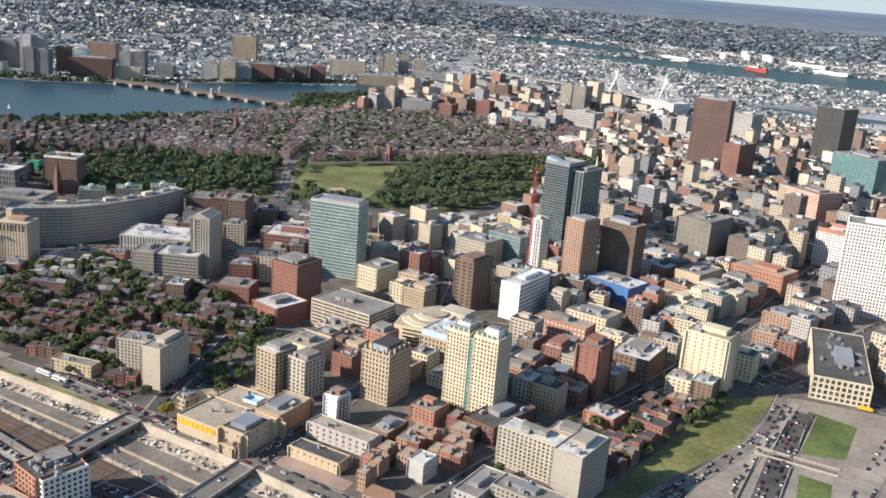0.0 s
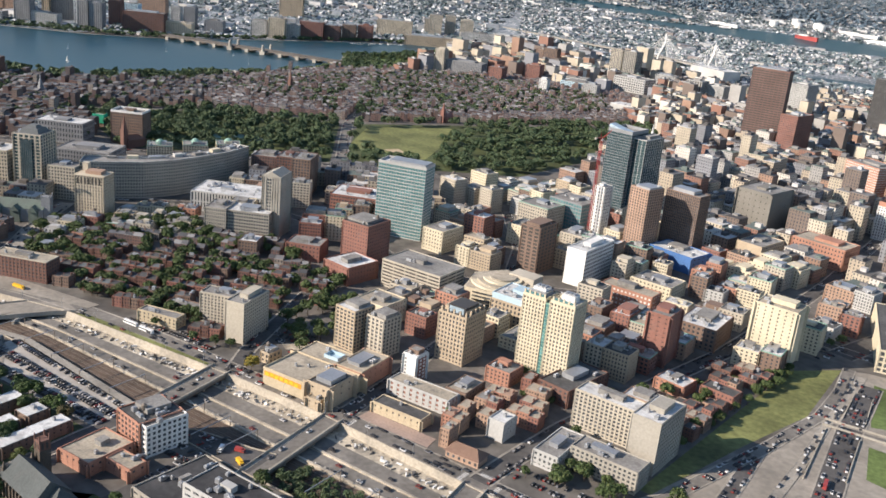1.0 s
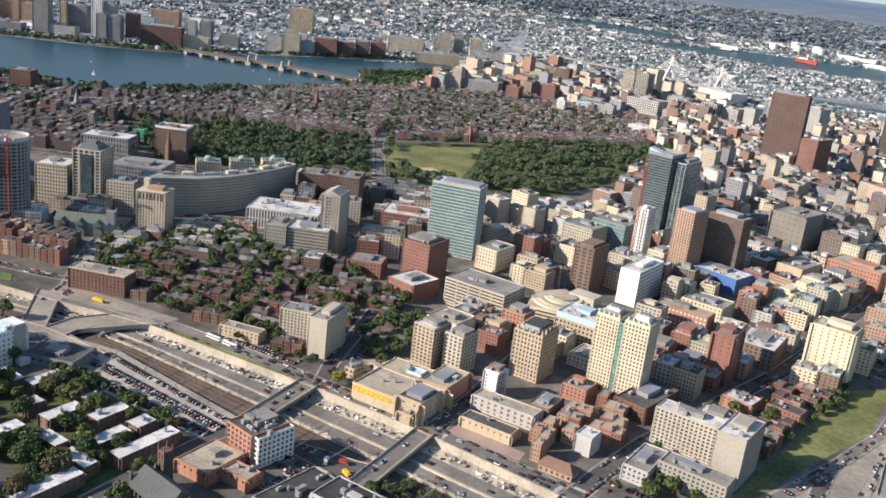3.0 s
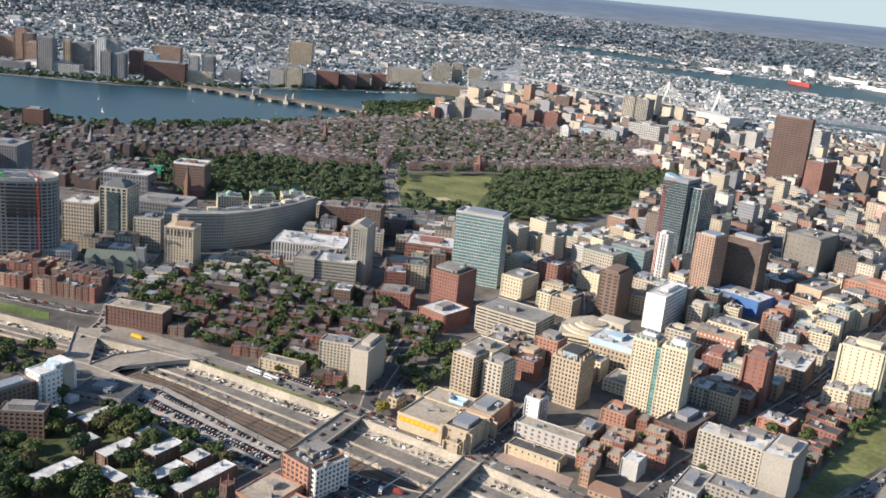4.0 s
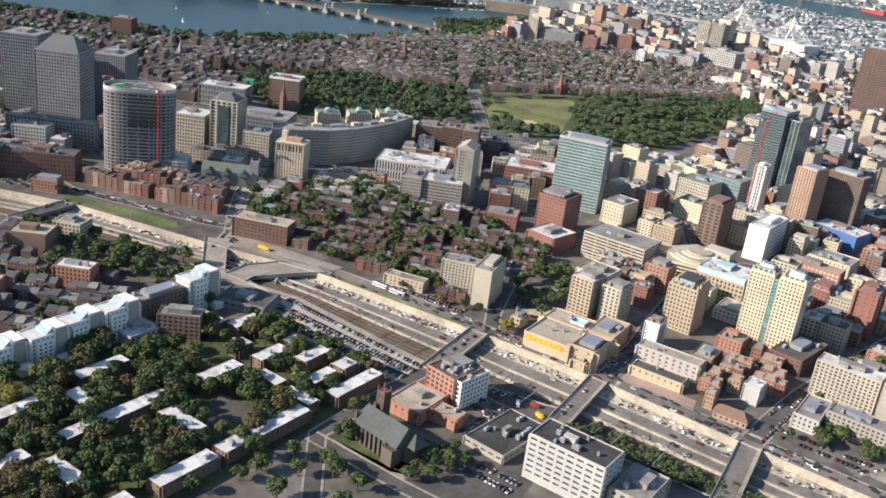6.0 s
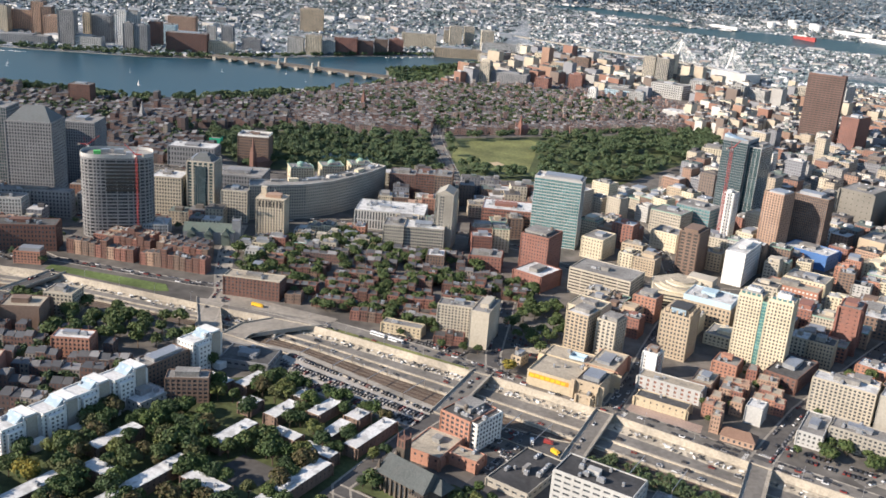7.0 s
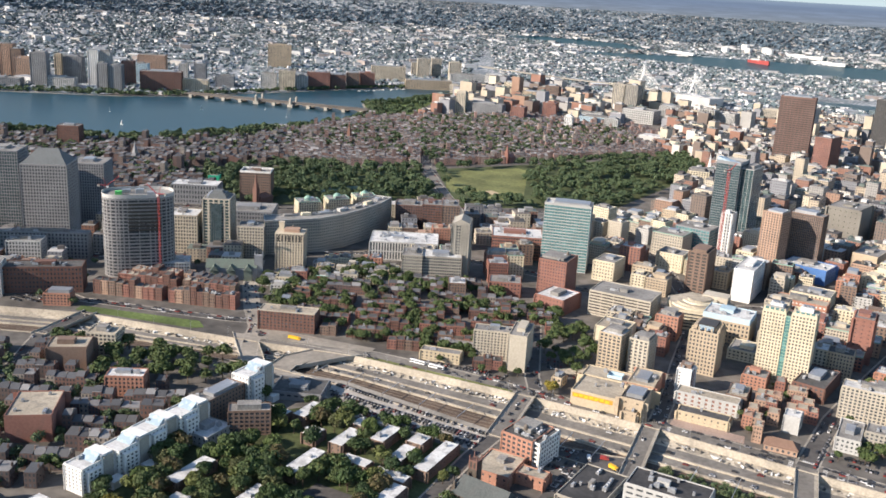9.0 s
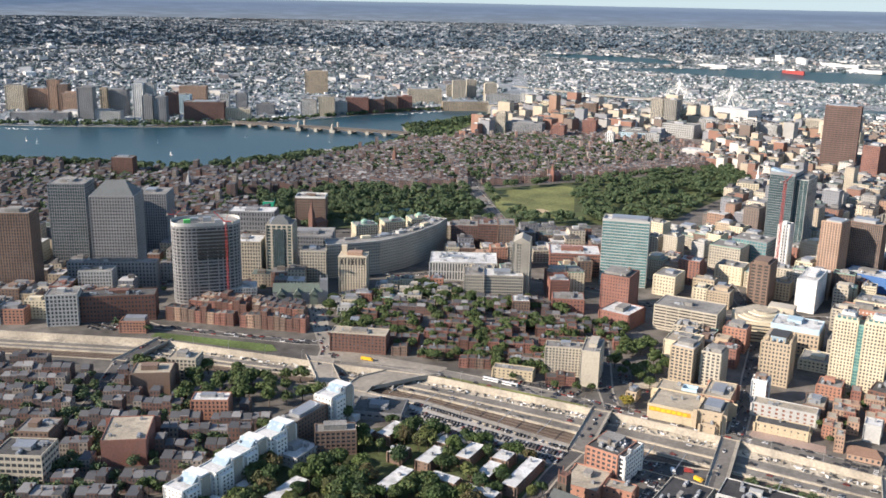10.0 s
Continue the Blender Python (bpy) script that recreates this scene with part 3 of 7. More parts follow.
sheet("ramp_lawn", [(-160, 732), (-126, 768), (-127, 656), (-150, 575), (-176, 470), (-184, 470), (-172, 600)], 0.06, GRASS_DRY, "sloping dry lawn beside the highway ramps", "lawn")
sheet("island_lawn", [(-98, 757), (-59, 752), (-57, 686), (-85, 674)], 0.06, GRASS, "flat green lawn island between the ramps", "lawn")
sheet("island_lawn_low", [(-80, 640), (-58, 640), (-50, 585), (-72, 590)], 0.06, GRASS, "small green lawn island between the ramps", "lawn")
sheet("ramp_apron", [(-108, 778), (-52, 790), (20, 800), (40, 700), (30, 540), (-80, 520), (-150, 420), (-190, 425), (-168, 500), (-140, 590), (-124, 660), (-122, 770)], 0.03, PAVED, "pale concrete apron between highway ramps", "road", grab=False)
road("ramp_west", [(-121, 775), (-117, 720), (-119, 665), (-138, 580), (-168, 470), (-200, 420)], 9, ASPHALT_LIGHT, "curving asphalt highway ramp", z=0.1, pave=1.0)
road("ramp_middle", [(-109, 766), (-109, 715), (-112, 661), (-112, 578), (-116, 470), (-122, 420)], 6, SIDEWALK, "pale concrete highway ramp", z=0.14, pave=0.8)
road("highway_south", [(-99, 750), (-97, 700), (-96, 650), (-91, 585), (-84, 500), (-78, 420)], 17, ASPHALT, "dark asphalt highway full of queueing cars", z=0.08, pave=1.2)
road("highway_east", [(-30, 760), (-35, 700), (-38, 640), (-40, 560), (-36, 470)], 14, SIDEWALK, "pale concrete ramp road", z=0.08, pave=1.0)
road("street_surface", [(-60, 1100), (-81, 1026), (-112, 868), (-134, 800)], 22, ASPHALT, "broad curving street with parked cars", z=0.05)
for ring in ([(-107, 727), (-105, 673)], [(-93, 725), (-89, 675)], [(-87, 645), (-82, 575)], [(-111, 646), (-106, 560)]):
    (ax, ay), (bx, by) = ring
    lone("cut_wall", Heap().boxes((ax + bx) / 2, (ay + by) / 2, 0, math.hypot(bx - ax, by - ay), 0.7, 1.3, math.atan2(by - ay, bx - ax)), WALLSTONE, "pale concrete wall beside the sunken highway", "wall", "structure")
road("street_hudson", [(-136, 420), (-138, 500), (-140, 570)], 9)


sheet("junction_paving", [(-800, 432), (-768, 385), (-742, 369), (-700, 383), (-640, 401), (-640, 412), (-690, 404), (-730, 398), (-772, 442)], 0.32, PAVED, "pale worn concrete road junction", "road")
sheet("frontage_ramp", [(-701, 323), (-672, 325), (-640, 322), (-622, 318.5), (-578, 288), (-586, 285), (-625, 308), (-690, 314)], 0.28, PAVED, "pale concrete ramp beside the railway", "road", grab=False)
sheet("junction_paving_south", [(-722, 318), (-690, 312), (-640, 322), (-640, 327), (-700, 330)], 0.32, PAVED, "pale worn concrete road junction", "road", grab=False)

sheet("verge", [(-636, 387), (-560, 393.6), (-497, 398.6), (-497, 402), (-560, 398.5), (-636, 393)], 0.3, GRASS_DRY, "dry olive grass verge above the highway cut", "lawn", grab=False)
sheet("playground", [(-368, 417), (-310, 418), (-312, 431), (-368, 430)], 0.2, PLAY, "pinkish paved school playground", "playground")
sheet("curved_plaza", [(-486, 466), (-476, 460), (-462, 470), (-452, 490), (-456, 505), (-466, 492)], 0.1, DIRT, "pale curved plaza beside the trees", "plaza")
YARD = [(-446, 319), (-432, 331), (-412, 336), (-390, 340), (-374, 345), (-371, 316), (-400, 316.5)]
deck = Heap().prism(YARD[::-1], -1.0, 0.12)
lone("yard_deck", deck, ASPHALT, "dark asphalt yard with parked cars over the railway", "car park", "structure")
for (ax, ay), (bx, by) in zip(YARD[:5], YARD[1:5]):
    L = math.hypot(bx - ax, by - ay)
    lone("yard_wall", Heap().boxes((ax + bx) / 2, (ay + by) / 2, DEEP - 0.2, L + 0.3, 0.5, -DEEP + 1.1, math.atan2(by - ay, bx - ax)), WALLSTONE, "low concrete wall at the edge of the yard", "wall", "structure")


def bridge(name, line, width, label, piers=2, top=None):
    """A street bridge over the cut: deck, two parapets, walkways, piers."""
    (ax, ay), (bx, by) = line
    L, turn = math.hypot(bx - ax, by - ay), math.atan2(by - ay, bx - ax)
    b = thing(name, ((ax + bx) / 2, (ay + by) / 2, 0), label, "bridge", turn=math.degrees(turn))
    part("deck", Heap().boxes(0, 0, -1.4, L, width, 1.5, bottom=True), top or ASPHALT_LIGHT, b)
    for s in (-1, 1):
        part("sidewalk", Heap().boxes(0, s * (width / 2 - 1.6), 0.1, L, 2.2, 0.18), SIDEWALK, b, "pale concrete walkway")
        part("parapet", Heap().boxes(0, s * (width / 2 - 0.15), 0.1, L + 2, 0.4, 1.6), CONCRETE, b, "concrete parapet")
        part("girder", Heap().boxes(0, s * (width / 2 - 0.8), -2.6, L, 0.6, 1.3, bottom=True), STEEL, b, "dark steel girder")
    for k in range(piers):
        f = (k + 1) / (piers + 1) - 0.5
        part("pier", Heap().boxes(f * L, 0, DEEP - 0.3, 1.5, width * 0.85, -DEEP - 2.2), CONCRETE, b)
    return b


bridge("road_bridge", [(-485, 404), (-473, 318)], 17, "concrete street bridge with cars over the highway cut")
bridge("road_bridge", [(-379, 405), (-369, 314)], 15, "concrete street bridge with parapets over the highway cut")
def deck_bridge(label, ring, edges, z=0.12):
    """A street bridge of irregular plan: a thick deck with parapets along some of its edges."""
    mx, my = sum(p[0] for p in ring) / len(ring), sum(p[1] for p in ring) / len(ring)
    b = thing("road_bridge", (mx, my, 0), label, "bridge")
    ring = [(x - mx, y - my) for x, y in ring]
    part("deck", Heap().prism(ring, -1.6, z), PAVED, b)
    for k in edges:
        (ax, ay), (bx, by) = ring[k], ring[(k + 1) % len(ring)]
        part("parapet", Heap().boxes((ax + bx) / 2, (ay + by) / 2, -2.4, math.hypot(bx - ax, by - ay) + 0.3, 0.5, z + 3.5, math.atan2(by - ay, bx - ax), bottom=True), CONCRETE, b, "concrete parapet")
    for k in (-1, 1):
        part("pier", Heap().boxes(k * 9, -k * 7, DEEP - 0.3, 1.6, 12, -DEEP - 1.4, 0.5), CONCRETE, b)


deck_bridge("broad pale street bridge over the highway cut", [(-716, 316), (-694, 322), (-736, 362), (-746, 376), (-770, 366)], (0, 1, 4))
deck_bridge("curving pale street ramp bridge over the highway cut", [(-694, 322), (-671, 324), (-674, 336), (-651, 378), (-640, 392), (-660, 396), (-684, 377), (-697, 348)], (1, 2, 3, 6, 7), 0.16)
bridge("road_bridge", [(-914, 326), (-904, 258)], 15, "older street bridge over the highway cut")
bridge("road_bridge", [(-114, 656), (-58, 660)], 11, "pale concrete cross street over the highway", piers=0)
bridge("road_bridge", [(-262, 402), (-252, 318)], 16, "grey street bridge over the highway cut")


# ---- buildings ----
ROOFTOP = []
for k in range(5):
    h = Heap()
    w, d, t = ((2.4, 1.8, 1.5), (4.2, 2.2, 2.0), (1.6, 1.6, 2.2), (6.0, 2.4, 1.8), (3.0, 3.0, 2.6))[k]
    h.boxes(0, 0, 0.25, w, d, t).boxes([-w / 2.6, w / 2.6], 0, 0, 0.3, d, 0.3)
    h.boxes(np.array([-0.25, 0.25]) * w, 0, t + 0.25, w * 0.3, d * 0.5, 0.45, taper=0.8)
    if k in (1, 3):
        h.boxes(w * 0.75, 0, 0.3, w * 0.6, 0.7, 0.7)
    ROOFTOP.append(h.mesh("rooftop_unit", METAL))
WATER_TANK = Heap().tube([(0, 0, 2.2), (0, 0, 5.2), (0, 0, 6.4)], [1.7, 1.7, 0.1], 10).boxes([-1, 1, 1, -1], [-1, -1, 1, 1], 0, 0.2, 0.2, 2.3).mesh("water_tank", STEEL)


def facade(a, b, h, floors, bay, pier, band, blind, z0=0.0, proud=0.35):
    """Piers and floor bands standing proud of the glass on each side of a box with its near corner at the origin."""
    heap = Heap()
    fh = h / floors
    for side, L in (("f", a), ("r", b), ("k", a), ("l", b)):
        def put(u, w, z, t, deep, side=side, L=L):
            u, w, z, t = np.broadcast_arrays(*[np.atleast_1d(np.asarray(q, float)) for q in (u, w, z, t)])
            if side == "f":
                heap.boxes(-u, -deep / 2, z, w, deep, t, bottom=True)
            elif side == "k":
                heap.boxes(-u, b + deep / 2, z, w, deep, t, bottom=True)
            elif side == "r":
                heap.boxes(deep / 2, u, z, deep, w, t, bottom=True)
            else:
                heap.boxes(-a - deep / 2, u, z, deep, w, t, bottom=True)
        if side in blind:
            put(L / 2, L + 0.02, z0, h, proud)
            continue
        n = max(1, round(L / bay))
        put(np.linspace(0, L, n + 1), L / n * pier, z0, h, proud)
        zz = z0 + fh * np.arange(floors + 1) - fh * band * 0.5
        zz[0] = z0
        tt = np.full(floors + 1, fh * band)
        tt[-1] *= 0.5
        put(L / 2, L + 0.1, zz, tt, proud * 0.8)
    return heap


def tower(name, label, near, a, b, h, rot=0.0, floors=None, bay=3.4, wall=BEIGE, glass=GLASS, pier=0.45, band=0.42, blind="", roof=ROOF_GREY,
          units=3, house=0.35, parapet=1.0, category="building", group="", trim=None, grab=True, z0=0.0, seed=0, parent=None, tank=False):
    """A building with its near corner at a plan point, a metres to the west of it and b metres deep."""
    r = random.Random(f"{near}{h}{seed}")
    t = parent or thing(name, (near[0], near[1], 0), label, category, group, turn=rot)
    floors = floors or max(2, round(h / 3.3))
    part("glazing", Heap().boxes(-a / 2, b / 2, z0, a, b, h), glass, t, kind="stuff")
    part("facade", facade(a, b, h, floors, bay, pier, band, blind, z0), wall, t, kind="stuff")
    part("roof", Heap().boxes(-a / 2, b / 2, z0 + h, a - 0.1, b - 0.1, 0.25), roof, t)
    if parapet:
        p = Heap().boxes([-a / 2, -a / 2, -a + 0.02, -0.02], [0.02, b - 0.02, b / 2, b / 2], z0 + h - 0.1, [a + 0.8, a + 0.8, 0.5, 0.5], [0.5, 0.5, b + 0.3, b + 0.3], parapet + 0.1)
        part("parapet", p, trim or wall, t)
    if house:
        w, d = a * r.uniform(0.25, 0.5) * house / 0.35, b * r.uniform(0.3, 0.5) * house / 0.35
        w, d = min(w, a * 0.8), min(d, b * 0.8)
        hh = r.uniform(2.4, 4.0)
        cx, cy = -a * r.uniform(0.42, 0.6), b * r.uniform(0.45, 0.62)
        part("penthouse", Heap().boxes(cx, cy, z0 + h + 0.2, w, d, hh).boxes(cx, cy, z0 + h + 0.2 + hh, w + 0.3, d + 0.3, 0.25), r.choice([wall, METAL, ROOF_GREY]), t)
    for k in range(units):
        o = part("rooftop_unit", WATER_TANK if tank and k == 0 else r.choice(ROOFTOP), None, t)
        o.matrix_basis = pose(-a * r.uniform(0.12, 0.88), b * r.uniform(0.12, 0.88), z0 + h + 0.24, 0, 0, r.choice([0, 90]))
    if grab and not parent:
        take(corners(near, a, b, rot, 3))
    return t


def fronted(name, label, middle, w, d, h, rot=0.0, *rest, **more):
    """A building placed by the middle of its front."""
    q = radians(rot)
    return tower(name, label, (round(middle[0] + w / 2 * math.cos(q), 2), round(middle[1] + w / 2 * math.sin(q), 2)), w, d, h, rot, *rest, **more)

# ---- the main buildings, from the railway to the parks ----
teal = tower("glass_office_tower", "teal glass office tower with pale horizontal bands", (-566, 762), 55, 26, 80, 14, 22, 3.0, PALE, GLASS_TEAL, 0.07, 0.27, roof=ROOF_WHITE, units=4, house=0.6, parapet=2.5)
deco = fronted("stone_office_tower", "slim beige stone office tower with a stepped top", (-847, 551), 31, 24, 43, 28, 13, 3.0, TAN_LIGHT, GLASS, 0.55, 0.3, units=1, house=0, tank=True)
part("cornice", Heap().boxes(-15.5, 12, 43.0, 33, 26, 0.8, bottom=True), TAN_LIGHT, deco)
for k in range(7):
    part("arch_window", Heap().boxes(-3.6 - 4.0 * k, -0.42, 34.6, 1.9, 0.3, 6.6), DARK, deco, "tall dark arched window")
part("plant_room", Heap().boxes(-14, 13, 43.8, 17, 12, 3.4).boxes(-8, 9, 43.8, 6, 5, 2.2), BRICK_PINK, deco, "pinkish brick plant room")
part("turret", Heap().boxes(-27, 19, 43.8, 6, 6, 8.5).boxes(-27, 19, 52.3, 6.6, 6.6, 0.5), TAN_LIGHT, deco, "square stair turret")
narrow = fronted("concrete_tower", "tall slim concrete tower with blank side walls", (-679, 648), 20, 30, 65, 22, 18, 4.0, CONCRETE, GLASS, 0.62, 0.35, blind="fr", units=0, house=0)
part("slanted_top", Heap().gables(-10, 15, 65.3, 30, 20, 5, math.pi / 2), CONCRETE, narrow)
for k in range(17):
    for u in (-13.6, -11.0):
        part("window", Heap().boxes(u, -0.45, 4 + 3.55 * k, 1.5, 0.24, 2.0), GLASS, narrow)
for u in (-18.5, -15.6, -8.6, -5.8, -3.0):
    part("rib", Heap().boxes(u, -0.55, 0, 0.5, 0.5, 65), CONCRETE, narrow)
fronted("office_slab", "grey concrete office block with banded windows", (-690, 626), 45, 30, 28, 28, 8, 2.6, CONCRETE, GLASS, 0.3, 0.45, units=5, roof=ROOF_WHITE)
fronted("office_slab", "grey concrete office wing with ribbed walls", (-718, 608), 22, 34, 29, 28, 8, 2.2, CONCRETE, GLASS, 0.55, 0.35, units=3, roof=ROOF_GREY)
fronted("white_roofed_block", "pale office block with tall narrow windows and a white roof", (-765, 668), 82, 50, 22, 28, 2, 3.4, PALE, GLASS, 0.5, 0.12, roof=ROOF_WHITE, units=16, house=0.15)
tower("red_brick_hotel", "dark red brick hotel tower with corner bays", (-549, 648), 31, 36, 43, 2, 12, 3.2, BRICK, GLASS, 0.6, 0.5, roof=ROOF_DARK, units=3, house=0.7, tank=True)
tower("red_brick_wing", "low red brick wing with a pale flat roof", (-532, 600), 33, 38, 17, -8, 4, 4, BRICK, GLASS, 0.75, 0.6, roof=ROOF_WHITE, units=3)
tower("red_brick_school", "low red brick building with a flat roof", (-592, 628), 34, 26, 16, 24, 4, 3.6, BRICK, GLASS, 0.65, 0.55, roof=ROOF_GREY)
tower("parking_garage", "beige concrete parking garage with long open decks", (-448, 627), 65, 40, 26, 0, 8, 13, BEIGE, DARK, 0.06, 0.5, roof=ROOF_GREY, units=2, house=0.15)
tower("cream_block", "cream office cube with small square windows", (-526, 745), 25, 36, 24, -2, 6, 3.4, CREAM, GLASS, 0.6, 0.5)
tower("brown_tower", "dark brown concrete tower with stacked recesses", (-426, 768), 21, 34, 49, -2, 13, 7, BRICK_BROWN, DARK, 0.35, 0.4, blind="", units=2, house=0.7, roof=ROOF_DARK)
tower("white_tower_block", "white stepped hospital tower block", (-375, 772), 21, 60, 37, -2, 9, 4, WHITE, DARK, 0.25, 0.45, blind="f", roof=ROOF_WHITE, units=4)
tower("brick_apartment_tower", "tall pinkish brown brick apartment tower with balconies", (-372, 905), 24, 26, 78, -16, 25, 3.6, BRICK_PINK, GLASS, 0.5, 0.35, units=1, house=0.7)
tower("brown_apartment_tower", "dark brown ribbed apartment tower", (-329, 948), 42, 22, 73, -10, 24, 2.4, BRICK_BROWN, GLASS, 0.35, 0.2, units=2, house=0.6)
tower("tarp_wrapped_block", "low block wrapped in blue tarpaulin", (-311, 902), 54, 36, 18, -12, 4, 8, BLUEWRAP, GLASS, 0.7, 0.7, blind="f", roof=ROOF_WHITE, units=6)
tower("glass_tower", "tall dark blue-green glass tower with a lit edge", (-451, 1028), 33, 40, 110, -6, 32, 2.6, GREY, GLASS_BLUE, 0.05, 0.18, units=0, house=0, parapet=4)
crest = thing("glass_crest", (-451, 1028, 110.2), "slanted pale glass crest on the tall glass tower", "roof crest", turn=-6)
part("blade", Heap().add([(-33, 0.5, 0), (0, 0.5, 0), (-33, 0.5, 8), (-6, 0.5, 2), (-33, 14, 0), (0, 14, 0), (-33, 14, 8), (-6, 14, 2)], [[0, 1, 3, 2], [5, 4, 6, 7], [2, 3, 7, 6], [4, 0, 2, 6], [1, 5, 7, 3]], 0), GLASS_SKY, crest)
tower("glass_tower_core", "dark slab of the glass tower with pale stripes", (-434, 1034), 16, 46, 105, -6, 30, 5, PALE, GLASS_BLUE, 0.07, 0.05, units=0, house=0.5)
tower("brown_skyscraper", "big brown office tower with horizontal bands", (-447, 1702), 66, 24, 146, 0, 34, 7, GRANITE_BROWN, DARK, 0.15, 0.5, units=0, house=0.8, parapet=3)
fronted("striped_tower", "dark tower with pale vertical fins", (-722, 2010), 36, 36, 69, -6, 15, 6, PALE, DARK, 0.3, 0.1, units=0)
fronted("light_tower", "light grey ribbed office tower", (-682, 2035), 42, 40, 62, -6, 16, 3, PALE, GLASS, 0.5, 0.3, units=0)
fronted("twin_tower_block", "beige office tower with ribbed walls", (-1030, 2270), 34, 36, 84, -6, 22, 5, BEIGE, GLASS, 0.35, 0.2, units=0)
fronted("twin_tower_block", "dark beige office tower with ribbed walls", (-992, 2268), 36, 36, 84, -6, 22, 5, CONCRETE, GLASS, 0.35, 0.2, units=0)
fronted("podium_block", "pale concrete podium block below towers", (-929, 2139), 86, 50, 34, -6, 6, 6, PALE, GLASS, 0.4, 0.4, units=0)

# twin cream residence tower with a green glass slot
tower("cream_residence_tower", "cream residence tower with small square windows and a notched top", (-286, 563), 20, 20, 64, 0, 20, 2.9, CREAM, GLASS, 0.5, 0.42, units=4, house=0.5, parapet=2, roof=ROOF_WHITE)
tower("cream_residence_tower", "cream residence tower with a notched green top", (-312, 566), 19, 20, 62, 0, 20, 2.9, CREAM, GLASS, 0.5, 0.42, units=4, house=0.5, parapet=2, roof=ROOF_WHITE)
tower("glass_link", "green glass strip between two cream towers", (-306.2, 566), 5.4, 14, 60, 0, 20, 2.7, COPPER, GLASS_TEAL, 0.08, 0.2, units=0, house=0)
tower("podium", "low cream podium beside the residence towers", (-330, 590), 30, 30, 10, 0, 3, 4, CREAM, GLASS, 0.5, 0.5)
tower("tan_hotel", "tan brick hotel with piers and a blue-glass penthouse", (-361, 535), 25, 28, 40, 0, 11, 3.0, TAN, GLASS, 0.5, 0.42, units=3, house=0.9, tank=True)
tower("blue_panelled_block", "beige block with light blue panels under its roof", (-350, 632), 46, 34, 21, 0, 5, 4, TAN, GLASS, 0.5, 0.4, roof=ROOF_WHITE, units=8)
tower("panelled_attic", "light blue panelled attic storey", (-350.5, 632.5), 45, 33, 5, 0, 1, 8, SKYBLUE, GLASS, 0.6, 0.8, blind="frlk", roof=ROOF_WHITE, units=8, grab=False, z0=21.3)
tower("tan_apartments", "tan apartment tower with balcony strips", (-436, 493), 20, 22, 34, -4, 11, 4.0, TAN, GLASS, 0.35, 0.4, units=3, house=0.6, roof=ROOF_WHITE)
tower("tan_apartments", "tan stepped apartment tower", (-413, 500), 17, 20, 32, -4, 10, 4.0, BEIGE, GLASS, 0.45, 0.4, units=3, house=0.6)
tower("apartment_tower", "pale beige apartment tower with a blank end wall", (-505, 443), 16, 36, 33, 14, 12, 3.0, BEIGE, GLASS, 0.5, 0.42, blind="f", units=3, house=0.6, roof=ROOF_GREY)
tower("apartment_slab", "pale beige apartment slab with rows of windows", (-524, 459), 36, 16, 27, 20, 10, 3.0, BEIGE, GLASS, 0.5, 0.42, units=3, house=0.3)
stair_block = tower("white_stair_tower", "small white apartment tower with a brick side", (-370, 486), 12, 13, 21, 0, 7, 4, WHITE, GLASS, 0.75, 0.6, blind="f", roof=ROOF_WHITE)
part("brick_side", Heap().boxes(0.45, 6.5, 0, 0.5, 9.6, 19), BRICK, stair_block, "dark red brick side wall")
for k in range(6):
    for y in (4.2, 8.6):
        part("side_window", Heap().boxes(0.78, y, 2.2 + 2.9 * k, 0.2, 2.2, 1.5), WHITE, stair_block, "white framed window")
for k in range(6):
    part("front_window", Heap().boxes(-9.6, -0.42, 2.4 + 2.9 * k, 1.2, 0.2, 1.3), GLASS, stair_block)
part("roof_house", Heap().boxes(-6, 7.5, 21.3, 9, 8, 3).boxes(-6, 7.5, 24.3, 9.6, 8.6, 0.4), BRICK_BROWN, stair_block)
tower("long_brick_school", "long low white and brick building with tall red bays", (-325, 462), 50, 14, 11, 2, 3, 5.5, PALE, BRICK, 0.6, 0.45, roof=ROOF_TAN, units=2, house=0)
tower("rear_wing", "low wing with a pale flat roof", (-322, 480), 16, 26, 11, 2, 3, 4, BRICK_BROWN, GLASS, 0.6, 0.5, roof=ROOF_TAN)
tower("yellow_school", "low yellow brick school with a dark roof", (-326, 432), 40, 13, 7.5, 2, 2, 5, YELLOW, GLASS, 0.75, 0.6, roof=ROOF_DARK, units=1, house=0)
tower("theatre_block", "sunlit beige block with a yellow banner wall", (-389, 411), 59, 36, 12, 3, 2, 14, YELLOW, DARK, 0.85, 0.85, roof=ROOF_TAN, units=5, house=0, blind="fl", parapet=1.4)
banner = thing("yellow_banner", (-389, 411, 0), "long yellow and orange lettered banner on the theatre wall", "banner", turn=3)
for k in range(7):
    part("letter_bar", Heap().boxes(-55 + 4.4 * k, -0.62, 7.6 + 0.5 * (k % 2), 3.4, 0.25, 2.6), YELLOW_PAINT, banner)
part("backing", Heap().boxes(-41, -0.46, 7.2, 34, 0.12, 3.8), surface("orange banner cloth", [(0.62, 0.30, 0.05)]), banner)
tower("theatre_stage", "tan brick stage block with a dark flat roof", (-388.4, 410.4), 19, 27, 16, 3, 3, 9, TAN, DARK, 0.8, 0.75, roof=ROOF_DARK, units=5, house=0.5, grab=False)
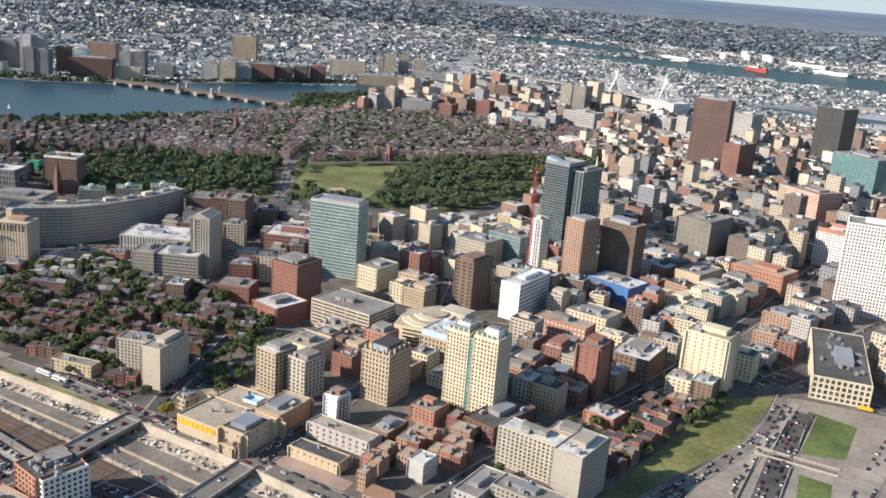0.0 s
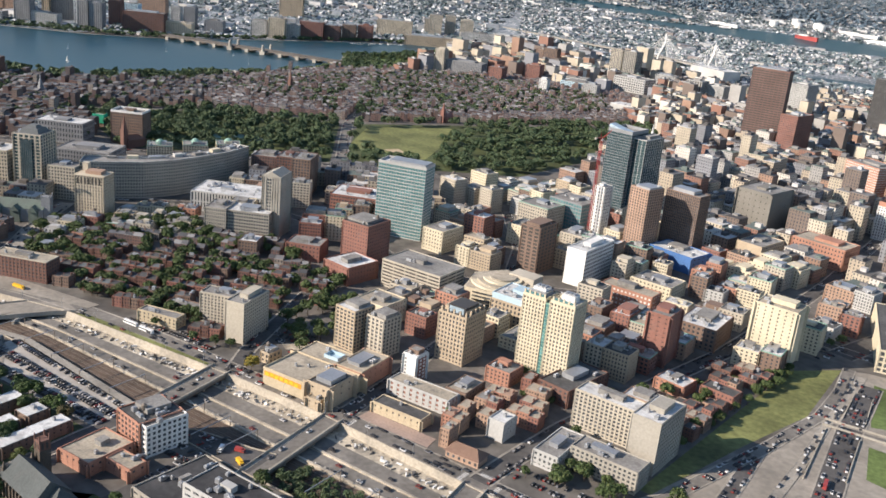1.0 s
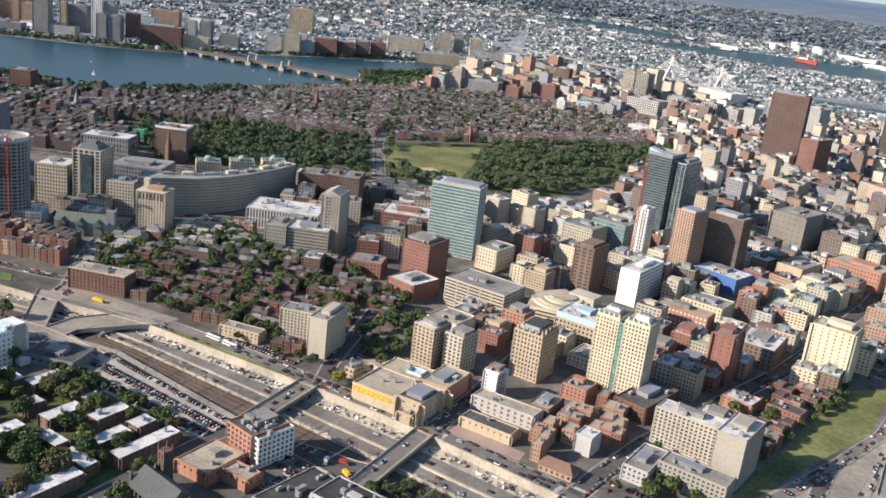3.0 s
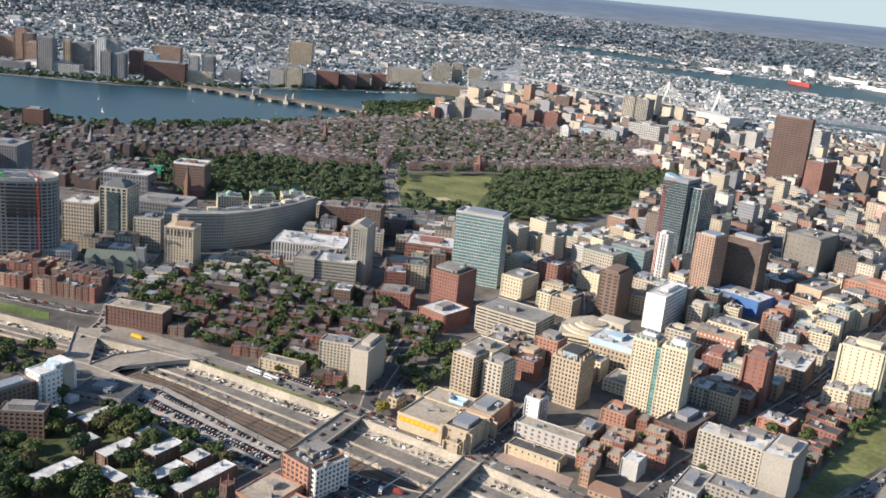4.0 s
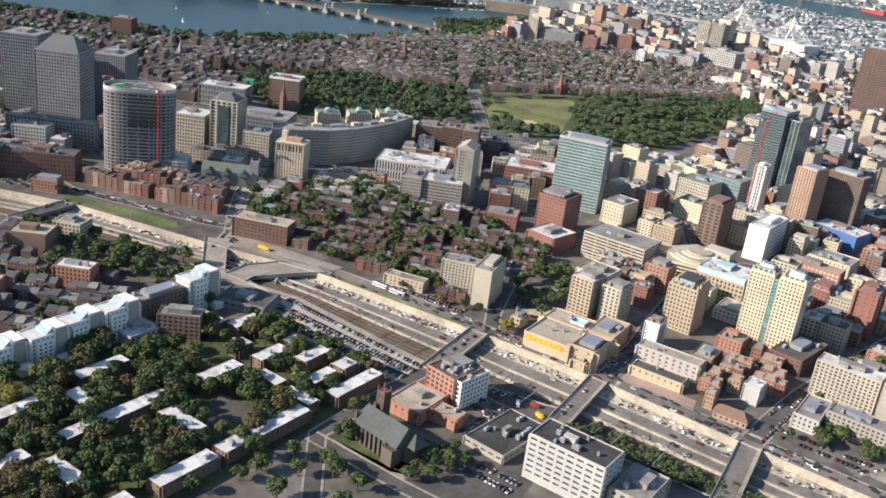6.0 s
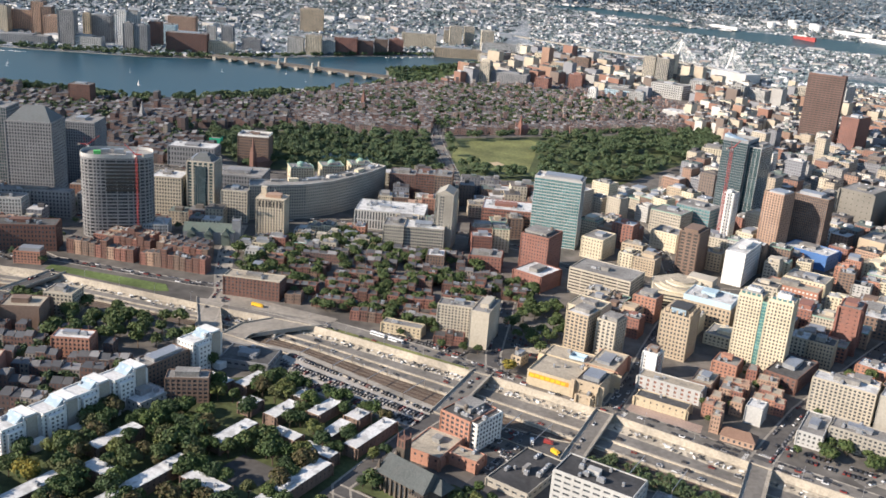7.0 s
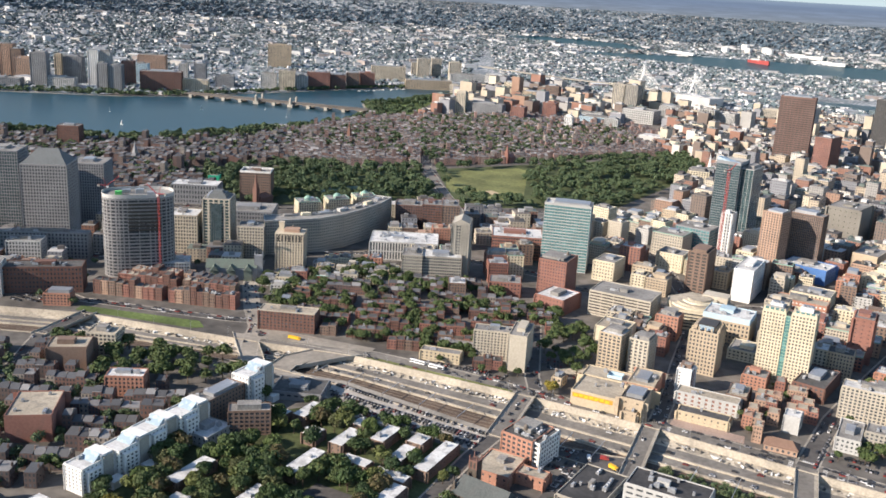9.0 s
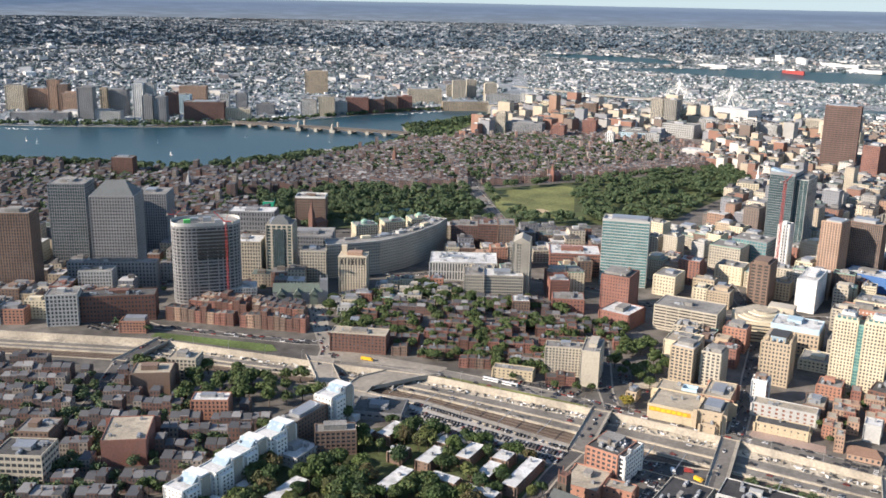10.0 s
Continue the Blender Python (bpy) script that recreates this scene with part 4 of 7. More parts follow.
tower("theatre_entry", "low stepped tan brick entry wing", (-392, 405), 11, 5.4, 7, 3, 2, 6, TAN, DARK, 0.8, 0.7, roof=ROOF_TAN, units=1, house=0, grab=False)
tower("theatre_wing", "tan brick rear wing with an orange side wall", (-391, 448), 22, 36, 14, 4, 3, 7, BRICK_ORANGE, DARK, 0.8, 0.7, roof=ROOF_TAN, units=4, house=0.4, trim=TAN)
tower("theatre_terrace", "low beige terrace building with a broad tan roof", (-414, 448), 40, 28, 9, 4, 2, 8, YELLOW, DARK, 0.8, 0.7, roof=ROOF_TAN, units=1, house=0)
pool = thing("roof_court", (-428, 462, 9.3), "light blue walled court on the theatre roof", "roof court", turn=4)
part("floor", Heap().boxes(0, 0, 0, 12, 9, 0.2), SKYBLUE, pool)
for x, y, w, d in ((0, 4.7, 12.8, 0.4), (0, -4.7, 12.8, 0.4), (6.2, 0, 0.4, 9), (-6.2, 0, 0.4, 9)):
    part("wall", Heap().boxes(x, y, 0, w, d, 2.6), SKYBLUE, pool)
tower("corner_warehouse", "orange brick and white corner warehouse with large windows", (-432, 288), 25, 30, 21, -8, 6, 4.4, BRICK_ORANGE, GLASS, 0.4, 0.42, roof=ROOF_DARK, units=6, house=0.5, tank=True)
tower("white_facade_block", "white gridded loft wing with dark windows", (-427, 289), 5, 28, 20.5, -8, 6, 3.4, WHITE, GLASS, 0.4, 0.4, roof=ROOF_DARK, units=1, house=0, grab=False)
tower("low_brick_block", "low orange brick block with a tan flat roof", (-434, 254), 26, 32, 8.5, 2, 2, 5, BRICK_ORANGE, GLASS, 0.7, 0.6, roof=ROOF_TAN, units=3, house=0.2)
tower("low_brick_block", "low orange brick wing with a tan flat roof", (-413, 266), 20, 12, 8, 2, 2, 5, BRICK_ORANGE, GLASS, 0.7, 0.6, roof=ROOF_TAN, units=2, house=0)
tower("market_building", "low market building with a dark roof and silver ducts", (-371, 257), 30, 50, 5.5, -4, 1, 6, CONCRETE, GLASS, 0.4, 0.5, roof=ROOF_TAR, units=7, house=0.1)
tower("white_office_block", "white office block with deep rows of windows near the cut", (-305, 256), 50, 24, 30, 0, 8, 6.5, PALE, GLASS, 0.3, 0.62, roof=ROOF_TAR, units=9, house=0.2, blind="l")
tower("flat_store", "low store with a pale blue-grey roof", (-280, 262), 22, 34, 16, 0, 4, 5, CONCRETE, GLASS, 0.5, 0.5, roof=ROOF_GREY, units=3)
tower("white_apartments", "big pale apartment slab with balconies", (-208, 512), 46, 17, 28, -2, 10, 3.2, BEIGE, GLASS, 0.42, 0.4, units=3, house=0.4, roof=ROOF_WHITE)
tower("white_apartments", "tall grey apartment wing with a blank end", (-184, 491), 20, 38, 37, -3, 12, 3.2, CONCRETE, GLASS, 0.45, 0.4, blind="f", units=4, house=0.4, roof=ROOF_WHITE)
tower("low_apartments", "low pale concrete wing with a flat roof", (-232, 449), 17, 38, 11, 0, 3, 3.4, PALE, GLASS, 0.55, 0.5, units=2)
tower("low_apartments", "grey concrete apartment wing with rows of windows", (-184, 462), 46, 18, 15, -2, 5, 3.2, CONCRETE, GLASS, 0.45, 0.45, units=4)
tower("long_brick_loft", "orange brick loft with white window bands and a pale roof", (-293, 746), 52, 20, 21, -2, 5, 4, BRICK_ORANGE, WHITE, 0.5, 0.55, roof=ROOF_TAN, units=2)
tower("red_brick_tower", "red brick stair tower with a ribbed top", (-243, 654), 18, 26, 44, 0, 11, 6, BRICK, DARK, 0.7, 0.8, units=4, house=0.6)
tower("mechanical_block", "dark block crowded with silver rooftop ducts", (-222, 716), 34, 46, 20, 0, 5, 4, BRICK_BROWN, GLASS, 0.5, 0.45, roof=ROOF_WHITE, units=26, house=0.5)
tower("cream_apartments", "tall cream apartment block with a blank sunlit front", (-164, 732), 35, 26, 50, -3, 15, 5.6, CREAM, GLASS, 0.8, 0.6, units=4, house=0.5, roof=ROOF_TAN)
tower("cream_loft", "cream loft building with a flat roof", (-295, 800), 42, 34, 15, -4, 4, 4, CREAM, GLASS, 0.6, 0.5)
tower("red_brick_block", "wide red-orange brick block with a pale roof", (-190, 1056), 62, 40, 25, -12, 5, 4, BRICK_ORANGE, GLASS, 0.6, 0.55, roof=ROOF_TAN)
tower("tan_block", "tan and brown office block", (-262, 982), 30, 50, 26, -12, 7, 4, TAN, GLASS, 0.55, 0.5, blind="f")
tower("concrete_block", "bulky brown concrete block with recessed bays", (-300, 1130), 44, 60, 52, -12, 7, 8, CONCRETE_DARK, DARK, 0.8, 0.8, blind="r", units=4)
tower("glass_residence", "grey glass apartment block under a red crane", (-462, 938), 46, 36, 34, -8, 8, 4, GREY, GLASS_TEAL, 0.2, 0.3, units=4)
tower("white_slim_tower", "slim white tower beside the crane", (-436, 935), 13, 16, 62, -8, 15, 4, WHITE, GLASS, 0.6, 0.4, units=1)
tower("green_roof_hotel", "beige block with a green copper cornice", (-487, 900), 40, 36, 30, -6, 8, 3.4, BEIGE, GLASS, 0.5, 0.45, trim=COPPER)
tower("cream_block", "cream office block with a blank front", (-470, 838), 32, 30, 22, -4, 6, 4, CREAM, GLASS, 0.7, 0.6)
tower("red_office_block", "long red brick office block with white rooftop sheds", (-630, 777), 62, 46, 28, 25, 7, 3.2, BRICK, GLASS, 0.3, 0.5, roof=ROOF_WHITE, units=10)
fronted("dark_office_block", "dark brick office tower with ribbon windows", (-798, 798), 28, 34, 40, 28, 11, 3.4, BRICK_DARK, GLASS, 0.3, 0.4)
fronted("brown_office_tower", "brown office tower at the avenue corner", (-765, 786), 22, 40, 46, 28, 13, 3.4, BRICK_BROWN, GLASS, 0.4, 0.4)
fronted("brown_office_block", "brown ribbed office block at the park corner", (-834, 797), 36, 34, 34, 28, 9, 3.2, GRANITE_BROWN, GLASS, 0.5, 0.35, units=2)

# notched green crowns of the twin residence tower, pinnacles of the hotel
for x, y, z in ((-286, 563, 64), (-312, 566, 62)):
    cr = thing("crown_screen", (x, y, z + 0.2), "pale and green rooftop screen of the residence tower", "roof screen")
    for k in range(5):
        part("screen_pier", Heap().boxes(-1 - 4.3 * k, 0.4, 0, 1.2, 1.2, 4.6), CREAM, cr)
    part("screen_glass", Heap().boxes(-9.6, 0.5, 0, 18, 0.4, 3.6), GLASS_TEAL, cr, "green glass screen")
    part("machine_room", Heap().boxes(-9.5, 11, 0, 11, 9, 6), WHITE, cr)
    for k in range(3):
        part("cooling_fan", Heap().boxes(-12.5 + 3 * k, 11, 6, 2, 5, 1.2), METAL, cr)
ht = thing("hotel_pinnacles", (-361, 535, 40.2), "tan brick corner pinnacles and blue attic of the hotel", "roof crown")
for k in range(5):
    part("pinnacle", Heap().boxes(-0.8 - 5.6 * k, 0.8, 0, 1.5, 1.5, 4.4, taper=0.85), TAN, ht)
for k in range(4):
    part("pinnacle", Heap().boxes(-0.8, 7.4 + 6.3 * k, 0, 1.5, 1.5, 4.4, taper=0.85), TAN, ht)
part("attic", Heap().boxes(-12, 14, 0, 16, 19, 6), DARK, ht)
part("attic_front", Heap().boxes(-12, 4.3, 0.6, 13, 0.4, 4.4), GLASS_SKY, ht, "blue glazed attic front")

# theatre with a fan-shaped roof
fan = thing("fan_theatre", (-430, 640, 0), "beige theatre with a fan-shaped stepped roof", "theatre")
ring = [(0, 0), (62, 14), (66, 44), (40, 66), (4, 70), (-14, 40)]
part("wall", Heap().prism(ring, 0, 20), CREAM, fan)
part("roof", Heap().prism([(x * 0.97 + 0.8, y * 0.97 + 1) for x, y in ring], 20.02, 20.4), ROOF_TAN, fan)
for k, (rad, z) in enumerate(((29, 20.4), (23.5, 22.0), (18, 23.6), (12.5, 25.2))):
    part("roof_tier", Heap().prism([(20, 34)] + [(20 + rad * math.cos(q), 34 + rad * math.sin(q)) for q in np.linspace(-2.5, 1.2, 16)], z, z + 1.9), CREAM if k % 2 == 0 else ROOF_TAN, fan, "cream curved roof tier")
part("stage_house", Heap().boxes(34, 52, 20.4, 26, 18, 8), BEIGE, fan)
for k in range(5):
    part("window_band", Heap().boxes(30 + 3, 7 - 0.35, 3 + 3.4 * k, 50, 0.3, 1.2, math.atan2(14, 62)), GLASS, fan)
take([(x - 430, y + 640) for x, y in corners((66, 0), 80, 70, 0, 2)])

# long curved office building
arc = thing("curved_office_building", (-820, 610, 0), "long curved grey stone office building with rows of windows", "building", turn=0)
pts_f = [(-908, 583), (-885, 609), (-866, 636), (-855, 672), (-852, 712), (-853, 752), (-860, 792)]
pts_b = [(-884, 790), (-877, 752), (-876, 716), (-880, 682), (-890, 652), (-906, 627), (-927, 604)]
ring = [(x + 820, y - 610) for x, y in pts_f + pts_b]
part("core", Heap().prism(ring, 0, 41), GLASS, arc, kind="stuff")
part("roof", Heap().prism(ring, 41, 41.4), ROOF_GREY, arc)
hw = Heap()
for (ax, ay), (bx, by) in zip(ring, ring[1:] + ring[:1]):
    L, q = math.hypot(bx - ax, by - ay), math.atan2(by - ay, bx - ax)
    n = max(2, round(L / 3.0))
    u = np.linspace(0, 1, n + 1)
    hw.boxes(ax + (bx - ax) * u, ay + (by - ay) * u, 0, 1.5, 0.8, 41.2, q)
    hw.boxes((ax + bx) / 2, (ay + by) / 2, np.arange(12) * 3.7 - 0.6 + (np.arange(12) == 0) * 0.6, L, 0.6, 1.9, q, bottom=True)
part("facade", hw, STONE_WARM, arc, kind="stuff")
for p, q in zip(ring, ring[1:] + ring[:1]):
    part("parapet", Heap().boxes((p[0] + q[0]) / 2, (p[1] + q[1]) / 2, 41.3, math.hypot(p[0] - q[0], p[1] - q[1]), 0.6, 1.3, math.atan2(q[1] - p[1], q[0] - p[0])), PALE, arc)
for k, (x, y, q) in enumerate([(-84, 12, 0.85), (-70, 30, 0.95), (-58, 52, 1.1), (-50, 78, 1.35), (-45, 104, 1.5), (-46, 132, 1.6), (-49, 160, 1.7)]):
    part("penthouse", Heap().boxes(x, y, 41.4, 10 + 2 * (k % 3), 6, 2.6 + k % 2, q), (ROOF_GREY, CREAM, METAL, PALE)[k % 4], arc)
    for j in range(3):
        o = part("rooftop_unit", ROOFTOP[(k + j) % 5], None, arc)
        o.matrix_basis = pose(x + 9 * math.cos(q) + (j - 1) * 4, y + 9 * math.sin(q) + (j - 1) * 3, 41.4, 0, 0, math.degrees(q))
take([(x + 0, y) for x, y in pts_f + pts_b])

# old hotel with copper roofs behind it
for k, (x, y) in enumerate([(-955, 712), (-935, 752), (-915, 790)]):
    hotel = tower("copper_roofed_hotel", "pale stone hotel wing with green copper mansard ends", (x, y), 26, 30, 34, -40, 10, 3.2, CREAM, GLASS, 0.5, 0.42, units=2, trim=COPPER)
    part("dome", Heap().tube([(-13, 15, 34.2), (-13, 15, 36.6), (-13, 15, 38.6), (-13, 15, 40), (-13, 15, 40.8)], [5.5, 5.4, 4.4, 2.6, 0.3], 14), COPPER, hotel, "green copper dome")

# round tower under construction, and its neighbours
rt = thing("rounded_tower", (-973, 448, 0), "white gridded rounded tower, upper floors open under construction", "building", turn=47)
ring = []
for q in np.linspace(0, 2 * math.pi, 57)[:-1]:
    c, s = math.cos(q), math.sin(q)
    ring.append((37 * math.copysign(abs(c) ** 0.55, c), 21 * math.copysign(abs(s) ** 0.75, s)))
part("core", Heap().prism([(x * 0.98, y * 0.97) for x, y in ring], 0, 88), GLASS, rt, kind="stuff")
part("roof", Heap().prism([(x * 0.985, y * 0.98) for x, y in ring], 88, 88.6), ROOF_GREY, rt)
hw = Heap()
for i, ((ax, ay), (bx, by)) in enumerate(zip(ring, ring[1:] + ring[:1])):
    q, L = math.atan2(by - ay, bx - ax), math.hypot(bx - ax, by - ay)
    if i % 2 == 0 or L > 3:
        hw.boxes(ax, ay, 0, 1.2, 0.8, 88, q)
    hw.boxes((ax + bx) / 2, (ay + by) / 2, np.arange(24) * 3.75 - 0.7 + 0.7 * (np.arange(24) == 0), L * 1.04, 0.7, 1.4, q, bottom=True)
part("facade", hw, STONE_GREY, rt, kind="stuff")
pr = Heap()
for (ax, ay), (bx, by) in zip(ring, ring[1:] + ring[:1]):
    pr.boxes((ax + bx) / 2, (ay + by) / 2, 87.5, math.hypot(bx - ax, by - ay) * 1.05, 0.5, 4.2, math.atan2(by - ay, bx - ax))
part("parapet", pr, PALE, rt, kind="stuff")
for k in range(8):
    part("open_floor", Heap().boxes(6, -21.2, 52 + 4 * k, 34, 1.6, 2.2, bottom=True), DARK, rt, "dark unglazed floor")
for x, y, hh in ((-12, 4, 4), (2, 0, 5), (14, -6, 3)):
    part("rooftop_frame", Heap().boxes(x, y, 88.6, 9, 6, hh), METAL, rt)
part("green_sheeting", Heap().boxes(-20, -4, 88.6, 7, 5, 4), surface("bright green site sheeting", [(0.12, 0.55, 0.15)]), rt, "bright green sheeting")
take(corners((-945, 450), 80, 46, 47, 2))
fronted("low_curved_wing", "low white wing at the foot of the rounded tower", (-932, 462), 26, 26, 14, 40, 4, 3, PALE, GLASS, 0.5, 0.45, roof=ROOF_WHITE)


def tower_crane(x, y, h, reach, turn, w=0.8, bar=0.2):
    c = thing("tower_crane", (x, y, 0), "red lattice tower crane", "crane", turn=turn)
    mast = Heap().boxes([-w, w, w, -w], [-w, -w, w, w], 0, bar, bar, h)
    for z in np.arange(1, h, 2.4):
        mast.boxes(0, [-w, w], z, 2 * w, bar * 0.6, bar * 0.6).boxes([-w, w], 0, z + 1.2, bar * 0.6, 2 * w, bar * 0.6)
    part("mast", mast, CRANE, c)
    part("cab", Heap().boxes(1.2, 0, h - 2, 2, 2, 2.4), WHITE, c, "white operator cab")
    jib = Heap().tube([(0, 0, h), (reach * 0.75, 0, h + reach * 0.62)], [0.7, 0.4], 4).tube([(0, 0, h + 1), (-8, 0, h + 1.5)], [0.7, 0.7], 4).tube([(0, 0, h), (-3, 0, h + 9)], [0.3, 0.2], 4)
    jib = part("jib", jib, CRANE, c)
    part("counterweight", Heap().boxes(-8, 0, h - 0.5, 2.4, 2, 2.4), CONCRETE, jib)
    part("cable", Heap().tube([(-3, 0, h + 9), (reach * 0.75, 0, h + reach * 0.62)], [0.08, 0.08], 4), DARK, jib)


tower_crane(-942, 447, 92, 18, 200)
tower_crane(-1012, 440, 92, 18, 40)
tower_crane(-446, 929, 118, 16, 60, 1.2, 0.4)

hip = fronted("hip_roofed_tower", "grey gridded stone tower with a hipped metal roof", (-1113, 440), 51, 44, 101, 34, 26, 3.2, STONE_GREY, GLASS, 0.45, 0.4, units=0, house=0)
part("hip_roof", Heap().gables(-25.5, 22, 101.3, 51, 44, 16, hip=0.28), SLATE, hip)
fronted("bank_wing", "long pale stone wing at the tower foot", (-1092, 416), 100, 14, 30, 34, 7, 4, STONE_GREY, GLASS, 0.5, 0.4)
fronted("dark_slab_tower", "dark blue-grey slab tower with ribbed corners", (-1205, 450), 44, 40, 104, 34, 26, 3, GREY, GLASS_BLUE, 0.3, 0.25)
fronted("grey_office_tower", "grey stone office tower behind the hipped roof", (-1166, 546), 42, 46, 80, 34, 22, 3, GREY, GLASS, 0.5, 0.35)
fronted("brown_hotel_tower", "tall brown apartment tower with balconies", (-1150, 330), 44, 30, 96, 34, 28, 3, BRICK_BROWN, GLASS, 0.45, 0.3)
bay_tower = fronted("stone_glass_tower", "beige tower with a dark glass centre bay", (-953, 549), 31, 34, 67, 30, 18, 6, BEIGE, GLASS_BLUE, 0.35, 0.25, units=2, house=0.7)
part("glass_bay", Heap().boxes(-15.5, -0.5, 0, 13, 1.6, 62), GLASS_BLUE, bay_tower, "dark blue glass centre bay")
part("bay_mullions", Heap().boxes(-21 + 2.2 * np.arange(6), -1.4, 0, 0.25, 0.25, 62), GREY, bay_tower, kind="stuff")
part("crown", Heap().boxes(-15.5, 17, 67.3, 22, 24, 5, taper=0.8).boxes(-15.5, 17, 72.3, 13, 14, 3, taper=0.7), SLATE, bay_tower, "stepped grey metal crown")
fronted("beige_office", "pale gridded office block", (-987, 527), 36, 34, 46, 30, 11, 3.4, BEIGE, GLASS, 0.45, 0.4, roof=ROOF_WHITE, units=6)
fronted("beige_office", "beige stepped office block", (-914, 564), 30, 26, 37, 30, 10, 3.4, BEIGE, GLASS, 0.45, 0.4)
fronted("flat_gallery", "low block with a broad white roof", (-1146, 718), 66, 34, 28, 30, 4, 4, GREY, GLASS, 0.5, 0.4, roof=ROOF_WHITE)
fronted("white_loft", "pale loft building with gridded windows", (-1083, 384), 36, 24, 28, 36, 7, 3.4, PALE, GLASS, 0.45, 0.4)
fronted("far_brick_tower", "dark brick apartment tower by the river park", (-1609, 889), 38, 26, 40, 30, 12, 3, BRICK_DARK, GLASS, 0.5, 0.4)
fronted("long_stone_block", "long stone department block with a flat roof", (-985, 640), 66, 50, 30, 30, 6, 3.6, GREY, GLASS, 0.45, 0.4)
fronted("brick_office_slab", "brown brick slab with a white framed top", (-1090, 785), 44, 30, 44, 30, 11, 3, BRICK_BROWN, GLASS, 0.5, 0.4, trim=WHITE, parapet=3)
fronted("white_corner_block", "white loft building with large windows", (-1028, 296), 30, 24, 33, 40, 8, 3.6, PALE, GLASS, 0.4, 0.35)
fronted("brick_row_block", "long brown brick warehouse with rows of windows", (-994, 337), 76, 24, 27, 40, 6, 3.4, BRICK_DARK, GLASS, 0.5, 0.5, roof=ROOF_DARK, units=10)
tower("brick_warehouse", "windowless red brick warehouse with a tan roof", (-731, 132), 31, 40, 20, 38, 4, 10, BRICK, DARK, 0.9, 0.9, blind="frl", roof=ROOF_TAN, units=4, house=0)
tower("brick_loft", "red brick loft with arched windows", (-733, 219), 29, 16, 17, 32, 5, 3.2, BRICK_ORANGE, GLASS, 0.5, 0.45, roof=ROOF_WHITE, units=4)
tower("gridded_loft", "beige gridded loft building with big windows", (-812, 264), 25, 20, 20, 26, 6, 3.4, BEIGE, GLASS, 0.35, 0.4, roof=ROOF_TAN)
tower("blind_brick_block", "brown brick block with a blank wall", (-808, 230), 32, 24, 20, 36, 5, 8, BRICK_BROWN, GLASS, 0.85, 0.8, blind="f", roof=ROOF_TAN)
tower("tan_office", "pale concrete office with deep floor bands", (-766, 72), 34, 26, 23, 28, 5, 4, BEIGE, GLASS, 0.2, 0.45, roof=ROOF_DARK, units=8)
tower("brick_block", "brown brick block with a flat roof", (-809, 110), 25, 24, 14, 28, 4, 3.4, BRICK_BROWN, GLASS, 0.55, 0.5)
tower("balcony_apartments", "brown apartment block with stacked balconies", (-613, 226), 30, 14, 19, 38, 6, 3.6, BRICK_BROWN, GLASS, 0.35, 0.45, units=2, house=0.5)
tower("long_brick_apartments", "long dark brick apartment block with stone bays", (-707, 408), 54, 18, 19, 22, 6, 3.6, BRICK_DARK, GLASS, 0.5, 0.5, trim=BEIGE, roof=ROOF_TAN)
tower("corner_shops", "low grey shop with a flat roof", (-614, 290), 40, 30, 6.5, 22, 1, 6, GREY, GLASS, 0.4, 0.5, roof=ROOF_DARK, units=4)
tower("studio_building", "low white studio building with a white roof", (-636, 184), 26, 26, 8, 0, 2, 4, PALE, GLASS, 0.6, 0.5, roof=ROOF_WHITE, units=5)
tower("garden_apartments", "low tan apartment block with a brown roof", (-560, 424), 36, 11, 9, 14, 3, 4, YELLOW, GLASS, 0.6, 0.5, roof=ROOF_GREY, units=1, house=0)
tower("garden_apartments", "low dark apartment block beside trees", (-560, 450), 34, 11, 9, 14, 3, 4, BRICK_BROWN, GLASS, 0.6, 0.5, roof=ROOF_GREY, units=1, house=0)
tower("corner_brick_apartments", "small brick apartment house with a white roof", (-640, 590), 18, 22, 16, 28, 5, 3.2, BRICK_BROWN, GLASS, 0.5, 0.45, roof=ROOF_WHITE)
tower("slant_roof_block", "pale block with a sharp triangular wall", (-447, 545), 30, 30, 20, 0, 5, 4, CREAM, GLASS, 0.7, 0.5, blind="f", roof=ROOF_TAN)
tower("arcaded_station", "yellow stone station block with arched bays", (-58, 797), 46, 130, 20, 12, 4, 4.6, CREAM, GLASS, 0.35, 0.3, roof=ROOF_DARK, units=20)
tower("small_grey_house", "grey corner block with a dark roof", (-148, 822), 22, 20, 14, -10, 4, 4, PALE, GLASS, 0.6, 0.5, roof=ROOF_DARK)
tower("white_curved_tower", "tall white gridded tower with rounded steps", (-76, 1062), 58, 40, 100, 8, 27, 3.2, WHITE, GLASS, 0.5, 0.42, units=1)
tower("red_roofed_tower", "white block with a red metal roof", (-157, 1242), 36, 40, 44, -8, 12, 3.4, WHITE, GLASS, 0.5, 0.4, trim=BRICK_ORANGE, parapet=6, roof=BRICK_ORANGE)
tower("teal_glass_block", "blue-green glass office tower", (-185, 1659), 90, 60, 88, -30, 22, 3, GREY, GLASS_TEAL, 0.06, 0.15)
tower("dark_tower", "dark bronze office tower", (-304, 2012), 55, 60, 131, -16, 34, 5, DARK, GLASS, 0.3, 0.4)
tower("pink_stepped_tower", "pink stone stepped office tower", (-229, 1438), 60, 50, 56, -30, 15, 3, BRICK_ORANGE, WHITE, 0.4, 0.5)
tower("red_slim_tower", "slim red granite tower", (-398, 1614), 30, 60, 85, -12, 24, 3, BRICK, GLASS, 0.4, 0.4)
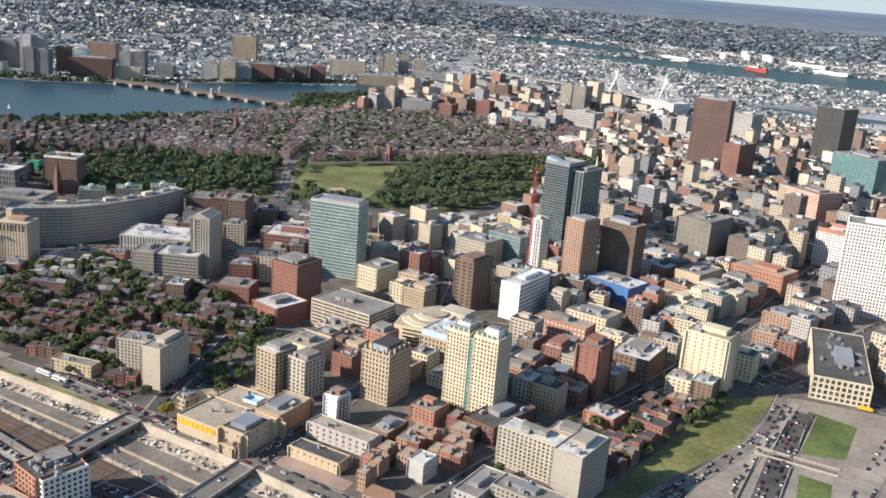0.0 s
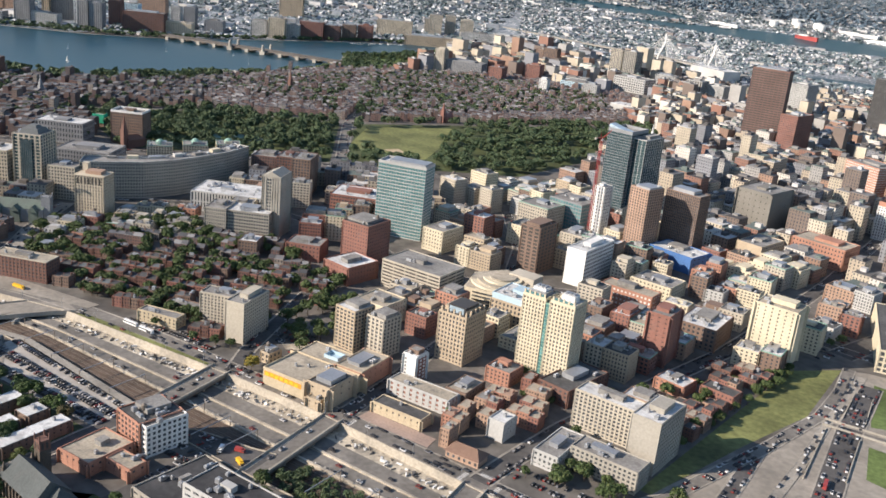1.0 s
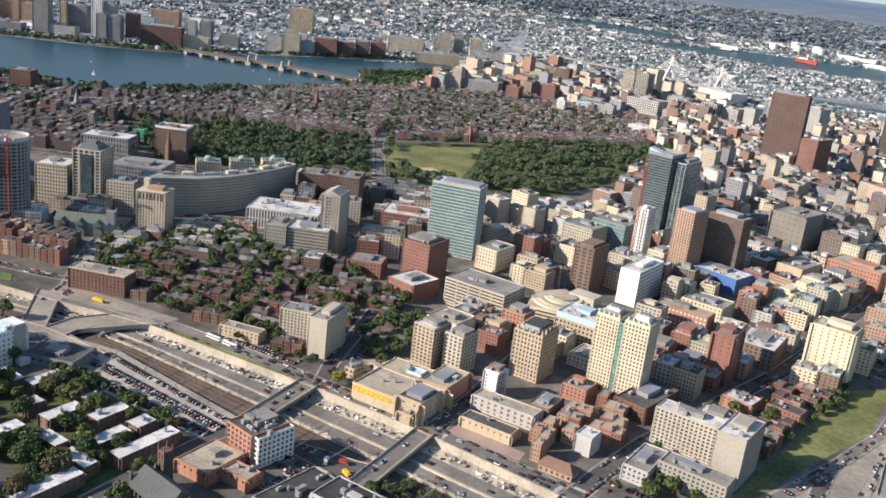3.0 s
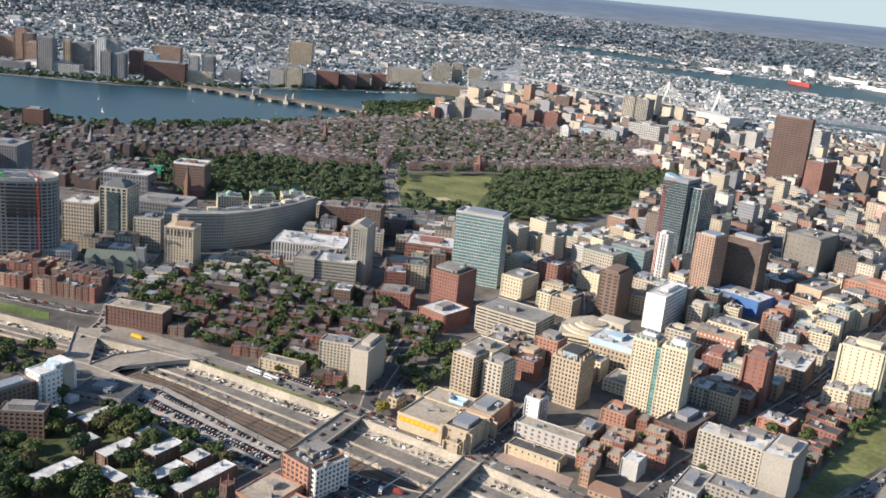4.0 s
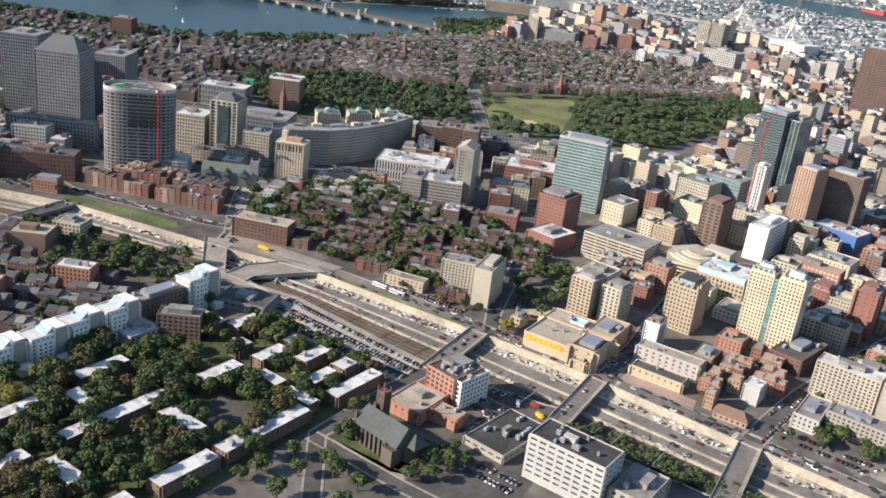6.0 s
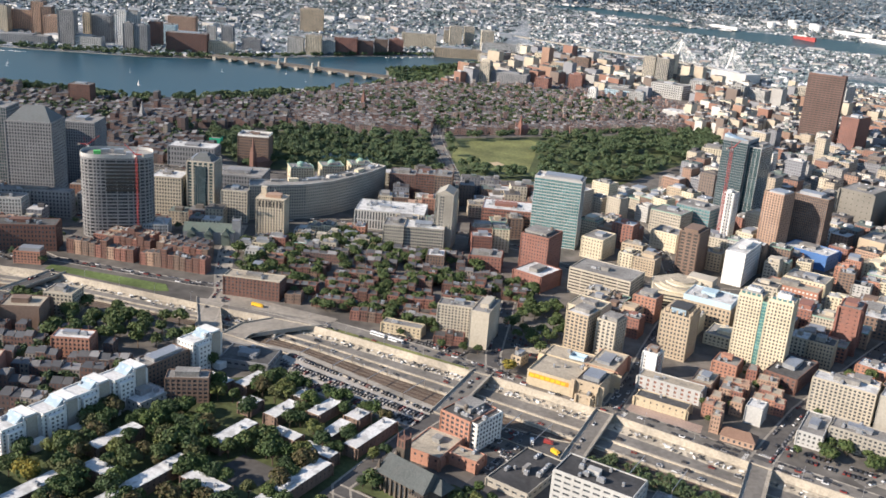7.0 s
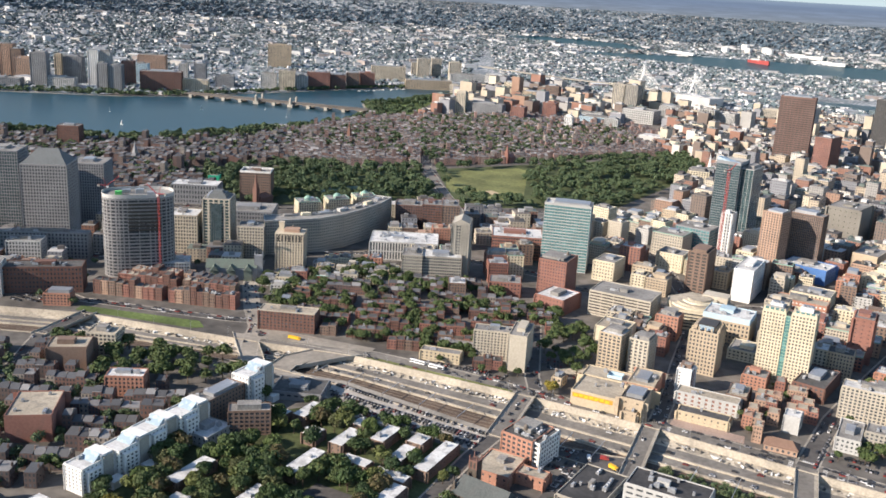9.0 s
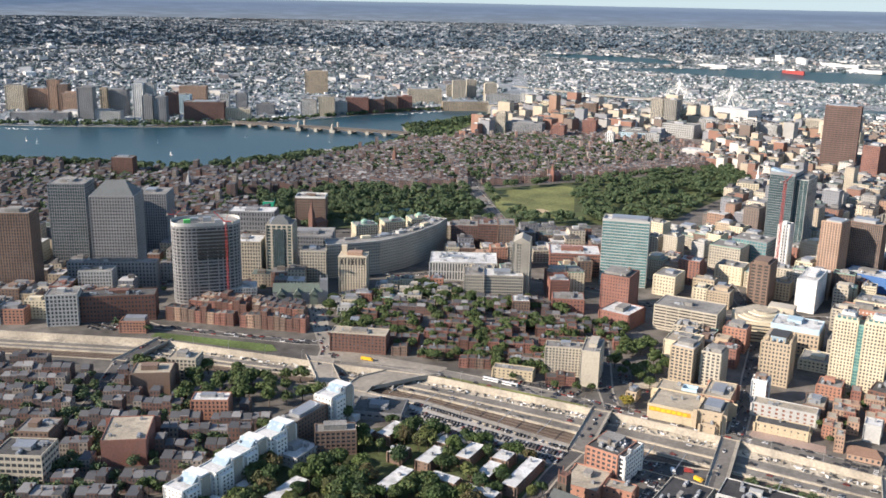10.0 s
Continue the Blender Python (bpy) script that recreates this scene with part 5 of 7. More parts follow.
tower("light_slim_tower", "light concrete slim tower", (-490, 2050), 40, 60, 92, -8, 25, 3, PALE, GLASS, 0.5, 0.35)
tower("brick_hall", "brown brick tower far up the hill", (-1249, 2309), 42, 34, 48, -4, 14, 3, BRICK_BROWN, GLASS, 0.5, 0.4)

# white stepped apartment terrace
for k, (x, y, b, hh) in enumerate([(-657, 94, 26, 18), (-656, 121, 27, 20), (-655, 149, 27, 21), (-655, 177, 28, 22.5), (-655, 252, 29, 25)]):
    z = tower("white_terrace_block", "white apartment terrace block with a sloped glass skylight", (x + (0, 2.5, -1, 2, 0)[k], y), 16, b, hh, 0, 7, 3.4, WHITE, GLASS, 0.62, 0.5, roof=ROOF_WHITE, units=1, house=0, group="white apartment terrace")
    bay = part("bay", Heap().boxes(1.9, b * 0.30, 0, 3.0, b * 0.42, hh - 1.6), WHITE, z, "projecting white bay")
    for j in range(6):
        for i in range(3):
            part("bay_window", Heap().boxes(3.45, b * (0.17 + 0.13 * i), 1.6 + j * (hh - 3) / 6, 0.12, 1.5, 1.3), GLASS, bay)
    part("recess_wall", Heap().boxes(0.5, b * 0.80, 0, 1.0, b * 0.30, hh + 2.6), CONCRETE, z, "grey recessed stair wall")
    part("raised_roof", Heap().boxes(-8, b * 0.79, hh + 0.2, 15.4, b * 0.36, 3.4), WHITE, z)
    y0, y1 = b * 0.40, b * 0.62
    part("skylight", Heap().add([(-14, y0, hh + 0.3), (-1.5, y0, hh + 0.3), (-1.5, y1, hh + 4.6), (-14, y1, hh + 4.6), (-14, y1, hh + 0.3), (-1.5, y1, hh + 0.3)], [[0, 1, 2, 3], [1, 5, 2, 2], [0, 3, 4, 4], [5, 4, 3, 2]], 0), GLASS_SKY, z, "sloped pale blue skylight")
    part("low_annex", Heap().boxes(6, b * 0.8, 0, 8, b * 0.4, 5.2), WHITE, z)
tower("brown_terrace_block", "brown concrete apartment block with roof houses", (-658, 207), 16, 43, 20, 0, 6, 3.6, BRICK_BROWN, GLASS, 0.5, 0.45, house=0.5, roof=ROOF_GREY, units=6)

# low buildings round the tenements
tower("brick_cube", "square red brick block with a grey roof", (-315, 529), 20, 20, 12, 0, 4, 3.4, BRICK_ORANGE, GLASS, 0.55, 0.5, roof=ROOF_GREY, units=4)
tower("brick_loft", "long dark brick loft with a dark flat roof", (-268, 533), 26, 52, 13, -8, 4, 4, BRICK_DARK, GLASS, 0.55, 0.5, roof=ROOF_DARK, units=5)
tower("brick_shop", "low red brick shop with a white roof and units", (-210, 612), 24, 20, 9, -8, 3, 4, BRICK_ORANGE, GLASS, 0.6, 0.5, roof=ROOF_WHITE, units=6)
tower("brick_house", "red brick house with a black flat roof", (-175, 622), 26, 15, 10, -8, 3, 3.4, BRICK, GLASS, 0.6, 0.5, roof=ROOF_DARK, units=2, house=0)
tower("white_rowhouse", "white painted block with a pale roof among tenements", (-277, 458), 12, 15, 14, 0, 4, 3.4, PALE, GLASS, 0.7, 0.6, roof=ROOF_WHITE, units=1, house=0, blind="f")
hall = thing("hip_roofed_hall", (-284, 425, 0), "low brick hall with a brown hipped roof", "building", turn=3)
part("wall", Heap().boxes(0, 0, 0, 24, 13, 5), BRICK_PINK, hall)
part("roof", Heap().gables(0, 0, 5, 26, 15, 4.5, hip=0.22), surface("brown shingle roof", [(0.20, 0.125, 0.09)]), hall)
for k in range(6):
    part("window", Heap().boxes(-10 + 4 * k, -6.55, 1.4, 1.6, 0.2, 2.0), GLASS, hall)
take(corners((-271, 417), 27, 16, 0, 2))

# ---- Castle-like estate of low white-roofed houses ----
def estate_house(x, y, w, d):
    tower("estate_house", "low brick estate house with a white flat roof", (x, y), w, d, 8.5, 0, 3, 4.5, BRICK_BROWN, GLASS, 0.7, 0.55, roof=ROOF_WHITE, units=1, house=0, parapet=0.4, category="house", group="white-roofed estate houses", trim=ROOF_WHITE)


for x, y, w, d in [(-515, 138, 31, 10), (-557, 82, 10, 74), (-485, 162, 10, 44), (-486, 138, 10, 16), (-484, 231, 10, 46), (-506, 229, 10, 27), (-506, 262, 11, 14), (-531, 250, 10, 25),
                   (-552, 229, 10, 26), (-554, 262, 11, 11), (-600, 250, 10, 25), (-576, 229, 10, 13), (-614, 243, 22, 9), (-486, 92, 10, 40), (-521, 60, 27, 10), (-579, 110, 23, 10), (-490, 210, 24, 9), (-522, 213, 20, 9), (-556, 180, 10, 35), (-610, 128, 10, 36), (-556, 20, 10, 40), (-600, 60, 10, 36), (-486, 40, 10, 36), (-630, 60, 24, 10), (-520, 4, 30, 10), (-575, -16, 10, 34), (-620, 0, 26, 10), (-486, -6, 10, 30), (-660, 40, 10, 32), (-540, -30, 26, 10)]:
    estate_house(x, y, w, d)
ESTATE = [(-648, -60), (-478, -60), (-478, 286), (-616, 284), (-648, 240)]
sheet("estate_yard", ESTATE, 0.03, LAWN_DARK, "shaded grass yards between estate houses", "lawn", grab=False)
for ring in ([(-545, 160), (-512, 160), (-512, 190), (-545, 190)],):
    sheet("yard_paving", ring, 0.07, ASPHALT, "dark asphalt yard with parked cars", "car park")

# ---- the church by the cut ----
CHURCH_STONE = surface("dark puddingstone", [(0.115, 0.095, 0.075)], var=0.35, fine=1.2, stain=0.3)
CHURCH_SLATE = surface("weathered slate", [(0.085, 0.095, 0.092)], var=0.3, fine=0.8, stain=0.2)
ch = thing("church", (-435, 221.5, 0), "dark stone church with a slate roof and a square tower", "church", turn=-7)
part("nave", Heap().boxes(0, 0, 0, 38, 21, 11.5), CHURCH_STONE, ch)
part("roof", Heap().gables(0, 0, 11.5, 39, 22.5, 9.5, hip=0.04), CHURCH_SLATE, ch)
part("east_roof", Heap().gables(18, 3, 11.4, 20, 14, 6, hip=0.3), CHURCH_SLATE, ch)
part("apse", Heap().prism([(19 + 6 * math.cos(q), 3 + 7.5 * math.sin(q)) for q in np.linspace(-1.6, 1.6, 8)], 0, 11.4), CHURCH_STONE, ch)
tw = part("tower", Heap().boxes(-17.5, 13, 0, 6.5, 6.5, 20), CHURCH_STONE, ch)
part("belfry", Heap().boxes(-17.5, 13, 20, 6.2, 6.2, 6).boxes(-17.5 + np.array([-2.8, 2.8, 2.8, -2.8]), 13 + np.array([-2.8, -2.8, 2.8, 2.8]), 20, 1.1, 1.1, 9.5, taper=0.5), BRICK_DARK, tw, "dark red belfry with corner pinnacles")
for x in (-1.3, 1.3):
    part("louvre", Heap().boxes(-17.5 + x, 9.85, 20.8, 1.2, 0.2, 4), DARK, tw)
    part("louvre", Heap().boxes(-14.35, 13 + x, 20.8, 0.2, 1.2, 4), DARK, tw)
corner_block = part("vestry", Heap().boxes(15.5, -11, 0, 9, 8, 11), CHURCH_STONE, ch, "square stone vestry with a battlemented top")
part("battlement", Heap().boxes(15.5 + np.arange(-4, 5, 2.0), -14.7, 11, 1, 0.6, 1.3).boxes(11.3, -11 + np.arange(-3, 4, 2.0), 11, 0.6, 1, 1.3), CHURCH_STONE, corner_block)
for x in np.linspace(-18, 9.5, 8):
    part("buttress", Heap().boxes(x, -11, 0, 1.3, 1.8, 11, taper=0.85), CHURCH_STONE, ch)
for x in np.linspace(-16, 7.5, 7):
    part("window", Heap().boxes(x, -10.55, 2.5, 1.9, 0.2, 7), GLASS, ch, "tall dark lancet window")
for y in (-8, 8):
    part("turret", Heap().boxes(-19.3, y, 0, 2.4, 2.4, 15).boxes(-19.3, y, 15, 2.0, 2.0, 4, taper=0.1), CHURCH_STONE, ch)
part("porch", Heap().boxes(-21, 0, 0, 4.5, 7, 6).gables(-21, 0, 6, 5, 8, 3), CHURCH_STONE, ch)
part("west_window", Heap().boxes(-19.1, 0, 8, 0.3, 5, 5), GLASS, ch, "broad dark west window")
take(corners((-413, 205), 50, 36, -16, 3))
sheet("church_path", [(-462, 203), (-460, 200), (-414, 194), (-404, 202), (-406, 206), (-418, 200)], 0.09, PAVED, "pale paved path beside the church", "path", grab=False)
# Asphalt lots; the sheet's dark tone also stands for tree shade.
sheet("market_yard", [(-412, 184), (-334, 184), (-358, 314), (-412, 314)], 0.05, ASPHALT, "dark asphalt yards with parked cars round the market", "car park", grab=False)
sheet("church_lawn", [(-466, 188), (-412, 184), (-408, 246), (-418, 246), (-412, 206), (-464, 216)], 0.06, LAWN_DARK, "shaded grass round the church", "lawn", grab=False)
ch2 = thing("stone_church", (-880, 492, 0), "grey stone church with green copper roofs and a corner tower", "church", turn=36)
part("nave", Heap().boxes(0, 0, 0, 54, 18, 14), GREY, ch2)
part("roof", Heap().gables(0, 0, 14, 55, 19, 8), VERDIGRIS, ch2)
for x in (-18, 0, 18):
    part("cross_gable", Heap().boxes(x, -8, 0, 9, 8, 12).gables(x, -8, 12, 12, 9.4, 6, math.pi / 2), VERDIGRIS, ch2)
part("tower", Heap().boxes(29, -2, 0, 9, 9, 27).boxes(29 + np.array([-4, 4, 4, -4]), -2 + np.array([-4, -4, 4, 4]), 27, 1.2, 1.2, 3), GREY, ch2)
take(corners((-845, 500), 80, 34, 36, 2))

# ---- tower under the wires: the rest of the blocks ----
NEAR = []
stuff_rows, stuff_city, stuff_hill = Heap(), Heap(), Heap()


def windows_on(heap, x, y, w, d, h, rot, floors, bays_w, bays_d, z=0.0, mat=2):
    """Small dark windows set in shallow boxes on all four sides."""
    c, s = math.cos(rot), math.sin(rot)
    fz = z + h * (np.arange(floors) + 0.32) / floors
    quads = []
    for L, n, ax in ((w, bays_w, 0), (d, bays_d, 1)):
        u = (np.arange(n) + 0.5) / n * L - L / 2
        U, Z = (q.ravel() for q in np.meshgrid(u, fz))
        half, tall = min(1.3, L / n * 0.45) / 2, h / floors * 0.52
        for sign in (-1, 1):
            off = np.full(U.size, sign * ((d if ax == 0 else w) / 2 + 0.06))
            flip = sign if ax == 1 else -sign
            for e, k in ((-1, 0), (1, 0), (1, 1), (-1, 1)):
                p = U + e * half * flip
                a, b = (p, off) if ax == 0 else (off, p)
                quads.append(np.stack([x + c * a - s * b, y + s * a + c * b, Z + k * tall], -1))
            heap.add(np.stack(quads[-4:], 1), np.arange(4 * U.size).reshape(-1, 4), mat)


def settle(zone, rot, lots, depths, heights, style, block=70, gap=9, fill=0.9, seed=1, name="rowhouse", label="", near_r=0.0, cap=400, jitter=0.0, yard=3.0, hill=False, warm=False, dark=False):
    """Fills free ground in a zone with rows of buildings along streets."""
    r = random.Random(seed)
    xs, ys = [p[0] for p in zone], [p[1] for p in zone]
    mx, my = (min(xs) + max(xs)) / 2, (min(ys) + max(ys)) / 2
    R = math.hypot(max(xs) - min(xs), max(ys) - min(ys)) / 2
    c, s = math.cos(radians(rot)), math.sin(radians(rot))
    v, made = -R, 0
    row = 0
    while v < R:
        dep, laid = r.uniform(*depths), []
        u, run = -R + r.uniform(0, 20), 0.0
        while u < R:
            w = r.uniform(*lots)
            run += w
            x, y = mx + c * (u + w / 2) - s * (v + dep / 2), my + s * (u + w / 2) + c * (v + dep / 2)
            if run > block:
                run, u = 0, u + gap
                continue
            u += w + 0.15 + r.random() * jitter
            if r.random() > fill or not inside(zone, [x], [y])[0]:
                continue
            test = [(x + c * a * w - s * b * dep, y + s * a * w + c * b * dep) for a, b in ((0, 0), (-0.45, -0.45), (0.45, -0.45), (0.45, 0.45), (-0.45, 0.45), (0, -0.45), (0, 0.45), (-0.45, 0), (0.45, 0))]
            if not all(free(*p) for p in test):
                continue
            h = r.uniform(*heights)
            if r.random() < (0.07 if style == "row" else 0.1):
                h *= r.uniform(1.15, 1.4) if math.hypot(x - HUB[0], y - HUB[1]) < 1450 else r.uniform(1.3, 1.9)
            dist = math.hypot(x - HUB[0], y - HUB[1])
            if dist < near_r and made < cap:
                made += 1
                nx, ny = x + c * w / 2 + s * dep / 2, y + s * w / 2 - c * dep / 2
                if style == "row":
                    wall = r.choice([BRICK_PINK, BRICK_PINK, BRICK, BRICK_ORANGE] if warm else [BRICK_DARK, BRICK_DARK, BRICK_BROWN, BRICK] if dark else [BRICK, BRICK_DARK, BRICK_BROWN, BRICK, BRICK_DARK, BRICK_PINK])
                    t = tower(name, label, (nx, ny), w, dep, h, rot, max(2, round(h / 3.1)), 2.4, wall, GLASS, 0.55, 0.5, roof=r.choice([ROOF_TAN, ROOF_TAN, ROOF_GREY, BRICK_PINK] if warm else [ROOF_DARK, ROOF_DARK, ROOF_DARK, SLATE] if dark else [ROOF_DARK, ROOF_DARK, ROOF_DARK, ROOF_GREY, ROOF_TAN, SLATE]), units=r.choice([0, 0, 0, 1]), house=0, parapet=0.5, category="house", group=label, grab=False)
                    part("chimney", Heap().boxes(-0.5, dep * r.uniform(0.3, 0.7), h, 0.8, 1.6, 2.2).boxes(-0.5, dep * 0.5, h, 0.7, 1.2, 1.8), BRICK_DARK, t)
                else:
                    wall = r.choice([BEIGE, BRICK, BRICK_BROWN, TAN, PALE, CREAM, BRICK_PINK, BEIGE, CREAM, BRICK_ORANGE])
                    tower(name, label, (nx, ny), w, dep, h, rot, None, r.uniform(2.6, 4.2), wall, GLASS, r.uniform(0.4, 0.65), r.uniform(0.4, 0.55), roof=r.choice([ROOF_GREY, ROOF_DARK, ROOF_TAN, ROOF_WHITE, ROOF_GREY]), units=r.choice([2, 3, 4, 5]), house=r.choice([0.3, 0.4, 0.6]), group=label, grab=False, tank=r.random() < 0.15, trim=COPPER if r.random() < 0.12 else None)
            else:
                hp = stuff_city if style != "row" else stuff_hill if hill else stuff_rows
                hp.boxes(x, y, 0, w, dep, h, radians(rot), 0)
                hp.boxes(x, y, h, w * 0.97, dep * 0.97, 0.4, radians(rot), 1)
                if style == "row":
                    if r.random() < 0.45:
                        hp.gables(x, y, h + 0.4, w * 0.97, dep * 0.9, r.uniform(1.5, 3), radians(rot), 1)
                    hp.boxes(x + c * (w / 2 - 0.6), y + s * (w / 2 - 0.6), h, 1.0, 1.8, 3.0, radians(rot), 0)
                    if dist < 2100:
                        windows_on(hp, x, y, w, dep, h, radians(rot), max(2, round(h / 3.6)), max(1, round(w / 2.8)), max(1, round(dep / 5)))
                else:
                    hp.boxes(x + r.uniform(-0.2, 0.2) * w, y + r.uniform(-0.2, 0.2) * dep, h + 0.3, w * r.uniform(0.2, 0.5), dep * r.uniform(0.2, 0.5), r.uniform(2, 5), radians(rot), 1)
                    if dist < 1850:
                        windows_on(hp, x, y, w, dep, h, radians(rot), max(2, round(h / 4.2)), max(2, round(w / 4.0)), max(2, round(dep / 4.5)))
            laid.append([(x + c * a * w - s * b * dep, y + s * a * w + c * b * dep) for a, b in ((-0.5, -0.5), (0.5, -0.5), (0.5, 0.5), (-0.5, 0.5))])
        for ring in laid:
            take(ring)
        v += dep + (gap if row % 2 else yard)
        row += 1
    return made


# Roofs here are dark; the darker brick and tar also stand for shadow.
settle([(-770, 410), (-515, 425), (-520, 560), (-600, 640), (-680, 640), (-800, 520)], 24, (6, 10), (9, 12), (7, 10), "row", 48, 11, 0.93, 3, "brick_rowhouse", "dark brick rowhouse with a flat roof", 1400, 120, yard=17, dark=True)
settle([(-950, 335), (-800, 375), (-780, 430), (-860, 500), (-960, 430)], 18, (6, 8), (11, 14), (12, 15), "row", 90, 8, 0.97, 4, "brick_rowhouse", "red brick bay-fronted rowhouse with a flat roof", 1400, 45, yard=18)
settle([(-1300, -120), (-690, -120), (-690, 240), (-900, 240), (-1300, 60)], 30, (6.5, 9), (11, 14), (9.5, 12.5), "row", 80, 9, 0.88, 5, "brick_rowhouse", "brown brick rowhouse with a dark flat roof", 1200, 120, yard=15, dark=True)
settle([(-480, 415), (-330, 415), (-330, 470), (-480, 470)], 0, (8, 12), (9, 14), (8, 12), "city", 50, 6, 0.5, 6, "shop_house", "small brick shop building with a flat roof", 1400, 20)
settle([(-320, 415), (-265, 415), (-265, 560), (-320, 560)], 4, (6, 9), (11, 13), (10, 11.5), "row", 60, 8, 0.97, 7, "brick_rowhouse", "pinkish brick tenement with a tan flat roof", 1400, 26, yard=5, warm=True)
settle([(-205, 548), (-150, 560), (-150, 700), (-215, 700)], -8, (6, 9), (9, 12), (7, 10), "row", 50, 8, 0.8, 8, "brick_rowhouse", "red brick tenement with a flat roof", 1400, 33)
settle([(-460, 560), (-140, 560), (-130, 900), (-600, 900), (-560, 720)], 0, (14, 26), (14, 24), (12, 24), "city", 70, 9, 0.92, 9, "office_block", "mixed masonry town building with rooftop plant", 1400, 80)
settle([(-640, 900), (-100, 880), (-80, 1130), (-600, 1130)], -12, (16, 30), (16, 28), (14, 27), "city", 80, 9, 0.92, 10, "office_block", "mixed masonry town building with rooftop plant", 1350, 45)
settle([(-980, 690), (-640, 640), (-600, 900), (-830, 920)], 34, (16, 26), (16, 24), (14, 30), "city", 70, 9, 0.85, 11, "office_block", "mixed masonry town building with rooftop plant", 1300, 25)
settle([(-1180, 240), (-930, 320), (-860, 560), (-1180, 560)], 32, (14, 26), (14, 22), (12, 22), "city", 70, 9, 0.85, 21, "office_block", "mixed brick town building with rooftop plant", 1300, 25)
settle([(-870, 505), (-760, 420), (-690, 600), (-720, 650), (-800, 630), (-840, 600)], 28, (12, 20), (11, 16), (6, 11), "city", 50, 10, 0.8, 31, "low_block", "low brick town building with a flat roof", 1400, 24, yard=8)
settle([(-600, 1130), (400, 1100), (500, 1900), (-560, 1900)], -12, (14, 28), (15, 27), (16, 44), "city", 80, 10, 0.9, 12)
settle([(-100, 800), (450, 780), (480, 1120), (-90, 1120)], -12, (18, 34), (18, 30), (12, 26), "city", 90, 10, 0.8, 13)
settle([(-640, 1560), (-300, 1560), (-300, 2350), (-900, 2350), (-760, 1760)], -12, (14, 28), (15, 27), (16, 44), "city", 80, 10, 0.85, 14)
settle([(-300, 1900), (600, 1900), (700, 2700), (-700, 2700)], -10, (12, 24), (14, 22), (12, 24), "city", 90, 10, 0.8, 15)
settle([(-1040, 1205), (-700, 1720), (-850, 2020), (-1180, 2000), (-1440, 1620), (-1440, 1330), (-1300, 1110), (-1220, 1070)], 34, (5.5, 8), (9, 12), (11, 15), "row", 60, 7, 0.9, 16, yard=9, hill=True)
settle([(-2500, 480), (-1330, 500), (-1110, 760), (-1340, 890), (-1560, 1070), (-1860, 930)], 28, (6.5, 9), (13, 18), (13, 18), "row", 110, 13, 0.94, 17, yard=16)
settle([(-1345, 895), (-1225, 1065), (-1440, 1335), (-1525, 1245), (-1590, 1085), (-1560, 1070)], 28, (6.5, 9), (13, 18), (11, 16), "row", 90, 8, 0.88, 22)
settle([(-1600, 60), (-1150, 300), (-1180, 600), (-1350, 480), (-1800, 300)], 30, (16, 30), (16, 30), (14, 34), "city", 90, 10, 0.8, 18)
settle([(-1480, 1700), (-1180, 2010), (-900, 2010), (-900, 2600), (-1520, 2600)], -12, (20, 44), (18, 32), (14, 44), "city", 90, 14, 0.75, 19)
settle([(-1620, -300), (-1250, -300), (-1250, 60), (-1500, 30)], 30, (6, 9), (11, 14), (10, 13), "row", 80, 9, 0.8, 20)

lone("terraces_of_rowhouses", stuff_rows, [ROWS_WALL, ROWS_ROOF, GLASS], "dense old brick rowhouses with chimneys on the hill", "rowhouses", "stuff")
lone("hill_rowhouses", stuff_hill, [HILL_WALL, HILL_ROOF, GLASS], "pinkish brick rowhouses crowded on the hill, coloured as sunlit", "rowhouses", "stuff")
lone("town_blocks", stuff_city, [CITY_WALL, TOWN_ROOF, GLASS], "dense mixed downtown buildings with flat roofs", "buildings", "stuff")

# ---- far bank and suburbs ----
fr = np.random.default_rng(11)


def scatter(poly, n):
    xs, ys = [p[0] for p in poly], [p[1] for p in poly]
    x, y = fr.uniform(min(xs), max(xs), n * 3), fr.uniform(min(ys), max(ys), n * 3)
    k = inside(poly, x, y)
    return x[k][:n], y[k][:n]


CAMBRIDGE = [(-2000, 1620), (-2110, 1500), (-2340, 1330), (-2800, 1090), (-4200, 500), (-6000, 1500), (-5000, 4500), (-2600, 4600), (-1700, 2650), (-1850, 2120)]
CHARLES = [(-1560, 2650), (-700, 2700), (900, 2750), (1600, 4200), (-2600, 4600)]
FARLAND = [(-7600, 1200), (-5900, 1500), (-5000, 4500), (-2600, 4600), (1600, 4200), (2500, 4500), (5600, 5600), (2500, 7600), (-2500, 7600), (-6500, 5200)]
towns = Heap()
WATERS = [[(-2200, 4750), (-1200, 4450), (0, 4700), (900, 5600), (500, 6100), (-600, 5500), (-1500, 5300)], [(-820, 3150), (-300, 3050), (500, 3100), (900, 3400), (300, 3500), (-700, 3420)], [(-3100, 5700), (-2300, 5400), (-1900, 5500), (-2300, 6000), (-3000, 6100)]]
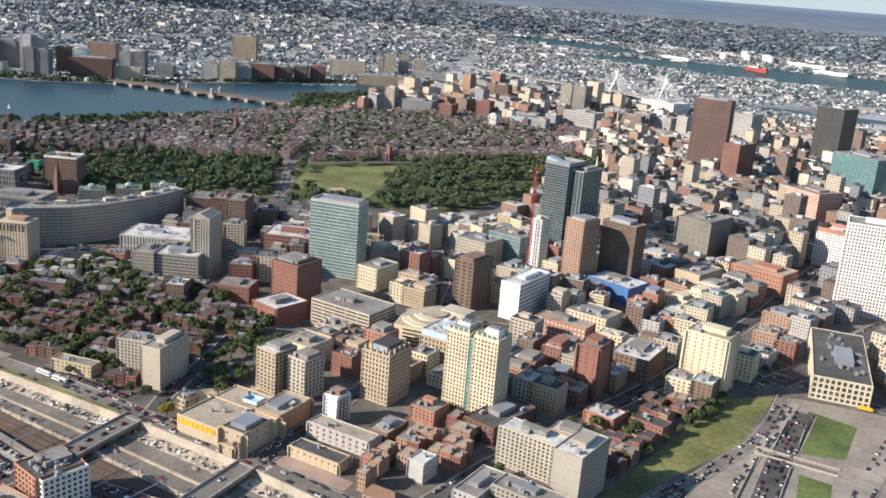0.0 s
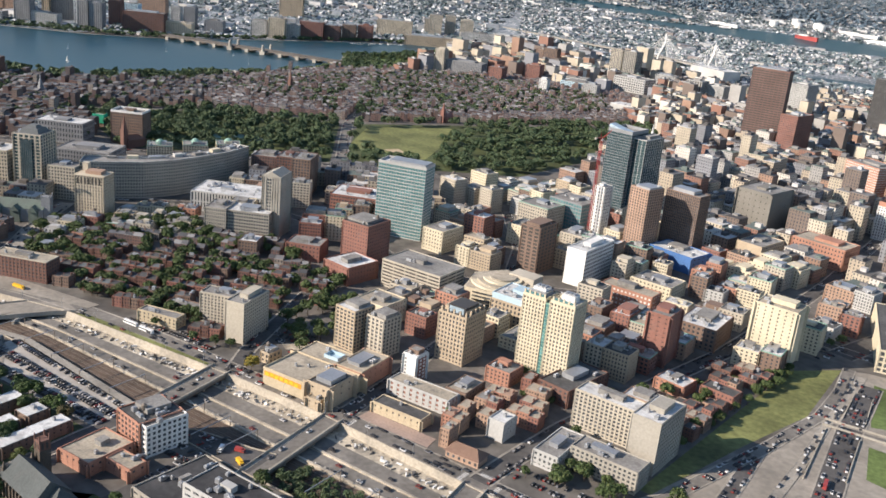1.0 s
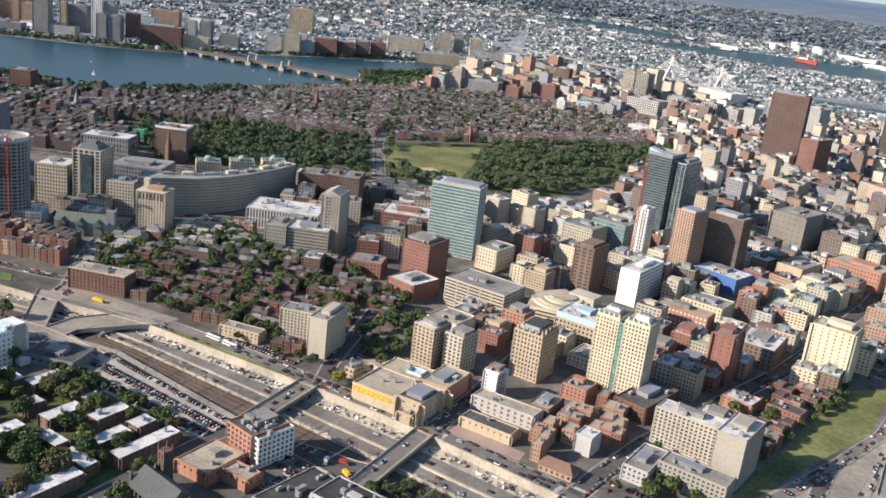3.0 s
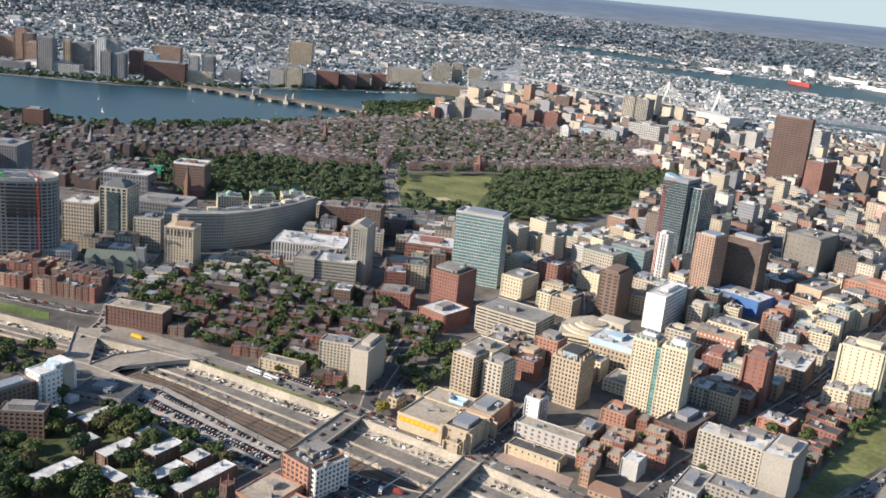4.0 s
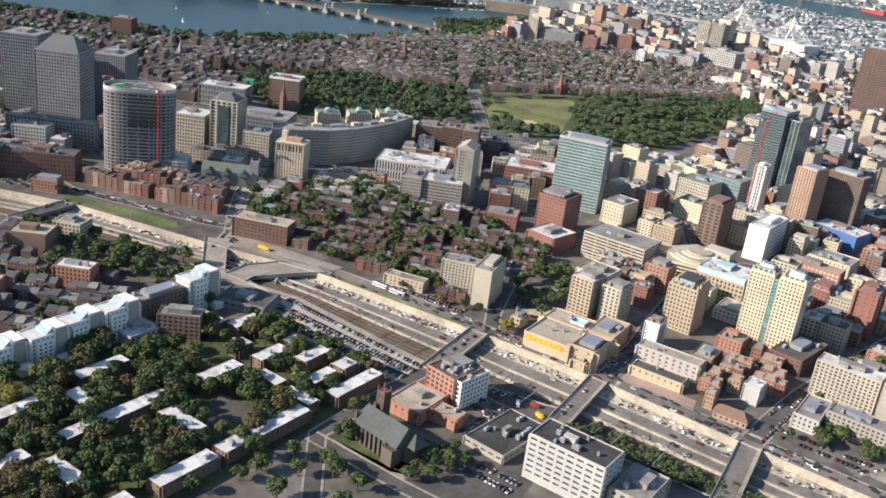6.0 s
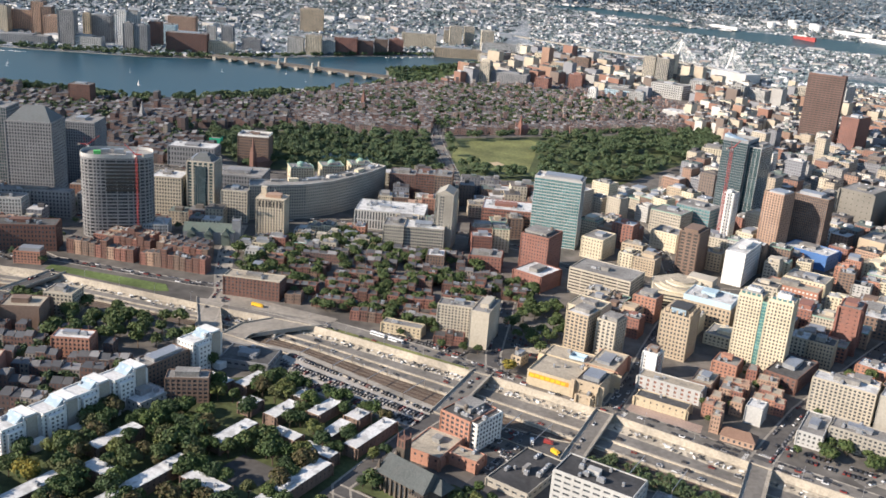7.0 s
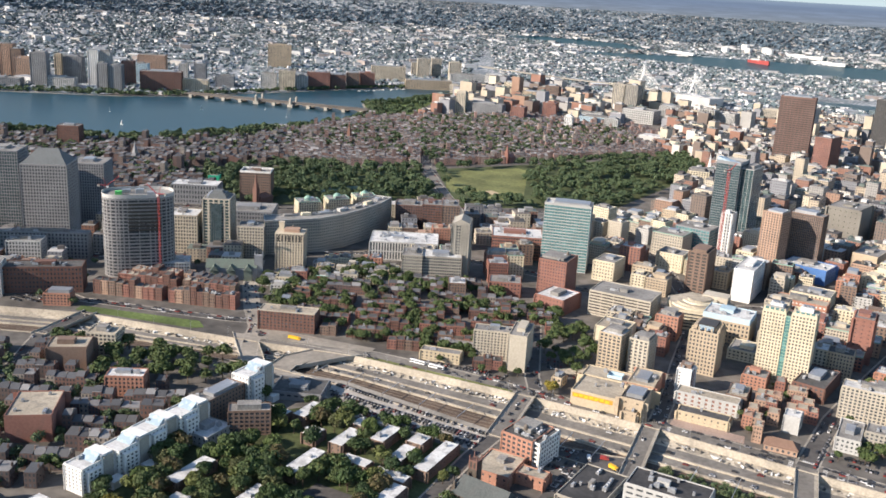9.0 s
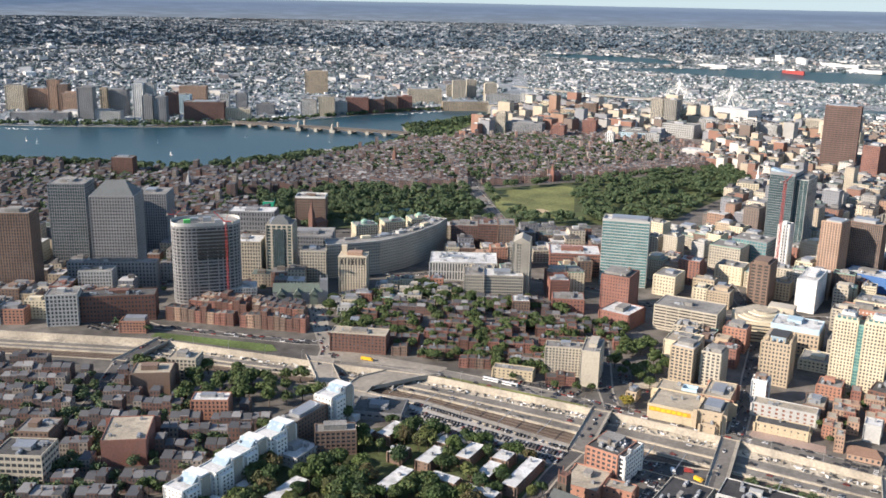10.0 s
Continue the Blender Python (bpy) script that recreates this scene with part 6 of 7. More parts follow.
for poly, n, wl_, hl in ((CAMBRIDGE, 4600, (7, 13), (4, 7)), (CHARLES, 3400, (7, 13), (5, 8)), (FARLAND, 7000, (9, 17), (4, 7))):
    x, y = scatter(poly, n)
    ok = np.hypot(x - HUB[0], y - HUB[1]) < 7600
    for wpoly in WATERS:
        ok &= ~inside(wpoly, x, y)
    x, y = x[ok], y[ok]
    n = len(x)
    w, d, h = fr.uniform(*wl_, n), fr.uniform(8, 14, n), fr.uniform(*hl, n)
    q = fr.choice([0.2, 0.2 + math.pi / 2, -0.4, 0.7], n)
    towns.boxes(x, y, 0, w, d, h, q, 0)
    flat = fr.random(n) < 0.4
    towns.boxes(x[flat], y[flat], h[flat], w[flat] * 0.97, d[flat] * 0.97, 0.5, q[flat], 1)
    towns.gables(x[~flat], y[~flat], h[~flat], w[~flat], d[~flat], 2.6, q[~flat], 1)
for poly, n, wl_, hl in ((CAMBRIDGE, 260, (20, 56), (8, 18)), (CHARLES, 120, (25, 60), (8, 14)), (FARLAND, 500, (30, 80), (8, 14))):
    x, y = scatter(poly, n)
    ok = np.hypot(x - HUB[0], y - HUB[1]) < 7600
    for wpoly in WATERS:
        ok &= ~inside(wpoly, x, y)
    x, y = x[ok], y[ok]
    n = len(x)
    w, d, h, q = fr.uniform(*wl_, n), fr.uniform(20, 45, n), fr.uniform(*hl, n), fr.choice([0.2, -0.4, 0.7], n)
    towns.boxes(x, y, 0, w, d, h, q, 2)
    towns.boxes(x, y, h, w * 0.98, d * 0.98, 0.8, q, 1)
q = fr.uniform(0.85, 2.75, 6500)
r = 7400 + 10500 * fr.random(6500) ** 1.9
x, y = HUB[0] + r * np.cos(q), HUB[1] + r * np.sin(q)
w, h = fr.uniform(9, 24, 6500), fr.uniform(5, 9, 6500)
towns.boxes(x, y, 0, w, w * 0.8, h, fr.choice([0.2, -0.4, 0.7], 6500), fr.choice([0, 0, 2], 6500), top=1)
lone("suburb_houses", towns, [WOOD_WALL, FAR_ROOF_HAZE, FAR_WALL], "countless small houses and sheds of the far suburbs", "houses", "stuff", warp=far)
for k, wpoly in enumerate(WATERS):
    ob = sheet(f"harbour_{k + 1}", wpoly, 1.0, WATER, "distant blue harbour water", "water", grab=False)
    bm = bmesh.new()
    bm.from_mesh(ob.data)
    bmesh.ops.subdivide_edges(bm, edges=bm.edges[:], cuts=5, use_grid_fill=True)
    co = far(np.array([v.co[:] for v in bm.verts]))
    for v, c in zip(bm.verts, co):
        v.co = c
    bm.to_mesh(ob.data)
    bm.free()

# towers along the far bank
for x, y, w, h, wall in (
    (-2701, 1459, 51, 72, TAN_LIGHT), (-2673, 1522, 66, 61, BRICK_PINK), (-2606, 1521, 33, 90, BRICK_PINK), (-2564, 1518, 29, 80, BRICK_BROWN), (-2501, 1496, 53, 60, BRICK_PINK), (-2367, 1435, 40, 88, STONE_GREY),
    (-2401, 1527, 17, 78, TAN), (-2386, 1557, 59, 72, GREY), (-2309, 1568, 27, 94, WHITE), (-2298, 1595, 34, 90, PALE), (-2204, 1504, 26, 71, STONE_GREY), (-2179, 1525, 32, 68, GREY),
    (-2260, 1645, 31, 66, BRICK_DARK), (-2295, 1726, 39, 52, SKYBLUE), (-2115, 1626, 108, 51, BRICK_DARK), (-2454, 1927, 84, 56, BRICK_PINK), (-2235, 1837, 25, 52, PALE), (-2137, 1803, 31, 62, GREY),
    (-2065, 1685, 95, 30, TAN_LIGHT), (-2075, 1837, 51, 31, GREY), (-2336, 1460, 100, 24, PALE), (-2451, 1349, 151, 21, GREY), (-2360, 2453, 80, 81, TAN), (-1978, 1917, 44, 43, PALE),
    (-1920, 1929, 44, 56, TAN_LIGHT), (-1904, 1980, 34, 40, PALE), (-1884, 2035, 66, 49, BRICK), (-1848, 2085, 45, 42, BRICK_DARK), (-1830, 2140, 39, 46, BRICK_BROWN), (-1813, 2195, 43, 45, BRICK),
    (-1881, 2428, 112, 48, TAN_LIGHT), (-1924, 2676, 21, 46, BEIGE), (-1869, 2643, 41, 65, BEIGE), (-1854, 2710, 33, 64, BEIGE), (-1744, 2648, 40, 62, BEIGE), (-1665, 2321, 145, 28, TAN),
    (-1692, 2643, 119, 26, PALE),
):
    fronted("riverside_tower", wall.name + " block beyond the far river bank", (x, y), w, min(w, 36), h, 35, None, 5, wall, GLASS, 0.5, 0.4, units=2, house=0.5, group="towers beyond the river")
# the hospital quarter by the river
for k, (x, y, w, h) in enumerate([(-1321, 1879, 24, 58), (-1527, 2238, 34, 34), (-1546, 2561, 74, 44), (-1422, 2404, 35, 41), (-1265, 1902, 96, 34), (-1263, 2202, 49, 43), (-1241, 2302, 39, 55), (-1162, 1884, 33, 38), (-1120, 1991, 34, 44), (-1011, 1846, 18, 36), (-1026, 2012, 78, 28), (-985, 1970, 84, 24), (-925, 1909, 32, 34), (-868, 2218, 51, 44), (-619, 2290, 64, 54), (-649, 1961, 70, 22), (-386, 2483, 80, 45), (-570, 1316, 35, 42)]):
    wall = (BEIGE, BEIGE, PALE, CREAM, GREY, TAN, BRICK_BROWN, BRICK, BRICK, WHITE, PALE, SKYBLUE, PALE, PALE, BEIGE, BRICK, PALE, CREAM)[k]
    fronted("hospital_block", wall.name + " block in the hospital quarter", (x, y), w, min(w, 34), h, 10, None, 4.5, wall, GLASS, 0.45, 0.4, units=1, house=0.5, group="hospital quarter")

# ---- river bridge ----
lb = thing("river_bridge", (-1740, 1654, 0), "long stone and steel arch bridge with pairs of small towers", "bridge", turn=math.degrees(math.atan2(109, 494)))
BRIDGE_STONE = surface("weathered bridge granite", [(0.13, 0.115, 0.10)])
part("deck", Heap().boxes(0, 0, 8, 520, 26, 2.0, bottom=True), BRIDGE_STONE, lb)
for s in (-1, 1):
    part("parapet", Heap().boxes(0, s * 12.8, 10.0, 520, 0.8, 1.4), BRIDGE_STONE, lb)
for k in range(11):
    x = -240 + 48 * k
    part("pier", Heap().boxes(x, 0, 0, 9 if k not in (4, 6) else 14, 36 if k not in (4, 6) else 44, 8), CONCRETE, lb)
    if k in (4, 6):
        for s in (-1, 1):
            part("tower", Heap().tube([(x, s * 18, 8), (x, s * 18, 20), (x, s * 18, 21), (x, s * 18, 25)], [4.2, 3.6, 4.0, 0.4], 10), CONCRETE, lb)
    if k < 10:
        part("arch", Heap().add([(x + 4 + 40 * i / 10, s, 3 + 4.6 * math.sin(math.pi * i / 10)) for s in (-14, 14) for i in range(11)] + [(x + 4 + 40 * i / 10, s, 8) for s in (-14, 14) for i in range(11)], [[o + i, o + i + 1, 22 + o + i + 1, 22 + o + i] for o in (0, 11) for i in range(10)], 0), STEEL, lb)

# ---- cable-stayed bridge ----
zb = thing("cable_stayed_bridge", (-1060, 2890, 0), "pale cable-stayed bridge with two pointed towers", "bridge", turn=math.degrees(math.atan2(-116, 220)))
part("deck", Heap().boxes(0, 0, 14, 520, 40, 3, bottom=True), CONCRETE, zb)
for x in (-115, 115):
    part("tower", Heap().tube([(x, -24, 0), (x, -20, 20), (x, 0, 62), (x, 0, 92)], [3.4, 3.2, 3, 1.6], 6).tube([(x, 24, 0), (x, 20, 20), (x, 0, 62)], [3.4, 3.2, 3], 6), WHITE, zb)
    for s in (-1, 1):
        for k in range(9):
            part("cable", Heap().tube([(x, 0, 88 - 3 * k), (x + s * (100 - 10 * k), s * 4, 17)], [0.5, 0.5], 4), WHITE, zb)
hw = Heap()
for (ax, ay), (bx, by) in zip([(-2100, 3300), (-1932, 3161), (-1500, 3020), (-1290, 2990)], [(-1932, 3161), (-1500, 3020), (-1290, 2990), (-1230, 2960)]):
    hw.boxes((ax + bx) / 2, (ay + by) / 2, 12, math.hypot(ax - bx, ay - by) + 6, 34, 3, math.atan2(by - ay, bx - ax), bottom=True)
lone("viaduct", hw, CONCRETE, "pale elevated highway viaduct north of the bridge", "viaduct", "structure")
tower("arena", "large pale arena with a white roof", (-860, 2650), 130, 70, 30, -24, 3, 12, PALE, GLASS, 0.8, 0.8, roof=ROOF_WHITE, units=0, blind="frlk")

# ---- state house ----
sh = thing("state_house", (-760, 1800, 0), "pale domed state house on the hill", "state house", turn=-8)
part("wing", Heap().boxes(0, 0, 0, 110, 40, 22), PALE, sh)
part("portico", Heap().boxes(0, -22, 0, 34, 8, 20), BRICK, sh)
part("roof", Heap().boxes(0, 0, 22, 108, 38, 1), ROOF_WHITE, sh)
dome = part("dome", Heap().tube([(0, 0, 22), (0, 0, 30), (0, 0, 36), (0, 0, 40), (0, 0, 43)], [9, 9, 8, 5, 0.5], 14), YELLOW, sh, "gilded dome")
part("lantern", Heap().tube([(0, 0, 42), (0, 0, 46), (0, 0, 49)], [1.6, 1.6, 0.1], 8), YELLOW, dome)


# ---- trees ----
def crown(heap, x, y, z, r, h, n, size, mat=0):
    """A lobed, gappy crown of leaf clumps."""
    lobes = int(rng.integers(8, 14))
    ang, rad = rng.uniform(0, 6.28, lobes), np.sqrt(rng.uniform(0.02, 0.42, lobes)) * r
    lx, ly = np.cos(ang) * rad, np.sin(ang) * rad
    lz = (0.30 + 0.45 * (1 - (rad / r) ** 2) * rng.uniform(0.6, 1.2, lobes)) * h
    lr = rng.uniform(0.34, 0.52, lobes) * r
    k = rng.integers(0, lobes, n)
    out = rng.normal(size=(n, 3))
    out[:, 2] += 0.35
    out /= np.linalg.norm(out, axis=1)[:, None]
    p = out * (lr[k] * rng.uniform(0.82, 1.06, n))[:, None] * np.array([1, 1, 0.85])
    p += np.stack([lx[k], ly[k], lz[k]], 1)
    p[:, 2] = np.maximum(p[:, 2], 0.3)
    heap.flakes(p + np.array([x, y, z]), size, mat, out)


TREES = []
for k in range(9):
    leaf, lab = ((LEAF, "leafy green deciduous tree with a rounded crown"), (LEAF, "leafy green deciduous tree with a rounded crown"), (LEAF, "leafy green deciduous tree with a rounded crown"), (LEAF, "leafy green deciduous tree with a rounded crown"), (LEAF, "leafy green deciduous tree with a rounded crown"), (LEAF, "leafy green deciduous tree with a rounded crown"), (LEAF_AUTUMN, "deciduous tree turning brown in autumn"), (LEAF_AUTUMN, "deciduous tree turning brown in autumn"), (LEAF_YELLOW, "bright yellow autumn tree beside the street"))[k]
    t = thing("tree", (0, 0, 0), lab, "tree", "street and yard trees")
    R, H = rng.uniform(5.2, 6.8), rng.uniform(7.5, 10.0)
    tk = Heap().tube([(0, 0, -0.3), (0.1, 0, 2.5), (0.2, 0.1, 5.0)], [0.38, 0.28, 0.2], 7)
    for j in range(5):
        q = j * 1.3 + k
        tk.tube([(0.1, 0, 2.4 + 0.3 * j), (math.cos(q) * R * 0.3, math.sin(q) * R * 0.3, 4.4 + 0.5 * j), (math.cos(q) * R * 0.6, math.sin(q) * R * 0.6, 5.6 + 0.7 * j)], [0.16, 0.1, 0.04], 5)
    part("trunk", tk, BARK, t)
    h = Heap()
    crown(h, 0, 0, 2.4, R, H, 950, 0.58)
    part("crown", h, leaf, t)
    TREES.append(t)


PLANTED, grove = [], Heap()


def plant(x, y, k=None, s=1.0):
    PLANTED.append(k)
    if len(PLANTED) > 295 and k is None:
        crown(grove, x, y, 2.4 * s, rng.uniform(5.2, 6.8) * s, rng.uniform(7.5, 10) * s, 500, 0.8 * s)
        grove.boxes(x, y, 0, 0.6 * s, 0.6 * s, 5 * s, mat=1, taper=0.5)
        return None
    k = int(rng.choice(9, p=[0.16, 0.16, 0.15, 0.14, 0.14, 0.13, 0.06, 0.04, 0.02])) if k is None else k
    t = copy_thing(TREES[k], pose(x, y, 0, 0, 0, rng.uniform(0, 360)))
    t.scale = (s,) * 3
    return t


for poly, n, lo, hi in ((ESTATE, 330, 0.95, 1.5), ([(-700, 80), (-650, 80), (-650, 300), (-700, 300)], 16, 0.9, 1.4), ([(-880, 205), (-735, 230), (-690, 300), (-710, 318), (-880, 262)], 44, 1.0, 1.5), ([(-860, 500), (-770, 410), (-560, 425), (-560, 600), (-690, 640), (-800, 620)], 240, 0.75, 1.25),
                        ([(-548, 470), (-500, 470), (-470, 455), (-448, 500), (-490, 562), (-560, 610)], 46, 0.8, 1.2), ([(-600, 412), (-500, 424), (-500, 440), (-600, 436)], 8, 0.6, 0.9), ([(-245, 430), (-140, 430), (-150, 720), (-245, 600)], 44, 0.65, 1.05), ([(-474, 130), (-400, 130), (-400, 250), (-474, 200)], 16, 0.8, 1.2), ([(-365, 300), (-290, 300), (-280, 318), (-365, 316)], 5, 0.8, 1.1), ([(-320, 430), (-265, 430), (-265, 560), (-330, 560)], 8, 0.5, 0.8)):
    x, y = scatter(poly, n * 8)
    got = 0
    for a, b in zip(x, y):
        if got < n and free(a, b):
            plant(a, b, None, rng.uniform(lo, hi))
            w = 2.6 * lo
            take(corners((a + w / 2, b - w / 2), w, w, 0))
            got += 1
for a, b in [(-160, 728), (-158, 716), (-162, 704), (-160, 690), (-164, 676), (-166, 660), (-168, 640), (-172, 622), (-174, 600), (-178, 584), (-196, 640), (-188, 668), (-146, 812), (-140, 826), (-150, 840), (-250, 566), (-236, 596)]:
    plant(a, b, None, rng.uniform(0.6, 0.95))
for a, b in [(-404, 226), (-401, 236), (-399, 246), (-404, 214), (-396, 222), (-394, 232), (-400, 204), (-392, 212), (-460, 206), (-474, 236), (-470, 246), (-386, 238), (-388, 226)]:
    plant(a, b, int(rng.integers(0, 6)), rng.uniform(0.7, 1.0))
plant(-468, 416, 8, 1.0)
plant(-472, 420, 8, 0.8)
for t in TREES:
    t.matrix_basis = pose(-1180 + 14 * TREES.index(t), -80, 0)

woods = Heap()
for poly, n, size in ((GARDEN, 300, 1.9), (COMMON, 420, 1.9), ([(-1340, 900), (-1100, 760), (-1150, 700), (-1500, 800)], 60, 1.6), ([(-1420, 1200), (-1050, 1220), (-800, 1750), (-900, 1950), (-1300, 1850)], 1000, 1.6), ([(-2500, 480), (-1330, 500), (-1560, 1050), (-1860, 900)], 1050, 1.6), ([(-1300, -120), (-700, -120), (-700, 220), (-900, 220), (-1300, 60)], 900, 1.0), ([(-1340, 900), (-1220, 1060), (-1440, 1330), (-1600, 1080)], 60, 1.6)):
    x, y = scatter(poly, n)
    for a, b in zip(x, y):
        if (inside(FIELD, [a], [b])[0] or (abs((a + 845) * 0.787 + (b - 955) * 0.617) < 12 and b > 900 and poly is not GARDEN)):
            continue
        big = poly is GARDEN or poly is COMMON
        street = size == 1.6
        R = rng.uniform(6, 12) if big else rng.uniform(4, 7)
        crown(woods, a, b, rng.uniform(2, 4) if big else (8.5 if street else 1.5), R, rng.uniform(10, 17) if big else rng.uniform(6, 10), 330 if big else (200 if size == 1.0 else 55), 1.4 if big else (2.0 if street else size))
for a, b in zip(rng.uniform(-366, -236, 120), rng.uniform(322, 348, 120)):
    crown(woods, a, b, DEEP + 0.2, rng.uniform(2.5, 4.5), rng.uniform(4, 6.5), 160, 0.6)
for a, b in zip(*scatter([(-1180, 240), (-930, 320), (-860, 560), (-1180, 560)], 50)):
    if free(a, b):
        crown(woods, a, b, 1.5, rng.uniform(3.5, 5.5), rng.uniform(6, 9), 120, 1.0)
for (ax, ay), (bx, by) in zip(RIVER_S[1:-1], RIVER_S[2:]):
    L = math.hypot(bx - ax, by - ay)
    ux, uy = (bx - ax) / L, (by - ay) / L
    for _ in range(int(L / 4.5)):
        u, o = rng.uniform(0, L), rng.uniform(6, 46)
        crown(woods, ax + ux * u - uy * o, ay + uy * u + ux * o, 0.5, rng.uniform(6, 10), rng.uniform(10, 16), 60, 2.5)
x, y = scatter([(-2340, 1345), (-1990, 1640), (-2060, 1640), (-2420, 1330)], 120)
for a, b in zip(x, y):
    crown(woods, a, b, 1, 6, 8, 40, 2.2)
for poly, n in ((POINT, 110), (ESPLANADE, 330)):
    x, y = scatter(poly, n)
    for a, b in zip(x, y):
        crown(woods, a, b, 0.5, rng.uniform(5, 8.5), rng.uniform(9, 14), 70, 2.1)
for (ax, ay), (bx, by) in zip(RIVER_N[1:-2], RIVER_N[2:-1]):
    L = math.hypot(bx - ax, by - ay)
    ux, uy = (bx - ax) / L, (by - ay) / L
    for _ in range(int(L / 5)):
        u, o = rng.uniform(0, L), rng.uniform(10, 34)
        crown(woods, ax + ux * u - uy * o, ay + uy * u + ux * o, 0.5, rng.uniform(5, 8), rng.uniform(8, 12), 36, 2.6)
lone("street_trees", grove, [LEAF_MIX, BARK], "leafy green trees between the houses", "trees", "stuff")
lone("park_trees", woods, [LEAF_PARK], "dense green trees of the parks and river banks", "trees", "stuff")
fw = Heap()
# Far leaf flakes lie flat, tilted sunward, so that they look evenly lit.
SUN_LEAN = np.array([-0.25, -0.3, 1.0])
for poly, n in ((CAMBRIDGE, 8200), (CHARLES, 5600), (FARLAND, 14000)):
    x, y = scatter(poly, n)
    ok = np.hypot(x - HUB[0], y - HUB[1]) < 7600
    for wpoly in WATERS:
        ok &= ~inside(wpoly, x, y)
    x, y = x[ok], y[ok]
    for j in range(6):
        p = rng.normal(size=(len(x), 3)) * np.array([6, 6, 1.2]) + np.array([0, 0, 3.5])
        p[:, :2] += np.stack([x, y], 1)
        p[:, 2] = np.maximum(p[:, 2], 2)
        fw.flakes(p, 6.5, 0, SUN_LEAN)
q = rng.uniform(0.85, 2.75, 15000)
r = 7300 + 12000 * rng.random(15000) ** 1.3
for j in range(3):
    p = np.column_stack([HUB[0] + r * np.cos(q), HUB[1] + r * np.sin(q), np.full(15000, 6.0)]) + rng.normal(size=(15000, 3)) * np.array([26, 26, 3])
    fw.flakes(np.maximum(p, [-1e6, -1e6, 3]), 17, 1, SUN_LEAN)
lone("far_woods", fw, [LEAF_FAR_HAZE, LEAF_OUTER_HAZE], "scattered trees of the far suburbs in haze-tinted green", "trees", "stuff", warp=far)

# ---- cars ----
CARS = []
for k, (L, H, W) in enumerate(((4.5, 1.45, 1.8), (4.8, 1.75, 1.9), (5.6, 2.2, 2.0))):
    c = thing("car", (0, 0, 0), ("small painted saloon car with dark windows", "painted estate car with dark windows", "tall painted delivery van on the road")[k % 3], "car", "parked and driving cars")
    part("body", Heap().boxes(0, 0, 0.35, L, W, 0.62, taper=0.96, bottom=True).boxes([-0.3 * L, 0.3 * L], 0, 0, 0.62, W * 0.96, 0.4, bottom=True).boxes(-L * 0.06, 0, 1.0 + (H - 1.0) * 0.92, L * 0.42, W * 0.82, (H - 1.0) * 0.12), CAR_PAINT, c)
    part("glasshouse", Heap().boxes(-L * 0.06, 0, 0.96, L * (0.62 if k % 3 < 1 else 0.72), W * 0.92, (H - 1.0), taper=0.76), CAR_GLASS, c)
    CARS.append(c)


PARKED, traffic = [], Heap()


def park(x, y, z, turn):
    k = int(rng.choice(3, p=[0.62, 0.3, 0.08]))
    PARKED.append(k)
    if len(PARKED) > 280:
        q, L = radians(turn), 4.6 + 0.4 * k
        traffic.boxes(x, y, z + 0.2, L, 1.8, 0.75, q, 0, bottom=True)
        traffic.boxes(x - 0.3 * math.cos(q), y - 0.3 * math.sin(q), z + 0.95, L * 0.6, 1.65, 0.5, q, 1, taper=0.8)
        return None
    return copy_thing(CARS[k], pose(x, y, z, 0, 0, turn))


for f in (0.08, 0.36, 0.475, 0.74, 0.86):
    for u in np.arange(0.03, 0.97, 0.0205):
        if rng.random() < 0.86:
            a = np.array([-628 + (154) * u, 330 - 10 * u])
            b = np.array([-618 + 144 * u, 285 + 6 * u])
            p = a + (b - a) * f
            park(p[0], p[1], 0.07, 90 + rng.normal() * 2)
for x in np.arange(-900, 0, 17.0):
    n, s = along(NORTH, x), along(SOUTH, x)
    for f in (0.21, 0.28, 0.41, 0.47):
        if rng.random() < 0.35:
            xx = x + rng.uniform(-6, 6)
            park(xx, n + (s - n) * f, DEEP, 12 if x < -600 else 0)
for x in np.arange(-640, -110, 6.5):
    if rng.random() < 0.5:
        park(x, along(NORTH, x) + rng.choice([4.5, 9.5, 13.0]), 0.03, 4 if x < -466 else 0)
for y in np.arange(420, 800, 6.5):
    for line, e in (([-262, -256, -244, -231, -214, -204], 5), ([-377, -387, -399, -413, -430, -462], 4)):
        if rng.random() < 0.5:
            park(np.interp(y, [410, 505, 572, 640, 724, 800], line) + rng.choice([-e, e]), y, 0.18, 84 if e == 5 else 97)
for x in np.arange(-440, -376, 3.4):
    for y in (321.5, 329.5, 336):
        if rng.random() < 0.6 and inside(YARD, [x], [y])[0] and not -408 < x < -380:
            park(x, y, 0.13, 86)
for x in np.arange(-436, -400, 3.2):
    for y in (302, 312):
        if rng.random() < 0.7:
            park(x, y, 0.03, 90)
for y in np.arange(264, 300, 3.0):
    for x in (-409, -403):
        if rng.random() < 0.7:
            park(x, y + 6, 0.07, 0)
for x in np.arange(-386, -352, 3.0):
    for y in (236, 246):
        if rng.random() < 0.7:
            park(x, y, 0.07, 90)
for x in np.arange(-596, -508, 3.1):
    for y in (417.5, 423.5):
        if rng.random() < 0.75 and free(x, y):
            park(x, y + 0.06 * (x + 550), 0.03, 90)
for x in np.arange(-252, -190, 3.1):
    for y in (428, 438):
        if rng.random() < 0.75:
            park(x, y, 0.03, 90)
